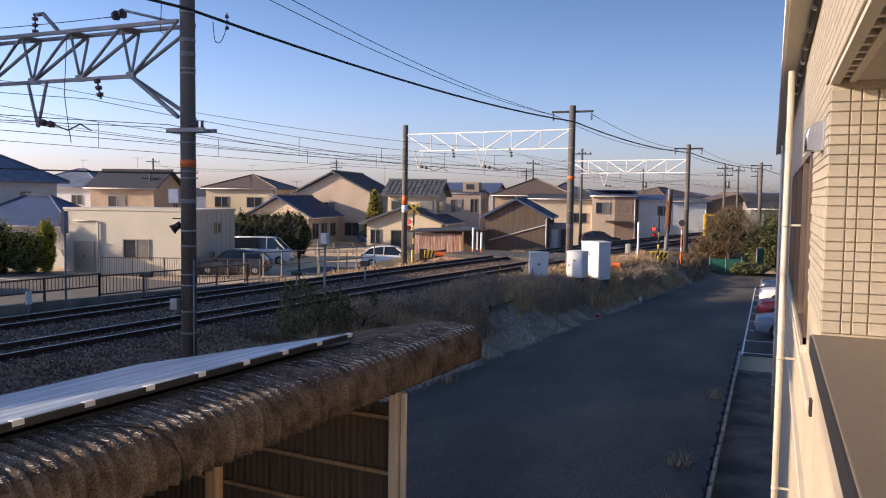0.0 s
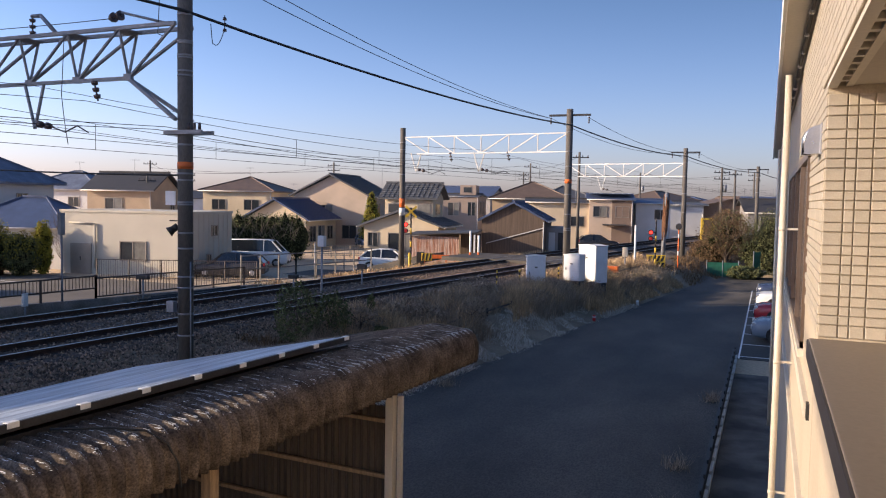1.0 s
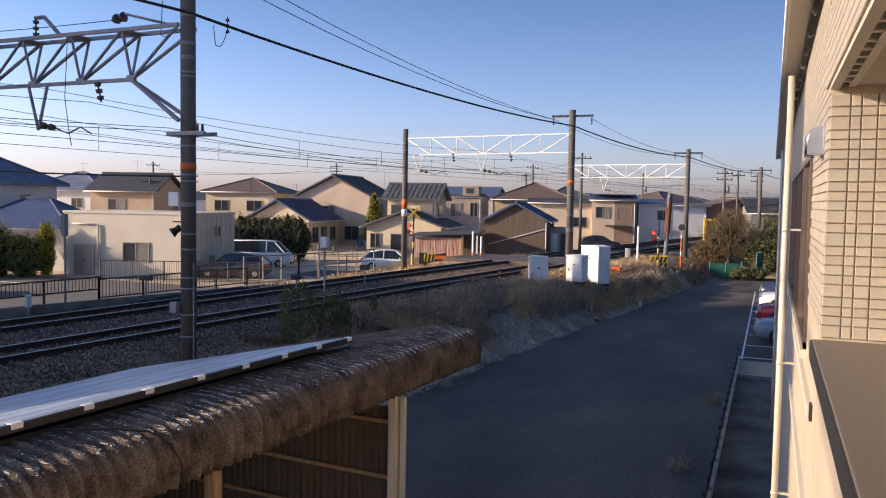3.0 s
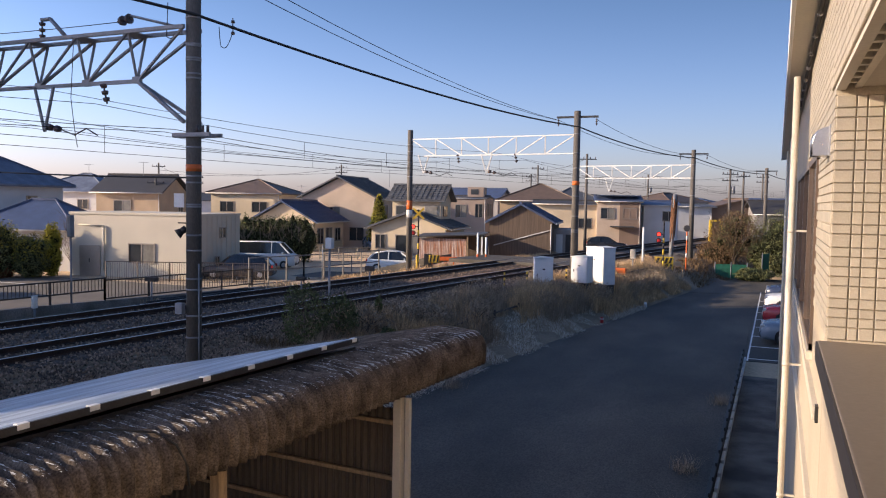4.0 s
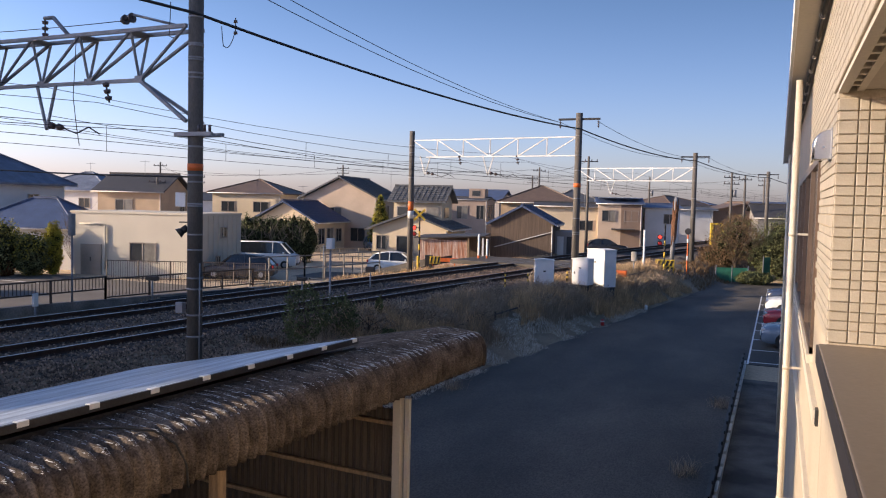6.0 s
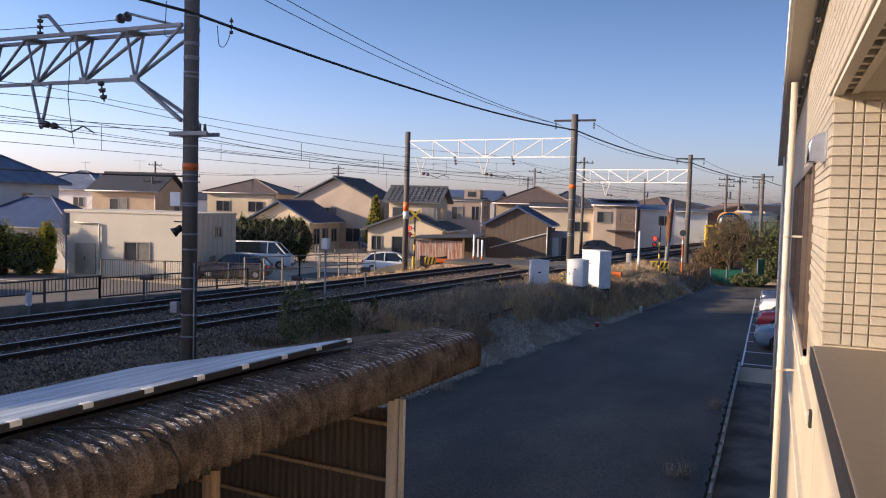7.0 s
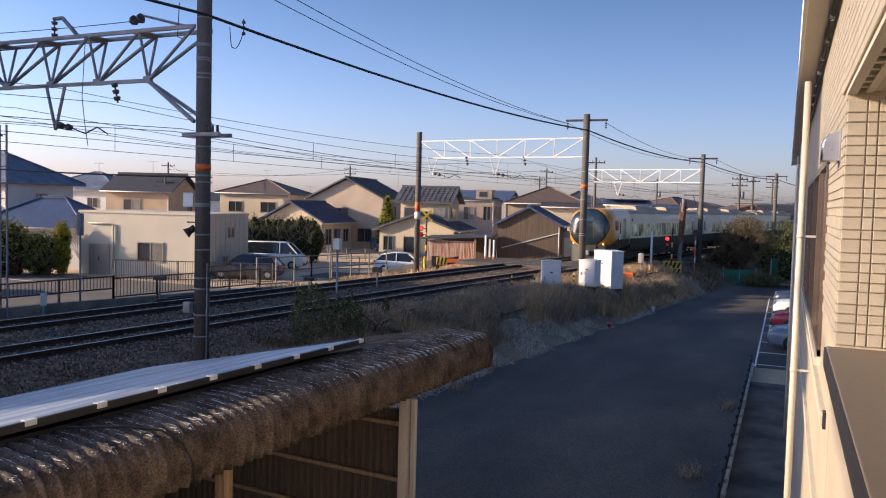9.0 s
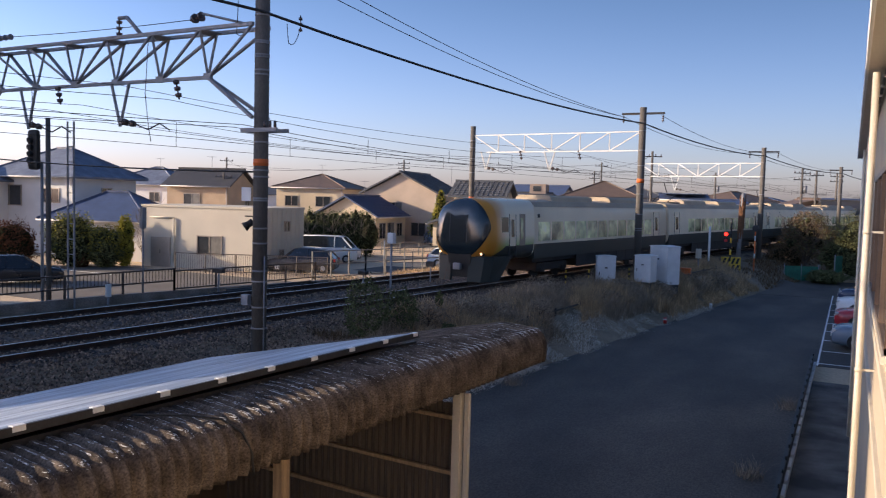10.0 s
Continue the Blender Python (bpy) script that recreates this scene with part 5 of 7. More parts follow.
def side_parts(t, y0, y1, doors, roof_units, pant=None, first=0.9):
    k = B()
    box(k, -HALF - 0.006, HALF + 0.006, y0, y1, 0.98, 1.60)
    part("green_skirt", k, T_GREEN, t, "dark green lower side band")
    for s in (-1, 1):
        y = y0 + first
        while y < y1 - 1.3:
            if not any(d - 1.0 < y + 0.5 and y < d + 1.0 for d in doors):
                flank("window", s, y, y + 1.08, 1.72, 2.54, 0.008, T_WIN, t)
                flank("window_post", s, y + 1.10, y + 1.22, 1.70, 2.56, 0.012, T_CREAM, t)
            y += 1.24
        for d in doors:
            dd = flank("door", s, d - 0.42, d + 0.42, 1.61, 2.95, 0.004, T_CREAM, t)
            flank("door_window", s, d - 0.16, d + 0.16, 1.9, 2.65, 0.014, T_GLASS, dd)
            for e in (-0.45, 0.43):
                flank("door_seam", s, d + e, d + e + 0.03, 1.05, 2.95, 0.010, BLACK, dd)
        y = y0 + 4.3
        while y + 1.2 < y1 - 4.5:
            part("skirt_panel", box(B(), min(s * 1.30, s * 1.34), max(s * 1.30, s * 1.34), y, y + 1.16, 0.42, 0.99, 0.01), T_UNDER, t)
            y += 1.2
    for a, b in roof_units:
        k = B()
        loft(k, [[(x * f, y, z) for x, z in ((-1.05, 3.30), (-0.95, 3.62), (-0.75, 3.70), (0.75, 3.70), (0.95, 3.62), (1.05, 3.30))] for y, f in ((a, 0.93), (a + 0.2, 1.0), (b - 0.2, 1.0), (b, 0.93))], smooth=False)
        part("roof_unit", k, T_ROOF, t, "beige roof air-conditioning unit")
    if pant:
        k = B()
        tube(k, (-0.5, pant - 0.8, 3.55), (-0.5, pant + 0.5, 4.0), 0.03)
        tube(k, (0.5, pant - 0.8, 3.55), (0.5, pant + 0.5, 4.0), 0.03)
        tube(k, (0, pant + 0.5, 4.0), (0, pant - 0.2, 4.75), 0.03)
        tube(k, (-0.85, pant - 0.2, 4.77), (0.85, pant - 0.2, 4.77), 0.03)
        box(k, -0.7, 0.7, pant - 1.0, pant + 0.8, 3.40, 3.56, 0.02)
        part("pantograph", k, DARKSTEEL, t, "folded dark pantograph")
    for y in (y0 + 4.6, y0 + 8.6, y0 + 11.2):
        part("equipment_box", box(B(), -1.2, 1.2, y, y + 2.0, 0.42, 1.0, 0.03), T_UNDER, t)
    bogie(t, y0 + 2.6)
    bogie(t, y1 - 2.9)
    part("underframe", box(B(), -1.15, 1.15, y0 + 0.3, y1 - 0.1, 0.78, 1.0), T_UNDER, t)


def coach(label, y_len, pant=None):
    t = thing("train_coach", label, "train coach", group="coaches of the train")
    k = B()
    loft(k, [body_ring(y) for y in (0.25, y_len - 0.05)], smooth=True)
    part("body", k, T_CREAM, t)
    k = B()
    prism(k, [(-1.30, 3.18), (-1.12, 3.40), (-0.6, 3.50), (0.6, 3.50), (1.12, 3.40), (1.30, 3.18)], (0.25, y_len - 0.05))
    part("roof", k, T_ROOF, t)
    part("gangway", box(B(), -0.55, 0.55, -0.12, 0.30, 1.0, 3.1, 0.03), BLACK, t)
    side_parts(t, 0.27, y_len - 0.07, (1.6, y_len - 1.7), ((4.0, 8.2), (11.0, 15.2)), pant)
    return t


def lead_car(y_len):
    t = thing("train_lead_car", "cream express train lead car with orange nose and round dark windscreen", "train car", group="coaches of the train")
    # nose: a blunt dome over a rounded section; a round windscreen fills nearly all of it
    NA, ZC, LN = 144, 2.28, 0.85

    def reach(a, n=None):
        ca, sa = abs(math.cos(a)), abs(math.sin(a))
        up = math.sin(a) > 0
        n = n or (3.0 if up else 3.4)
        return ((ca / HALF) ** n + (sa / (1.22 if up else 1.30)) ** n) ** (-1 / n)

    def narrow(x, z):
        return x * (1 - 0.05 * max(0, z - 2.0) / 1.4)

    def skin(a, r):
        rho = min(1.0, r / reach(a))
        p = 4.6 - 2.0 * math.sin(a)
        y = 0.50 + LN * (1 - math.sqrt(max(0.0, 1 - rho ** p)))
        x, z = r * math.cos(a), ZC + r * math.sin(a)
        return (narrow(x, z), y, z)
    angles = [2 * math.pi * i / NA for i in range(NA)]
    edge = lambda a: (0.955 - 0.035 * math.cos(a) ** 2) * reach(a, 2.15) * (1.0 if math.sin(a) > 0 else 1 - 0.09 * abs(math.sin(2 * a)))
    k = B()
    loft(k, [[skin(a, edge(a) * f) for a in angles] for f in [0.02 + 0.98 * i / 24 for i in range(25)]], caps=True)
    part("windscreen", k, T_SCREEN, t, "large round dark windscreen")
    k = B()
    loft(k, [[skin(a, edge(a) + (reach(a) - edge(a)) * math.sin(f * math.pi / 2)) for a in angles] for f in [i / 20 for i in range(21)]]
         + [[(narrow(reach(a, n) * math.cos(a), reach(a, n) * math.sin(a) + ZC), y, ZC + reach(a, n) * math.sin(a)) for a in angles] for y, n in ((1.45, 3.5), (1.75, 4.2), (2.2, 4.9), (3.0, 5.5), (4.25, 5.9))], caps=False)
    part("cab_shell", k, T_ORANGE, t, "orange cab shell that fades to cream")
    k = B()
    tor = [Vector(skin(a, edge(a))) for a in angles]
    loft(k, [[p + Vector((0, -0.012, 0)) for p in tor], [p + Vector((p.x * 0.008, -0.014, (p.z - ZC) * 0.008)) for p in tor], [p + Vector((p.x * 0.014, 0.01, (p.z - ZC) * 0.014)) for p in tor]], caps=False)
    part("windscreen_seal", k, BLACK, t)
    k = B()
    loft(k, [body_ring(y, 96) for y in (4.2, y_len - 0.05)], smooth=True)
    part("body", k, T_CREAM, t)
    k = B()
    prism(k, [(-1.30, 3.18), (-1.12, 3.40), (-0.6, 3.49), (0.6, 3.49), (1.12, 3.40), (1.30, 3.18)], (4.4, y_len - 0.05))
    part("roof", k, T_ROOF, t)
    # windscreen pillars
    for sx in (-0.40, 0.40):
        part("pillar", tube(B(), (sx, 0.50, 1.75), (sx, 0.52, 2.85), 0.016, None, 6), BLACK, t)
    # lower front: plough skirt in two halves, lamps, cab windows and doors
    for s in (-1, 1):
        k = B()
        lo = [(s * 0.40, 0.60), (s * 0.98, 0.70), (s * 1.20, 1.00), (s * 1.28, 1.60)]
        hi = [(s * 0.44, 0.68), (s * 1.08, 0.80), (s * 1.34, 1.15), (s * 1.39, 2.45)]
        loft(k, [[(x, y, 0.18) for x, y in lo] + [(x * 0.93, y + 0.10, 0.18) for x, y in lo[::-1]],
                 [(x, y, 1.20) for x, y in hi] + [(x * 0.93, y + 0.10, 1.20) for x, y in hi[::-1]]], smooth=False)
        part("skirt", k, T_GREEN, t, "dark green front skirt")
        hd = part("headlamp_housing", tube(B(), (s * 0.97, 1.2, 1.30), (s * 0.97, 0.72, 1.30), 0.085, None, 16), BLACK, t)
        part("headlamp", tube(B(), (s * 0.97, 0.725, 1.30), (s * 0.97, 0.70, 1.30), 0.05, None, 16), HEADLAMP, hd, "glowing warm headlamp")
        part("marker_lamp", tube(B(), (s * 0.74, 1.2, 1.17), (s * 0.74, 0.72, 1.17), 0.05, None, 12), BLACK, t)

        def inset(name, y0, y1, z0, z1, m, own, proud):
            return flank(name, s, y0, y1, z0, z1, proud - HALF, m, own)
        inset("cab_window", 1.56, 2.08, 2.15, 2.75, T_GLASS, t, 1.402)
        cd = inset("cab_door", 2.18, 2.66, 1.58, 2.88, T_CREAM, t, 1.404)
        inset("door_window", 2.32, 2.52, 1.95, 2.66, T_GLASS, cd, 1.415)
        for e in (2.15, 2.66):
            inset("door_seam", e, e + 0.03, 1.15, 2.88, BLACK, cd, 1.408)
        pd = inset("passenger_door", 2.98, 3.46, 1.58, 2.88, mat_door, t, 1.404)
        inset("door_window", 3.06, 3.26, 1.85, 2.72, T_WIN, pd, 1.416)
        inset("vent", 4.55, 4.75, 2.72, 2.88, BLACK, t, 1.408)
    k = B()
    loft(k, [[(-0.56, y0, 1.28), (0.56, y0, 1.28), (0.44, y1, 0.34), (-0.44, y1, 0.34)] for y0, y1 in ((0.60, 0.72), (1.3, 1.3))], smooth=False)
    part("chin_panel", k, BLACK, t)
    k = B()
    box(k, -0.13, 0.13, 0.45, 1.0, 0.66, 0.88, 0.03)
    box(k, -0.17, 0.17, 0.42, 0.58, 0.64, 0.90, 0.04)
    part("coupler", k, GALV, t, "grey coupler")
    side_parts(t, 4.27, y_len - 0.07, (y_len - 1.7,), ((6.6, 11.0), (13.2, 17.4)), first=0.35)
    return t


CAR_L = 20.6
lead = lead_car(CAR_L)
coaches = [coach("cream and dark green express train coach with wide windows", CAR_L, pant=3.0 if i in (0, 3) else None) for i in range(1)]
for i in range(4):
    coaches.append(copy_thing(coaches[0], pose(0, 0, 0)))


def rail_pose(y):
    """Pose of a car whose front end is over y: its bogies stand on the near track."""
    a, b = on_line(y + 3.0, 0, RAIL_Z), on_line(y + 17.5, 0, RAIL_Z)
    d = (b - a).normalized()
    p = a - d * 3.0
    return pose(p.x, p.y, RAIL_Z, 0, 0, -math.degrees(math.atan2(d.x, d.y)))


def front_y(t):
    return 27.9 + 19.8 * (10 - t)


# ---- vehicles ----
P_WHITE, P_BLACK, P_NAVY, P_RED, P_SILVER, P_GREY = paint("car_white", (0.78, 0.78, 0.77)), paint("car_black", (0.02, 0.022, 0.026)), paint("car_navy", (0.035, 0.05, 0.10)), paint("car_red", (0.40, 0.03, 0.04)), paint("car_blue_grey", (0.16, 0.21, 0.27)), paint("car_dark_grey", (0.05, 0.05, 0.055))


def car(label, m, colour, L=4.3, W=1.72, H=1.48, hood=0.9, kind="hatch"):
    """Front towards -y. Body shell from side sections, with a glazed cabin on it."""
    t = thing("car" if kind != "van" else "van", label, "van" if kind == "van" else "car", m, group="parked vehicles")
    if kind == "van":
        low = [(0, 0.30, 0.75), (0.05, 0.25, 0.98), (0.35, 0.22, 1.12), (1.0, 0.22, 1.18), (L - 0.3, 0.22, 1.20), (L, 0.30, 1.15)]
        cab = [(0.40, 1.12, 0.84), (1.15, H - 0.08, 0.76), (1.45, H - 0.01, 0.75), (2.6, H, 0.75), (L - 0.25, H - 0.03, 0.75), (L - 0.02, 1.15, 0.84)]
    else:
        low = [(0, 0.34, 0.60), (0.06, 0.24, 0.74), (0.35, 0.20, 0.82), (1.15, 0.18, hood), (2.2, 0.18, hood + 0.03), (L - 0.6, 0.2, hood + 0.06), (L - 0.1, 0.24, hood + 0.04), (L, 0.36, hood - 0.1)]
        cab = [(1.05, hood - 0.03, 0.80), (1.85, H - 0.06, 0.62), (2.2, H, 0.60), (3.0, H - 0.01, 0.60), (L - 0.55, H - 0.16, 0.62), (L - 0.12, hood + 0.02, 0.74)]
    k = B()
    rings = []
    for y, z0, z1 in low:
        f = 0.86 if y in (0, L) else (0.95 if y < 0.2 or y > L - 0.2 else 1.0)
        w = W / 2 * f
        rings.append([(-w * 0.94, y, z0), (-w, y, z0 + 0.15), (-w, y, z1 - 0.16), (-w * 0.95, y, z1 - 0.04), (-w * 0.8, y, z1), (w * 0.8, y, z1), (w * 0.95, y, z1 - 0.04), (w, y, z1 - 0.16), (w, y, z0 + 0.15), (w * 0.94, y, z0)])
    loft(k, rings)
    body = part("body", k, colour, t)
    k = B()
    base = cab[0][1]
    loft(k, [[(-W / 2 * 0.94, y, base - 0.03), (-W / 2 * f, y, z), (-W / 2 * f * 0.85, y, z + 0.015), (W / 2 * f * 0.85, y, z + 0.015), (W / 2 * f, y, z), (W / 2 * 0.94, y, base - 0.03)] for y, z, f in cab], smooth=False)
    part("glasshouse", k, CARGLASS, t, "dark tinted windows")
    k = B()
    n = len(cab)
    loft(k, [[(-W / 2 * f * 0.99, y, z - 0.0), (-W / 2 * f * 0.85, y, z + 0.035), (W / 2 * f * 0.85, y, z + 0.035), (W / 2 * f * 0.99, y, z), (W / 2 * f * 0.8, y, z - 0.03), (-W / 2 * f * 0.8, y, z - 0.03)] for y, z, f in cab[1:-1]])
    roof_ = part("roof_panel", k, colour, t)
    for s in (-1, 1):
        for i, j in ((0, 1), (n - 1, n - 2)):
            (y0, z0, f0), (y1, z1, f1) = cab[i], cab[j]
            k = B()
            bar(k, (s * W / 2 * 0.93, y0, z0), (s * W / 2 * f1, y1, z1), 0.07, 0.09)
            part("pillar", k, colour, body)
        k = B()
        ym = cab[2][0] + (0.55 if kind != "van" else 0.3)
        bar(k, (s * W / 2 * 0.95, ym, base), (s * W / 2 * cab[2][2] * 1.01, ym, H), 0.06, 0.09)
        part("pillar", k, colour, body)
        for y, z, r in ((0.82, 0.31, 0.31), (L - 0.80, 0.31, 0.31)):
            k = B()
            tube(k, (s * (W / 2 - 0.19), y, z), (s * (W / 2 + 0.012), y, z), r, None, 24)
            wh = part("wheel", k, TYRE, t, "black tyre")
            part("rim", tube(B(), (s * (W / 2 + 0.0), y, z), (s * (W / 2 + 0.02), y, z), r * 0.64, r * 0.5, 16), RIM, wh)
        hl = B()
        zz = 0.68 if kind != "van" else 0.85
        box(hl, min(s * W * 0.28, s * W * 0.46), max(s * W * 0.28, s * W * 0.46), 0.0, 0.16, zz - 0.06, zz + 0.07, 0.02)
        part("headlight", hl, RIM, t, "clear headlight")
        tl = B()
        box(tl, min(s * W * 0.38, s * W * 0.47), max(s * W * 0.38, s * W * 0.47), L - 0.1, L + 0.012, 0.75, 0.95, 0.02)
        part("tail_light", tl, RED, t)
        mi = B()
        box(mi, min(s * W * 0.49, s * W * 0.60), max(s * W * 0.49, s * W * 0.60), cab[0][0] + 0.45, cab[0][0] + 0.55, base + 0.02, base + 0.16, 0.02)
        part("wing_mirror", mi, colour, t)
    part("bumper", box(B(), -W * 0.42, W * 0.42, -0.02, 0.1, 0.28, 0.46, 0.03), BLACK, t)
    part("plate", box(B(), -0.17, 0.17, -0.035, -0.015, 0.40, 0.56), WHITE, t)
    return t


car("white hatchback parked on the dirt lot", pose(-23.7, 53.7, 0.02, 0, 0, 108), P_WHITE, 4.4, 1.76, 1.50)
car("white van parked behind the dark car", pose(-33.3, 51.2, 0.02, 0, 0, 112), P_WHITE, 4.85, 1.80, 1.98, kind="van")
car("dark estate car parked beside the cream shed", pose(-34.3, 41.8, 0.02, 0, 0, -66), P_GREY, 4.6, 1.78, 1.56)
car("black saloon parked on the lot", pose(-38.2, 29.2, 0.02, 0, 0, 150), P_BLACK, 4.5, 1.76, 1.48)
for label, yy, colour in (("blue-grey compact car parked nose to the road", 33.0, P_SILVER), ("red compact car parked nose to the road", 38.2, P_RED), ("white car parked nose to the road", 43.2, P_WHITE), ("dark blue car parked nose to the road", 48.0, P_NAVY)):
    car(label, pose(-0.45, yy, 0.03, 0, 0, -90), colour, 4.1, 1.70, 1.50)
car("pale car under the car port of the cream house", pose(-38.6, 74.6, 0.02, 0, 0, 40), P_SILVER, 4.2, 1.7, 1.5)
car("dark car parked before the beige house", pose(-14.6, 84.5, 0.4, 0, 0, 110), P_BLACK, 4.2, 1.7, 1.45)


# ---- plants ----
# near-black of the solid crown cores: shade among the leaves, put in as colour
LEAF_SHADE = mat("leaf_core_shade", (0.045, 0.046, 0.022), 0.95, 0, 0.4, 9, 30, 0.9, 0.05, spec=0.05)


def leaf_mass(name, blobs, n, size, material, parent=None, seed=1, label="", core=0.0):
    """Many small folded leaves spread over the shells of lumpy blobs (centre, radii)."""
    rng = np.random.default_rng(seed)
    verts, faces = [], []
    # added solid lumps fill the crown, so gaps between leaves read as shade
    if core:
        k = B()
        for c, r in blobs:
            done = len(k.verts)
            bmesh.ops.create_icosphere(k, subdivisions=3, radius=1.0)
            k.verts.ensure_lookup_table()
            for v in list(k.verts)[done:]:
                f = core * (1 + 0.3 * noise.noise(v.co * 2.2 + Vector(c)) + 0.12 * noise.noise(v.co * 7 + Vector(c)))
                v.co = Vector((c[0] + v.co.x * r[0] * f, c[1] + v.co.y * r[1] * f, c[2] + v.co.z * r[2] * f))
        part("inner_foliage", k, LEAF_SHADE, parent, "solid dark core, coloured as the shade between the leaves")
    tot = sum(b[1][0] * b[1][2] for b in blobs)
    for c, r in blobs:
        m = int(n * r[0] * r[2] / tot)
        d = rng.normal(size=(m, 3))
        d /= np.linalg.norm(d, axis=1)[:, None]
        rad = rng.uniform(0.45, 1.0, m) ** 0.5
        for i in range(m):
            lump = 1 + 0.32 * noise.noise((d[i, 0] * 2.2 + c[0], d[i, 1] * 2.2 + c[1], d[i, 2] * 2.2 + c[2]))
            p = np.array(c) + d[i] * np.array(r) * rad[i] * lump
            a = rng.normal(size=3)
            a /= np.linalg.norm(a)
            b = np.cross(a, rng.normal(size=3))
            b /= np.linalg.norm(b) + 1e-9
            s = size * rng.uniform(0.6, 1.3)
            k = len(verts)
            verts += [tuple(p - a * s), tuple(p + b * s * 0.45), tuple(p + a * s), tuple(p - b * s * 0.45)]
            faces += [(k, k + 1, k + 2, k + 3)]
    return raw(name, verts, faces, material, parent, label)


def branches(parent, h, spread, n, r, material, seed, name="branch", z0=0.2):
    rng = random.Random(seed)
    k = B()
    tube(k, (0, 0, -0.2), (0.05 * h * 0.2, 0, h * 0.5), r, r * 0.6, 8)
    part("trunk", k, material, parent)
    k = B()
    for i in range(n):
        a = rng.uniform(0, 6.28)
        p = Vector((0, 0, h * rng.uniform(z0, 0.6)))
        q = p + Vector((math.cos(a) * spread * rng.uniform(0.3, 0.7), math.sin(a) * spread * rng.uniform(0.3, 0.7), h * rng.uniform(0.15, 0.35)))
        tube(k, p, q, r * 0.4, r * 0.2, 5)
        for j in range(3):
            e = q + Vector((rng.uniform(-1, 1) * spread * 0.4, rng.uniform(-1, 1) * spread * 0.4, h * rng.uniform(0.05, 0.3)))
            tube(k, q, e, r * 0.2, r * 0.06, 4)
    return part("crown_wood", k, material, parent)


# trees at the end of the road
tr = thing("tree", "broad brown and dark green tree thinned by winter", "tree", pose(-2.9, 63.5, 0))
branches(tr, 5.0, 2.2, 22, 0.14, BARK, 5)
leaf_mass("crown", [((0, 0, 3.3), (1.9, 1.7, 1.7)), ((-1.0, -0.4, 2.5), (1.3, 1.2, 1.3)), ((0.9, 0.3, 2.6), (1.5, 1.3, 1.6)), ((0.1, 0, 4.2), (1.0, 1.0, 0.8))], 7000, 0.05, LEAF_B, tr, 3, core=0.2)
leaf_mass("green_leaves", [((0.4, -0.2, 3.2), (2.0, 1.6, 1.7))], 1800, 0.06, LEAF_D, tr, 9)
tr = thing("tree", "dense dark evergreen tree behind the parked cars", "tree", pose(0.6, 64.0, 0))
branches(tr, 4.0, 1.8, 12, 0.14, BARK, 6)
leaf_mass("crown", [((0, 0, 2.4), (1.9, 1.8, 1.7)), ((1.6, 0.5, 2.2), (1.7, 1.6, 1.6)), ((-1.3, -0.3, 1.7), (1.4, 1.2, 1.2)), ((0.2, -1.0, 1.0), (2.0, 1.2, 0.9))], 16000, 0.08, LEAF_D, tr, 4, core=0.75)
for x, y, w, h, sd in ((-4.3, 66, 1.6, 2.6, 2), (-1.4, 60.2, 1.3, 0.9, 11), (2.6, 61, 1.8, 2.2, 12), (-3.6, 75, 2.2, 4.6, 13), (0.5, 78, 2.6, 5.0, 14), (3.6, 72, 2.4, 4.6, 15)):
    b = thing("shrub", "scrubby brown-green shrub in the waste ground", "shrub", pose(x, y, 0), group="shrubs")
    branches(b, h, w * 0.8, 8, 0.06, BARK, sd)
    leaf_mass("foliage", [((0, 0, h * 0.5), (w, w * 0.9, h * 0.5))], 5000, 0.07, LEAF_B if sd in (2, 13) else LEAF_D, b, sd, core=0.6)

# hedge with bare twigs, conical yellow tree
hg = thing("hedge", "clipped dark green hedge with bare twigs showing", "hedge", pose(-38.6, 56.0, 0, 0, 0, 24))
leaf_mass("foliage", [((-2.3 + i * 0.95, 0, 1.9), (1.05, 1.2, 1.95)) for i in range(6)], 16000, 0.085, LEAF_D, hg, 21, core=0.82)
k = B()
rg = random.Random(2)
for i in range(70):
    x = rg.uniform(-2.6, 2.6)
    p = Vector((x, -1.1, rg.uniform(1.4, 2.8)))
    tube(k, p, p + Vector((rg.uniform(-0.9, 0.9), -0.25, rg.uniform(0.4, 1.3))), 0.022, 0.008, 4)
part("dead_wood", k, mat("twig_pale", (0.34, 0.26, 0.19), 0.9, 0, 0.2, 4, 30, 0), hg, "pale bare twigs")
cy = thing("conifer", "slim yellow-green conifer beside the house", "tree", pose(-39.3, 76.2, 0))
part("trunk", tube(B(), (0, 0, -0.1), (0, 0, 4.2), 0.10, 0.03, 8), BARK, cy)
leaf_mass("foliage", [((0, 0, 0.9 + i * 0.55), (1.4 * (1 - (i / 9.5) ** 1.6), 1.3 * (1 - (i / 9.5) ** 1.6), 0.7)) for i in range(9)], 6500, 0.09, LEAF_Y, cy, 31, core=0.75)

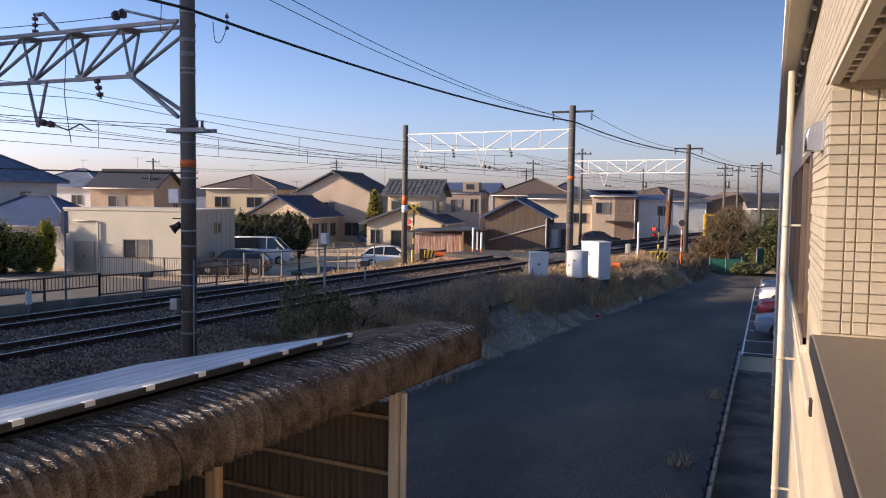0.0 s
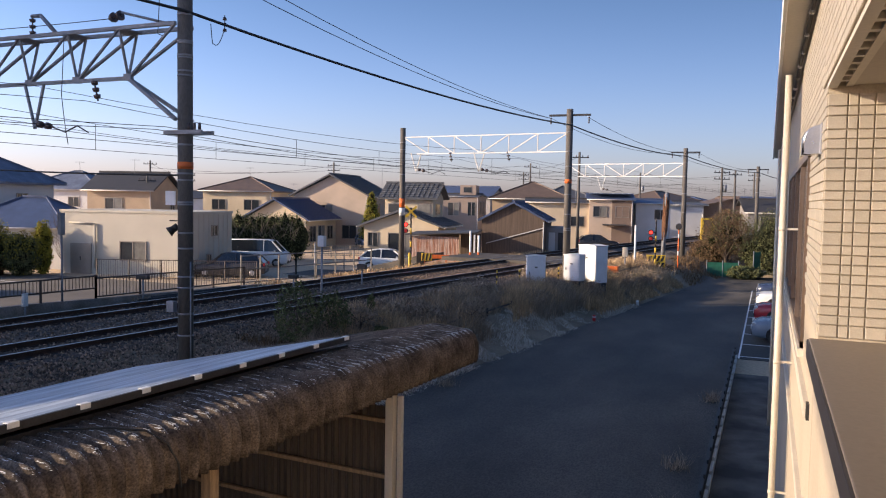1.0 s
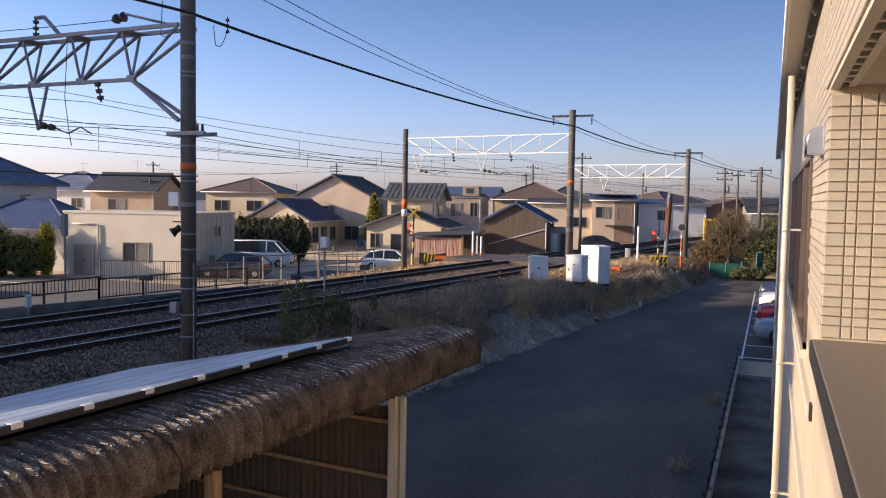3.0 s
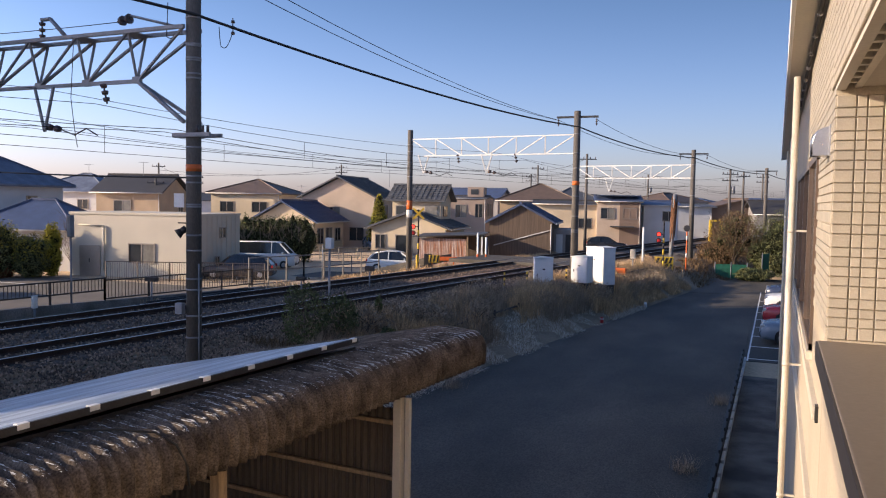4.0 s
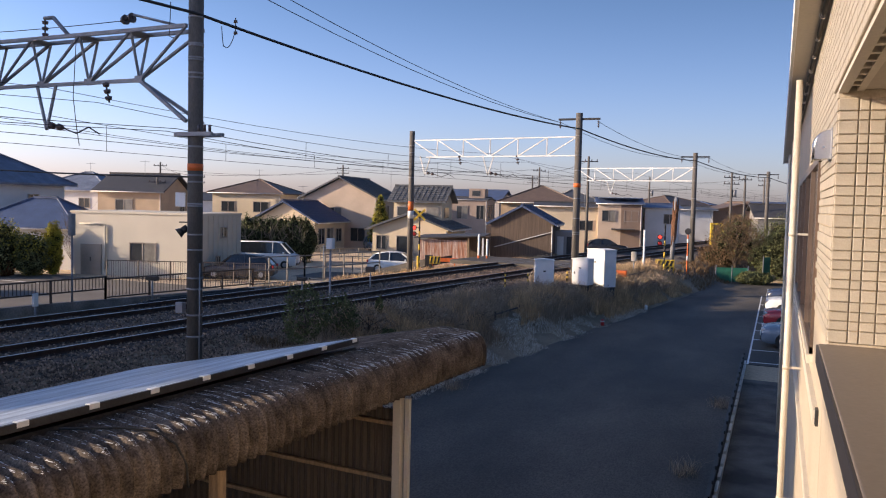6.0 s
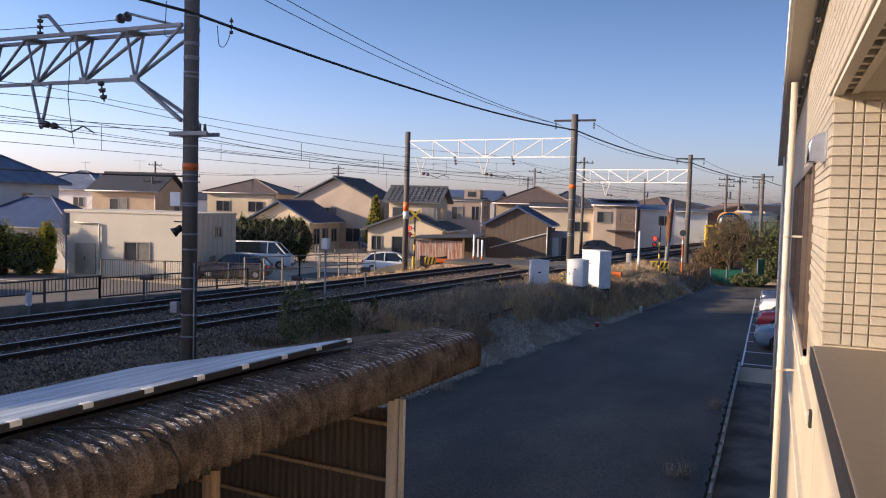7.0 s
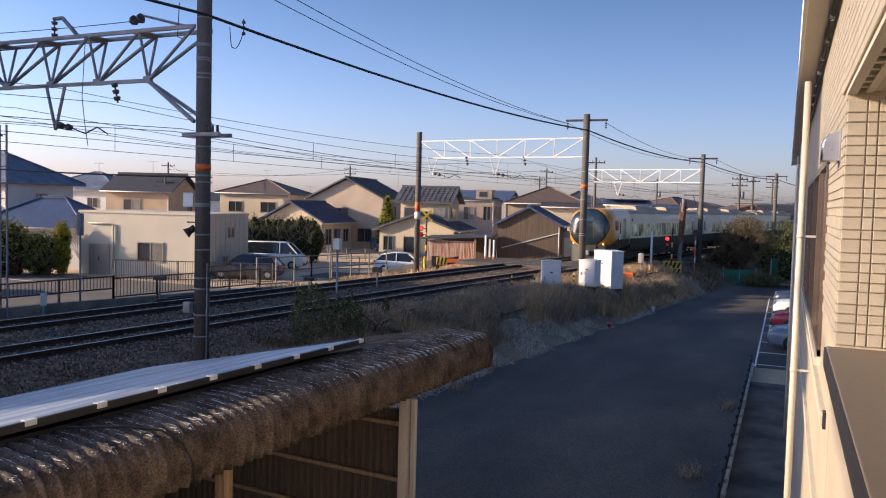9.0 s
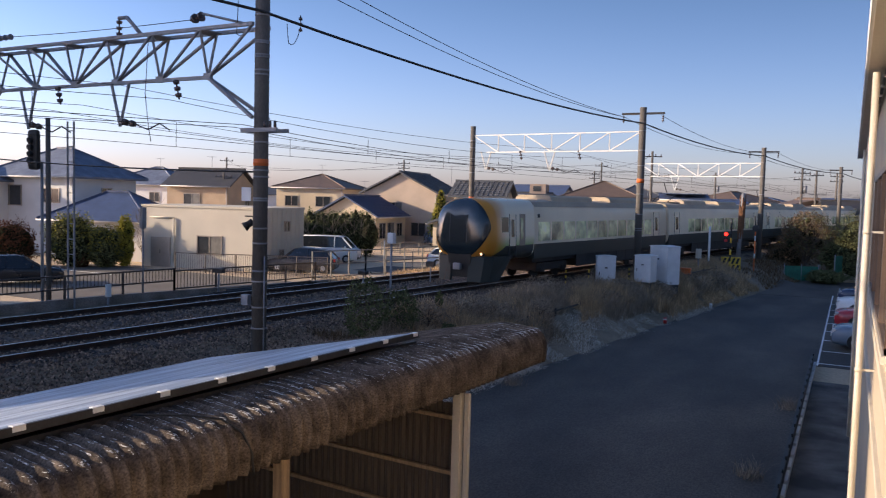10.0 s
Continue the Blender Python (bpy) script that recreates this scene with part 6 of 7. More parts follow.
# shrubs before the western houses
for x, y, w, h, mt, sd, lab in ((-45.5, 35.5, 1.7, 3.4, LEAF_D, 41, "bushy evergreen camellia shrub in the yard"), (-43.8, 36.6, 1.25, 2.6, LEAF_D, 42, "bushy evergreen camellia shrub in the yard"),
                                (-48.0, 33.0, 1.6, 2.9, LEAF_R, 43, "red-leaved garden shrub in the yard"), (-43.4, 38.0, 0.6, 3.3, LEAF_Y, 44, "slim yellow-leaved shrub in the yard"),
                                (-51.0, 31.0, 1.9, 2.8, LEAF_D, 45, "bushy evergreen camellia shrub in the yard"), (-54.0, 29.0, 1.9, 2.4, LEAF_D, 46, "low evergreen shrub in the yard"), (-44.9, 35.6, 0.85, 2.3, LEAF_R, 48, "red-leaved garden shrub in the yard")):
    b = thing("garden_shrub", lab, "shrub", pose(x, y, 0), group="garden shrubs")
    branches(b, h, w * 0.7, 9, 0.06, BARK, sd)
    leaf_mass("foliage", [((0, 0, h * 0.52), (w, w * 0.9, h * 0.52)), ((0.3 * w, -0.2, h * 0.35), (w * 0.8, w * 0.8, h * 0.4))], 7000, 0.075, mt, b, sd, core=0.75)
    if mt == LEAF_D:
        leaf_mass("bright_leaves", [((0, 0, h * 0.55), (w * 1.05, w * 0.95, h * 0.52))], 2600, 0.07, LEAF_Y, b, sd + 50)
b = thing("bare_shrub", "leafless brown shrub beside the shed", "shrub", pose(-43.3, 39.6, 0))
branches(b, 4.2, 1.6, 34, 0.05, BARK, 47, z0=0.1)


# ---- weeds on the slope and ballast edge ----
def blades(name, pts, hs, width, material, lean=0.35, seed=1, label="", category="weeds"):
    rng = np.random.default_rng(seed)
    verts, faces = [], []
    for (x, y, z), h in zip(pts, hs):
        a = rng.uniform(0, 6.28)
        ca, sa = math.cos(a), math.sin(a)
        l = h * lean * rng.uniform(0.2, 1.6)
        b = rng.uniform(0, 6.28)
        lx, ly = math.cos(b) * l, math.sin(b) * l
        w = width * rng.uniform(0.6, 1.4)
        k = len(verts)
        verts += [(x - ca * w, y - sa * w, z - 0.05), (x + ca * w, y + sa * w, z - 0.05), (x + ca * w * 0.7 + lx * 0.4, y + sa * w * 0.7 + ly * 0.4, z + h * 0.6),
                  (x - ca * w * 0.7 + lx * 0.4, y - sa * w * 0.7 + ly * 0.4, z + h * 0.6), (x + lx, y + ly, z + h)]
        faces += [(k, k + 1, k + 2, k + 3), (k + 3, k + 2, k + 4)]
    return tagged(raw(name, verts, faces, material), label, category, kind="stuff")


def slope_z(u):
    return float(np.interp(u, [q[0] for q in prof], [q[1] for q in prof]))


def scatter(n, y0, y1, u0, u1, clump, seed, hlo, hhi, power=1.0, thr=-0.1):
    rng = np.random.default_rng(seed)
    pts, hs = [], []
    while len(pts) < n:
        y = y0 + (y1 - y0) * rng.random() ** power
        u = rng.uniform(u0, u1)
        d = noise.noise((u * clump, y * clump, seed))
        if d < thr:
            continue
        p = on_line(y, u, slope_z(u))
        pts.append(tuple(p))
        hs.append(rng.uniform(hlo, hhi) * (0.6 + 0.9 * max(0, d + 0.2)))
    return pts, hs


pts, hs = scatter(30000, 20, 54, 2.1, 4.9, 0.6, 3, 0.2, 0.75)
blades("dry_weeds", pts, hs, 0.010, DRY, 0.45, 5, "tall dry tan weeds on the railway slope")
pts, hs = scatter(26000, 18, 52, 2.4, 5.3, 0.5, 9, 0.2, 0.75)
blades("grey_weeds", pts, hs, 0.010, GREYWEED, 0.5, 6, "grey-brown withered weeds on the railway slope")
pts, hs = scatter(24000, 12, 42, 4.2, 6.3, 0.75, 15, 0.04, 0.17, thr=-0.2)
blades("frosted_weeds", pts, hs, 0.008, FROSTGRASS, 1.3, 7, "low frost-whitened grass along the road edge")
pts, hs = scatter(5000, 43, 53, 2.0, 4.8, 0.5, 19, 0.25, 0.7)
blades("tall_dry_grass", pts, hs, 0.014, DRY, 0.4, 8, "tall orange dry grass near the crossing")
pts, hs = scatter(9000, 37, 52, 4.6, 5.9, 0.6, 31, 0.12, 0.5, thr=-0.4)
blades("verge_weeds", pts, hs, 0.011, DRY, 0.55, 14, "low dry weeds along the road verge")
pts, hs = scatter(2200, 36.5, 41.5, 4.5, 5.5, 0.6, 33, 0.5, 0.85, thr=-0.5)
blades("cabinet_weeds", pts, hs, 0.012, DRY, 0.45, 15, "tall dry weeds round the relay cabinets")
pts, hs = scatter(6000, 53.5, 78, 2.6, 6.2, 0.5, 35, 0.12, 0.4, thr=-0.3)
blades("brown_weeds", pts, hs, 0.016, LEAF_B, 0.6, 16, "low red-brown weeds on the far slope")
pts, hs = scatter(6000, 22, 60, -8.4, -6.4, 0.5, 23, 0.08, 0.32)
blades("dry_weeds", pts, hs, 0.012, DRY, 0.4, 9, "dry weeds along the far fence")
pts, hs = scatter(4000, 18, 34, 1.7, 3.0, 0.8, 27, 0.1, 0.3)
blades("dark_weeds", pts, hs, 0.010, LEAF_B, 0.6, 10, "low dark weeds at the ballast edge")
rng_s = random.Random(12)
for u, y, w, h, sd in ((3.1, 19.0, 0.6, 1.65, 62), (3.4, 20.2, 0.55, 1.3, 63), (4.6, 21.0, 0.4, 0.7, 64), (3.6, 40.0, 0.9, 0.8, 65), (3.9, 36.0, 0.8, 0.7, 66), (4.3, 33.0, 0.8, 0.6, 67), (4.7, 44.0, 0.8, 0.8, 68), (3.0, 31.0, 0.8, 0.6, 69), (4.6, 38.5, 0.8, 0.7, 70), (5.0, 47.0, 0.9, 0.9, 71)) + tuple((2.3 + 2.5 * rng_s.random(), 21.5 + 1.05 * i, 0.45 + 0.4 * rng_s.random(), 0.45 + 0.45 * rng_s.random(), 80 + i) for i in range(22)):
    p = on_line(y, u, slope_z(u))
    dk = sd < 65
    b = thing("bush", "dark green evergreen bush on the railway slope" if dk else "withered grey-brown bush on the railway slope", "bush", pose(p.x, p.y, p.z), group="bushes on the slope")
    branches(b, h, w, 18, 0.02, BARK, sd, z0=0.05)
    leaf_mass("foliage", [((0, 0, h * 0.5), (w, w, h * 0.55))], 2400 if dk else 1300, 0.045, LEAF_D if dk else GREYWEED, b, sd)
wd = thing("tall_weed", "single tall dark seed-headed weed beside the track", "weed", pose(*on_line(22.5, 3.0, 1.0)))
k = B()
tube(k, (0, 0, -0.2), (0.25, 0, 1.3), 0.02, 0.012, 6)
tube(k, (0.25, 0, 1.3), (0.42, 0, 2.0), 0.012, 0.006, 6)
part("stalk", k, BARK, wd)
leaf_mass("seed_head", [((0.18, 0, 0.95), (0.12, 0.12, 0.3))], 300, 0.05, LEAF_D, wd, 77)
for x, y in ((-6.9, 34.6), (-6.0, 41.0)):
    lt = thing("litter", "small red and white litter in the roadside grass", "litter", pose(x, y, 0.25), group="litter")
    part("can", tube(B(), (0, 0, -0.2), (0, 0, 0.06), 0.08, 0.06, 12), RED if y < 40 else WHITE, lt)
    part("white_band", tube(B(), (0, 0, -0.04), (0, 0, 0.0), 0.084, None, 12), WHITE, lt)
for x, y in ((-1.35, 13.5), (-1.5, 16.0), (-1.2, 22.0), (-8.2, 20.5)):
    pts = [(x + random.gauss(0, 0.12), y + random.gauss(0, 0.15), 0.02) for _ in range(160)]
    blades("dry_tuft", pts, [random.uniform(0.1, 0.38) for _ in pts], 0.004, GREYWEED, 0.9, int(y * 7), "small dry grass tuft growing from the asphalt", "grass tuft")


# ---- fences and walls beyond the tracks ----
bm = B()
ys = [4 + 1.0 * i for i in range(27)]
fx = lambda y: -22.67 + 0.148 * (y - 17.1)
wall_top = lambda y: 1.55 - 0.02 * max(0, y - 19)
loft(bm, [[(fx(y) - 0.10, y, -0.1), (fx(y) + 0.10, y, 1.1), (fx(y) + 0.10, y, wall_top(y)), (fx(y) - 0.10, y, wall_top(y))] for y in ys], smooth=False)
solo("low_wall", bm, mat("stained_concrete", (0.29, 0.25, 0.22), 0.9, 0, 0.25, 1.4, 24, 0.4, 0.01, col2=(0.16, 0.135, 0.11)), "dark stained concrete upstand wall beside the tracks", "wall", kind="structure")


def railing(label, pts, h, gap, material, post_gap=2.0, z=0.0, bars=True, rails=(0.12, 1.0), r=0.012, two=True):
    t = thing("fence", label, "fence", group="fences")
    for (a, b) in zip(pts, pts[1:]):
        a, b = Vector((*a, z)) if len(a) == 2 else Vector(a), Vector((*b, z)) if len(b) == 2 else Vector(b)
        L = (b - a).length
        n = max(1, round(L / post_gap))
        for i in range(n + 1):
            p = a.lerp(b, i / n)
            part("post", bar(B(), p - Vector((0, 0, 0.1)), p + Vector((0, 0, h)), 0.06, 0.06), material, t)
        for f in rails:
            part("rail", bar(B(), a + Vector((0, 0, h * f - 0.03)), b + Vector((0, 0, h * f - 0.03)), 0.05, 0.05), material, t)
        if bars:
            me = None
            m = int(L / gap)
            for i in range(1, m):
                p = a.lerp(b, i / m)
                if me is None:
                    k = B()
                    tube(k, (0, 0, h * rails[0]), (0, 0, h * rails[-1] - 0.03), r, None, 6)
                    ob = part("baluster", k, material, t)
                    me = ob.data
                else:
                    ob = new("baluster", me)
                    ob.parent = t
                ob.location = p
    return t


BROWNRAIL = mat("brown_rail", (0.085, 0.065, 0.055), 0.6, 0.2, 0.12, 3, 40, 0.05, 0.002)
GREYRAIL = mat("grey_rail", (0.20, 0.19, 0.18), 0.6, 0.3, 0.12, 3, 40, 0.05, 0.002)
railing("dark brown steel railing on the concrete wall", [(fx(5), 5.0), (fx(21.5), 21.5)], 0.78, 0.13, BROWNRAIL, 2.2, 1.55, rails=(0.45, 1.0))
railing("dark brown steel railing along the far side of the tracks", [(fx(21.5), 21.5, 1.50), (-21.9, 30.0, 1.30)], 0.75, 0.16, BROWNRAIL, 2.0, 1.3)
railing("grey steel mesh fence along the far side of the tracks", [(-22.0, 29.9, 1.2), (-21.4, 33.5, 1.15), (-19.9, 38.6, 1.2)], 1.35, 0.3, GREYRAIL, 1.35, 1.2, bars=False, rails=(0.1, 0.55, 1.0))
railing("dark slim railing before the cream shed", [(-38.0, 37.2), (-29.0, 41.0)], 1.25, 0.14, BROWNRAIL, 1.9, 0.0)
railing("low grey fence before the village lot", [(-30.2, 50.0), (-22.0, 55.5)], 1.2, 0.3, GREYRAIL, 1.8, 0.0, bars=False, rails=(0.3, 0.65, 1.0))
railing("pale low fence behind the dirt lot", [(-37, 60.5), (-29.5, 64.0)], 1.1, 0.2, GREYRAIL, 1.8, 0.0, rails=(0.2, 1.0))
railing("thin wire fence along the foot of the weedy slope", [tuple(on_line(24, 4.4, 0.4)), tuple(on_line(33, 4.2, 0.55)), tuple(on_line(43, 3.9, 0.75)), tuple(on_line(50, 3.9, 0.8))], 0.75, 0.3, BROWNRAIL, 2.4, 0, bars=False, rails=(0.9,))
lot = solo("lot_paving", box(B(), -46, -27, 24, 37.5, -0.05, 0.012), mat("pale_paving", (0.155, 0.135, 0.115), 0.9, 0, 0.12, 0.4, 20, 0.2, 0.01), "pale paved lot beyond the railing", "paving", kind="structure")
for yy in (27.5, 30.5, 33.5):
    solo("lot_line", box(B(), -44, -39.5, yy, yy + 0.12, 0.012, 0.018), WHITE, "white painted parking line on the lot", "road marking", "lot lines", "structure")

# railway signal and small gear
sg = thing("railway_signal", "black railway colour-light signal on a grey post", "signal", pose(-23.3, 17.3, 1.1))
part("post", tube(B(), (0, 0, -0.3), (0, 0, 6.3), 0.085, 0.075, 14), POLE, sg)
part("second_post", tube(B(), (-0.45, 0.1, -0.3), (-0.45, 0.1, 4.9), 0.05, None, 10), GALV, sg)
hd_ = part("signal_head", box(B(), -0.80, -0.30, -0.20, 0.0, 4.62, 5.92, 0.14), BLACK, sg, "black oblong signal head")
for i in range(4):
    part("lens_hood", tube(B(), (-0.54, -0.2, 4.92 + i * 0.22), (-0.54, -0.32, 4.90 + i * 0.22), 0.085, 0.09, 14), BLACK, hd_)
part("lit_lens", tube(B(), (-0.54, -0.205, 4.92), (-0.54, -0.215, 4.92), 0.05, None, 14), LAMP_RED, hd_, "dim red lens")
k = B()
for z in (0.5 * i for i in range(12)):
    bar(k, (0.55, 0.3, 0.4 + z), (0.85, 0.3, 0.4 + z), 0.03, 0.03)
for x in (0.55, 0.85):
    bar(k, (x, 0.3, -0.2), (x, 0.3, 6.2), 0.045, 0.045)
part("ladder", k, GALV, sg, "grey steel ladder mast")


def slim_post(x, y, z, h, label, head=None):
    t = thing("track_post", label, "post", pose(x, y, z), group="small posts along the track")
    part("post", tube(B(), (0, 0, -0.2), (0, 0, h), 0.035, None, 10), GALV, t)
    if head:
        w, hh, mt = head
        part("head_box", box(B(), -w / 2, w / 2, -0.09, 0.09, h, h + hh, 0.02), mt, t)


slim_post(-17.55, 27.3, 1.35, 0.62, "short trackside device on a post", (0.42, 0.14, BLACK))
slim_post(-16.0, 30.2, 1.35, 0.85, "short trackside device on a post", (0.40, 0.22, BROWNRAIL))
slim_post(-12.95, 21.75, 1.3, 2.38, "slim grey post with a white box", (0.22, 0.34, CABINET))
slim_post(-22.2, 20.2, 1.3, 2.5, "grey post with a cylinder lamp beside the railing", (0.16, 0.75, GALV))
slim_post(-20.9, 22.6, 1.35, 0.8, "brown trackside box on a post", (0.5, 0.16, BROWNRAIL))
slim_post(-22.05, 18.6, 1.3, 0.25, "white marker post at the wall", (0.10, 0.42, WHITE))
slim_post(-7.8, 47.8, 1.05, 1.0, "cream sign plate on a slim post", (0.30, 0.55, PIPE))
slim_post(-21.0, 34.6, 1.2, 1.75, "pale slim post beside the fence", None)

cb = thing("cable_bundle", "heap of black track cables beside the far rail", "cables")
rc = random.Random(9)
for i in range(7):
    y0 = rc.uniform(20.0, 22.0)
    u = -5.6 + 0.14 * i
    wire("track_cable", [on_line(y0 + j * 1.1, u + rc.uniform(-0.12, 0.12), 1.47 + 0.07 * (i % 3)) for j in range(5)], 0.055, cb, 0.0, 3)

# rusty sheet wall and open lean-to beside the crossing
rs = thing("lean_to", "rusty corrugated lean-to shed beside the crossing", "shed", pose(-22.75, 55.0, 0, 0, 0, 14))
rows = []
for i in range(61):
    x = -1.9 + i * 0.06
    rows.append([(x, -1.5 + (0.008 if i % 2 else -0.008), 0.0), (x, -1.5 + (0.008 if i % 2 else -0.008), 2.55)])
bm = B()
loft(bm, rows, closed=False, caps=False, smooth=False)
q = part("rusty_wall", bm, RUSTSHEET, rs, "rust-streaked corrugated wall")
mo = q.modifiers.new("thickness", "SOLIDIFY")
mo.thickness = 0.01
bm = B()
loft(bm, [[(-2.2, -1.8, 2.62), (3.0, -1.8, 2.85), (3.0, -1.8, 2.93), (-2.2, -1.8, 2.70)], [(-2.2, 3.2, 2.66), (3.0, 3.2, 2.88), (3.0, 3.2, 2.96), (-2.2, 3.2, 2.74)]], smooth=False)
part("roof", bm, ROOF_DARK, rs)
for x in (1.75, 2.8):
    part("post", box(B(), x, x + 0.12, -1.7, -1.58, 0, 2.75), WHITE if x > 2 else RUSTWOOD, rs)
part("back_wall", box(B(), -2, 2.9, 3.0, 3.1, 0, 2.64), BARNWALL, rs)
og = thing("rail_guard", "low orange steel guard beside the track", "guard", pose(-20.2, 46.5, 1.38, 0, 0, 20))
part("beam", box(B(), -0.2, 1.6, -0.06, 0.06, 0.1, 0.35, 0.03), ORANGE, og)
for x in (0.0, 1.4):
    part("leg", box(B(), x - 0.04, x + 0.04, -0.04, 0.04, -0.2, 0.12), ORANGE, og)
# green net fence and yellow gate frames beyond
gn = thing("net_fence", "green garden net on posts at the end of the road", "fence", pose(-4.0, 60.0, 0, 0, 0, 15))
GREENNET = mat("green_net", (0.02, 0.16, 0.10), 0.7, 0, 0.2, 3, 60, 0.2, 0.004)
for x in (0, 1.1, 2.2):
    part("post", tube(B(), (x, 0, -0.1), (x, 0, 1.25), 0.03, None, 8), GALV, gn)
part("net", box(B(), 0, 2.2, -0.01, 0.01, 0.1, 1.1), GREENNET, gn)
gn = thing("net_fence", "tall green net panel beside the trees", "fence", pose(-0.9, 60.5, 0, 0, 0, 70))
part("net", box(B(), 0, 1.3, -0.01, 0.01, 0.1, 1.9), GREENNET, gn)
part("post", tube(B(), (0, 0, -0.1), (0, 0, 2.0), 0.03, None, 8), GALV, gn)
yg = thing("height_gate", "yellow steel height gate on the far lane", "gate", pose(-6.6, 88, 0.3, 0, 0, 20))
for x in (0, 1.1):
    part("post", box(B(), x, x + 0.28, -0.14, 0.14, 0, 3.3, 0.02), YELLOW, yg)
part("beam", box(B(), 0, 1.38, -0.1, 0.1, 3.3, 3.5, 0.02), YELLOW, yg)


# ---- distance ----
def utility_pole(x, y, h, rot=20, kind=0):
    t = thing("utility_pole", "distant grey utility pole with crossarms", "utility pole", pose(x, y, 0, 0, 0, rot), group="utility poles")
    part("shaft", tube(B(), (0, 0, -0.2), (0, 0, h), 0.17, 0.11, 10), POLE, t)
    for i, z in enumerate((h - 0.5, h - 1.2)[:1 + kind % 2]):
        a = part("crossarm", bar(B(), (-0.9, 0, z), (0.9, 0, z), 0.09, 0.09), DARKSTEEL, t)
        for s in (-0.8, -0.3, 0.3, 0.8):
            part("insulator", tube(B(), (s, 0, z), (s, 0, z + 0.22), 0.05, 0.04, 6), PORC, a)
    if kind > 1:
        part("transformer", tube(B(), (0.35, 0, h - 2.6), (0.35, 0, h - 1.8), 0.22, None, 12), GALV, t)


for i, (x, y, h) in enumerate(((-17.0, 76.0, 10.0), (-66.0, 79.0, 8.2), (-80.0, 88.0, 10), (-60.0, 104.0, 10.5), (-31.0, 108.0, 10.5), (-37.0, 125.0, 10), (-17.0, 115.0, 9.5), (-4.9, 92.0, 9.2), (-4.0, 104.0, 9.4), (-2.2, 125, 10), (-60.4, 66.0, 7.2))):
    utility_pole(x, y, h, 20 + 8 * (i % 3), i % 4)
lines = thing("street_wires", "thin wires strung between the village poles", "cable")
for a, b in (((-66, 79, 8), (-60, 104, 10)), ((-60, 104, 10), (-31, 108, 10.2)), ((-80, 88, 9.7), (-66, 79, 8)), ((-31, 108, 10), (-17, 115, 9)), ((-17, 76, 9.6), (-31, 108, 10)), ((-4.9, 92, 9), (-4, 104, 9.1)), ((-17, 115, 9.2), (-4, 104, 9)), ((-80, 88, 9), (-60, 104, 9.3))):
    wire("street_wire", [a, b], 0.02, lines, 0.5, 8)

rg = random.Random(77)
FARW = [W_CREAM, W_WHITE, W_TAN, W_GREY, W_PINK]
FARR = [ROOF_GREY, ROOF_BLUE, ROOF_BROWN, ROOF_DARK]
spots = []
for i in range(70):
    ang = radians(rg.uniform(-58, 6))
    d = rg.uniform(118, 330)
    x, y = math.sin(ang) * d, math.cos(ang) * d
    if abs(x - line_x(y)) < 14 or any(math.hypot(x - a, y - b) < 13 for a, b in spots):
        continue
    spots.append((x, y))
    house("distant two-storey village house", x, y, 0, rg.uniform(0, 90), rg.uniform(8, 12), rg.uniform(7, 9), rg.uniform(4.6, 6.0), rg.uniform(1.2, 2.2), rg.choice(("gable", "hip")), rg.choice(FARW), rg.choice(FARR), "x",
          wins=[("f", -1.5, 3.4, 1.6, 1.1, WINGLASS), ("f", 2, 3.4, 1.4, 1.1, CURTAIN), ("r", 0, 3.4, 1.4, 1.0, WINGLASS)] if d < 170 else (), courses=False, gutter=False)
house("brown house beyond the tracks at the bend", -5.5, 112, 0, 20, 9, 7, 4.9, 1.2, "gable", W_BROWN, ROOF_BROWN, "y", courses=False, wins=[("f", 0, 2.6, 1.6, 1.1, WINGLASS)])
house("pale green workshop beyond the tracks", -11.2, 108, 0, 20, 5, 7, 5.2, 0.3, "gable", W_WHITE, ROOF_GREY, "x", courses=False)
house("house with dark roof behind the trees", 0.8, 108, 0, 12, 8, 7, 4.4, 1.6, "gable", W_GREY, ROOF_DARK, "x", courses=False, wins=[("f", -1.6, 2.6, 1.8, 1.2, CURTAIN), ("f", 1.8, 2.6, 1.4, 1.2, CURTAIN)])


# aerials and masts on the roofs
def aerial(x, y, z, h):
    t = thing("tv_aerial", "thin television aerial on a roof mast", "aerial", pose(x, y, z, 0, 0, 30), group="television aerials")
    part("mast", tube(B(), (0, 0, -0.8), (0, 0, h), 0.022, None, 6), GALV, t)
    k = B()
    bar(k, (-0.5, 0, h - 0.1), (0.5, 0, h - 0.1), 0.025, 0.025)
    for i in range(6):
        bar(k, (-0.45 + i * 0.18, -0.3, h - 0.1), (-0.45 + i * 0.18, 0.3, h - 0.1), 0.018, 0.018)
    part("yagi_array", k, GALV, t)


for x, y, z, h in ((-62.2, 86.4, 7.4, 1.6), (-75, 71, 7.6, 1.4), (-41, 82, 7.6, 1.2), (-29, 101, 7.4, 1.6), (-15.5, 92, 5.7, 1.8), (-63.0, 67, 7.4, 1.6), (-20, 88, 5.4, 1.6), (-46, 71.5, 4.9, 1.8)):
    aerial(x, y, z, h)

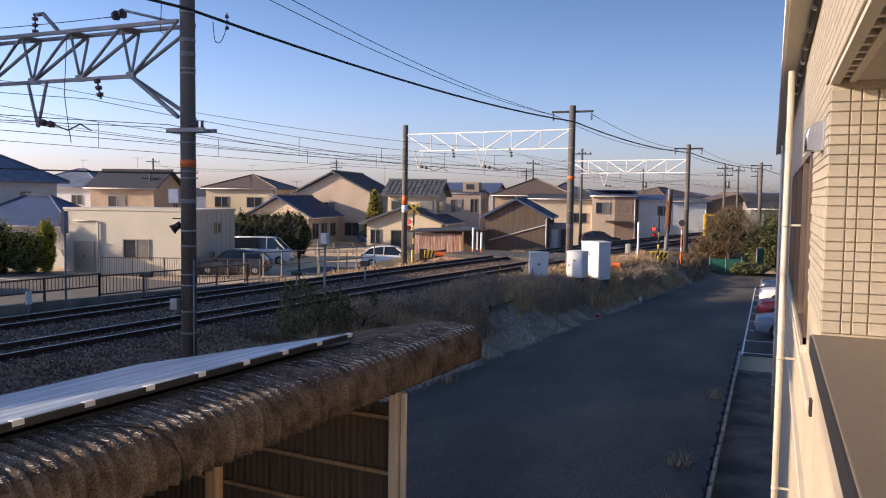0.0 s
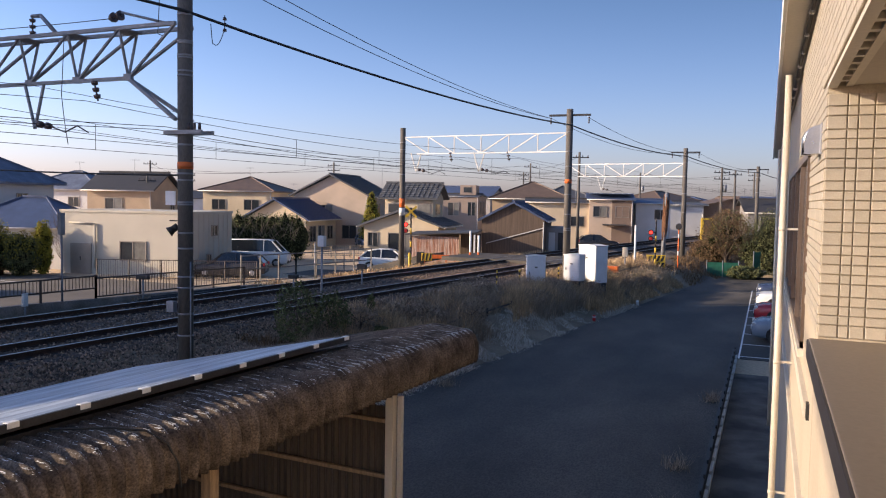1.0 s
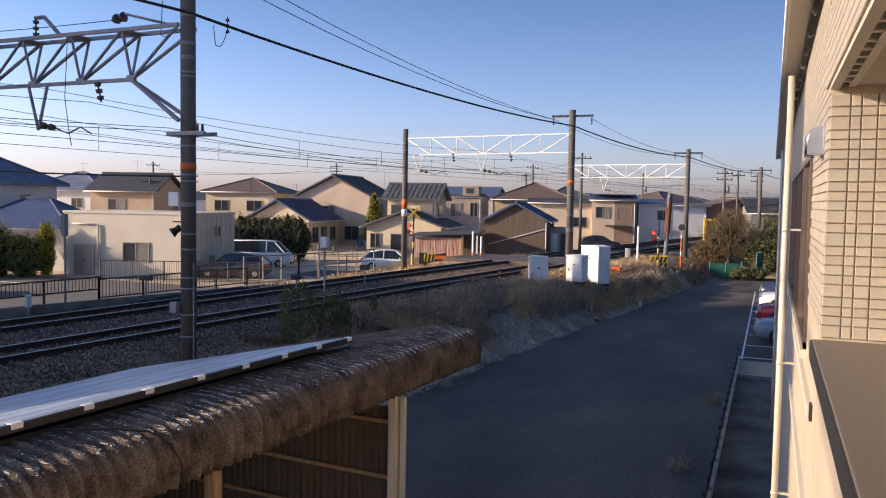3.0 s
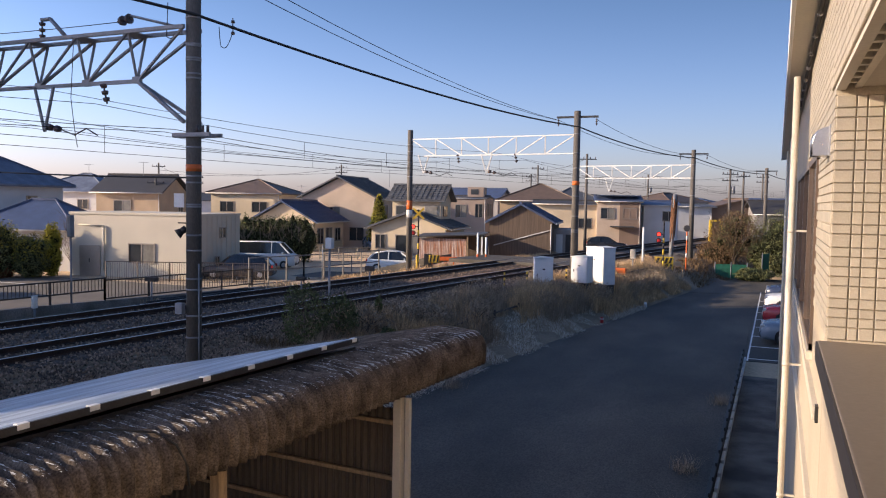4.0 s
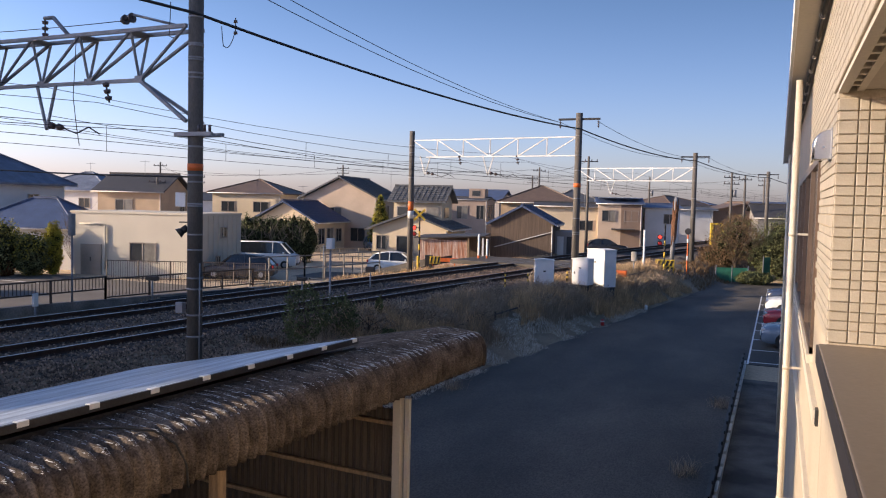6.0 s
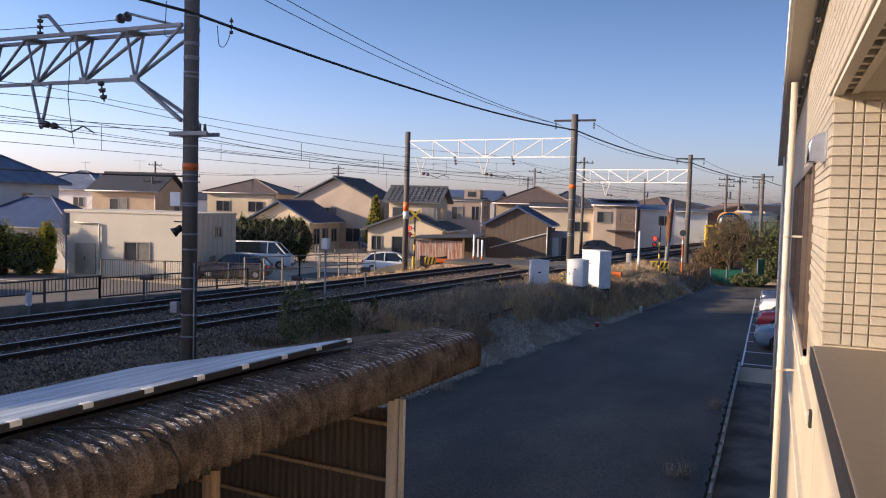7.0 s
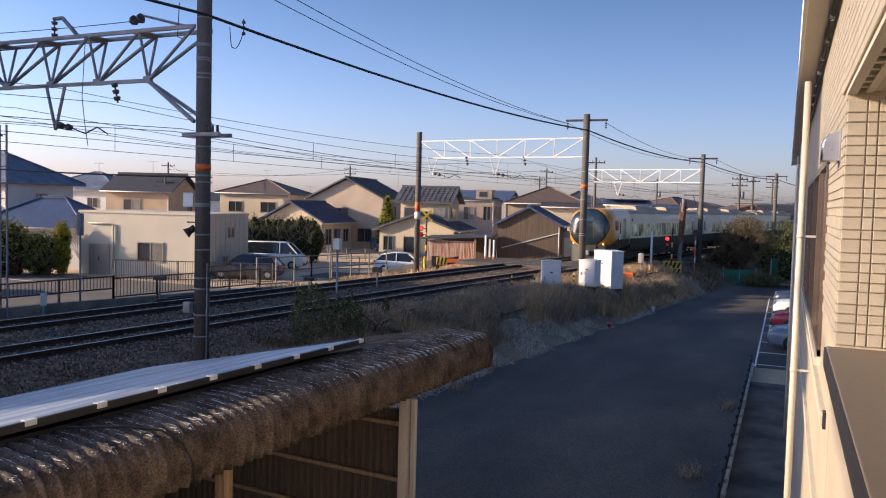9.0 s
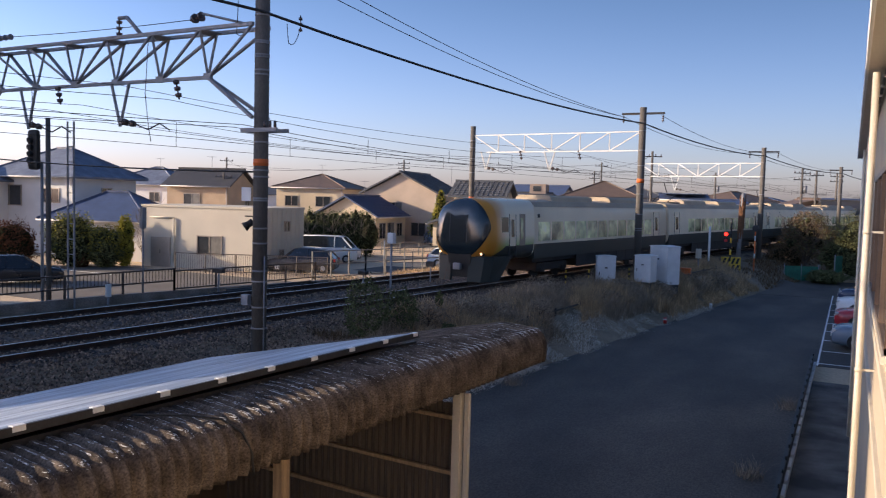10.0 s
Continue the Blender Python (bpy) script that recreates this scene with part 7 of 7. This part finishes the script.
# ---- rail sleepers and wall tiles, piece by piece ----
bm = B()
loft(bm, [[(-1.0, y, 1.42), (1.0, y, 1.42), (1.0, y * 0.8, 1.56), (-1.0, y * 0.8, 1.56)] for y in (-0.12, 0.12)], smooth=False)
sl_me = mesh_of("sleeper", bm, SLEEPER)
for c, t in zip((0.0, FAR), tracks):
    for i in range(140):
        y = 2 + i * 0.6
        p = on_line(y, c, 0)
        ob = new("sleeper", sl_me)
        ob.parent = t
        ob.matrix_basis = pose(p.x, p.y, 0, 0, 0, -math.degrees(math.atan(line_m(y))))

rt = random.Random(5)
wr = bpy.data.objects["wall_return"]
tile_data = {}


def tile_mesh(w, h):
    key = (round(w, 3), round(h, 3))
    if key not in tile_data:
        k = B()
        w2, h2, b = w / 2, h / 2, 0.003
        loft(k, [[(-w2, 0, -h2), (w2, 0, -h2), (w2, 0, h2), (-w2, 0, h2)], [(-w2, -0.009, -h2), (w2, -0.009, -h2), (w2, -0.009, h2), (-w2, -0.009, h2)],
                 [(-w2 + b, -0.012, -h2 + b), (w2 - b, -0.012, -h2 + b), (w2 - b, -0.012, h2 - b), (-w2 + b, -0.012, h2 - b)]], smooth=False)
        tile_data[key] = mesh_of("tile", k, TILE)
    return tile_data[key]


z = 4.505
heights = [0.062, 0.044, 0.044, 0.046, 0.062, 0.044, 0.046, 0.046, 0.044, 0.066, 0.044]
i = 0
while z < 5.80:
    h = heights[i % len(heights)]
    x = WX + 0.006
    for j, w in enumerate([0.092, 0.046, 0.070, 0.098, 0.075, 0.098, 0.060, 0.098]):
        ob = new("tile", tile_mesh(w, h))
        ob.parent = wr
        ob.location = (x + w / 2, 4.72 - 0.0005 * rt.random(), z + h / 2)
        ob.rotation_euler = (rt.uniform(-0.006, 0.006), 0, rt.uniform(-0.006, 0.006))
        x += w + 0.006
    z += h + 0.006
    i += 1
# tiles of the facade seen along the wall
z = 4.505
i = 0
while z < 6.56:
    h = heights[i % len(heights)]
    y = 4.99 if z < 5.82 else 1.2
    if z < 5.82:
        y = 4.725
    while y < 8.6:
        w = rt.choice((0.16, 0.20, 0.24, 0.28))
        inside_win = y + w > 6.44 and 4.08 < z + h and z < 5.63
        if not inside_win and not (z < 4.5):
            ob = new("tile", tile_mesh(w, h))
            ob.parent = facade
            ob.matrix_basis = Matrix.Translation((WX + 0.0115 if y > 4.7 else WX, y + w / 2, z + h / 2)) @ Matrix.Rotation(radians(-90), 4, "Z")
        y += w + 0.006
    z += h + 0.006
    i += 1


# ---- what moves ----
def motions():
    times = [0.5 * i for i in range(21)]
    for i, c in enumerate([lead] + coaches):
        walk(c, [(t, rail_pose(front_y(t) + i * CAR_L)) for t in times])


motions()
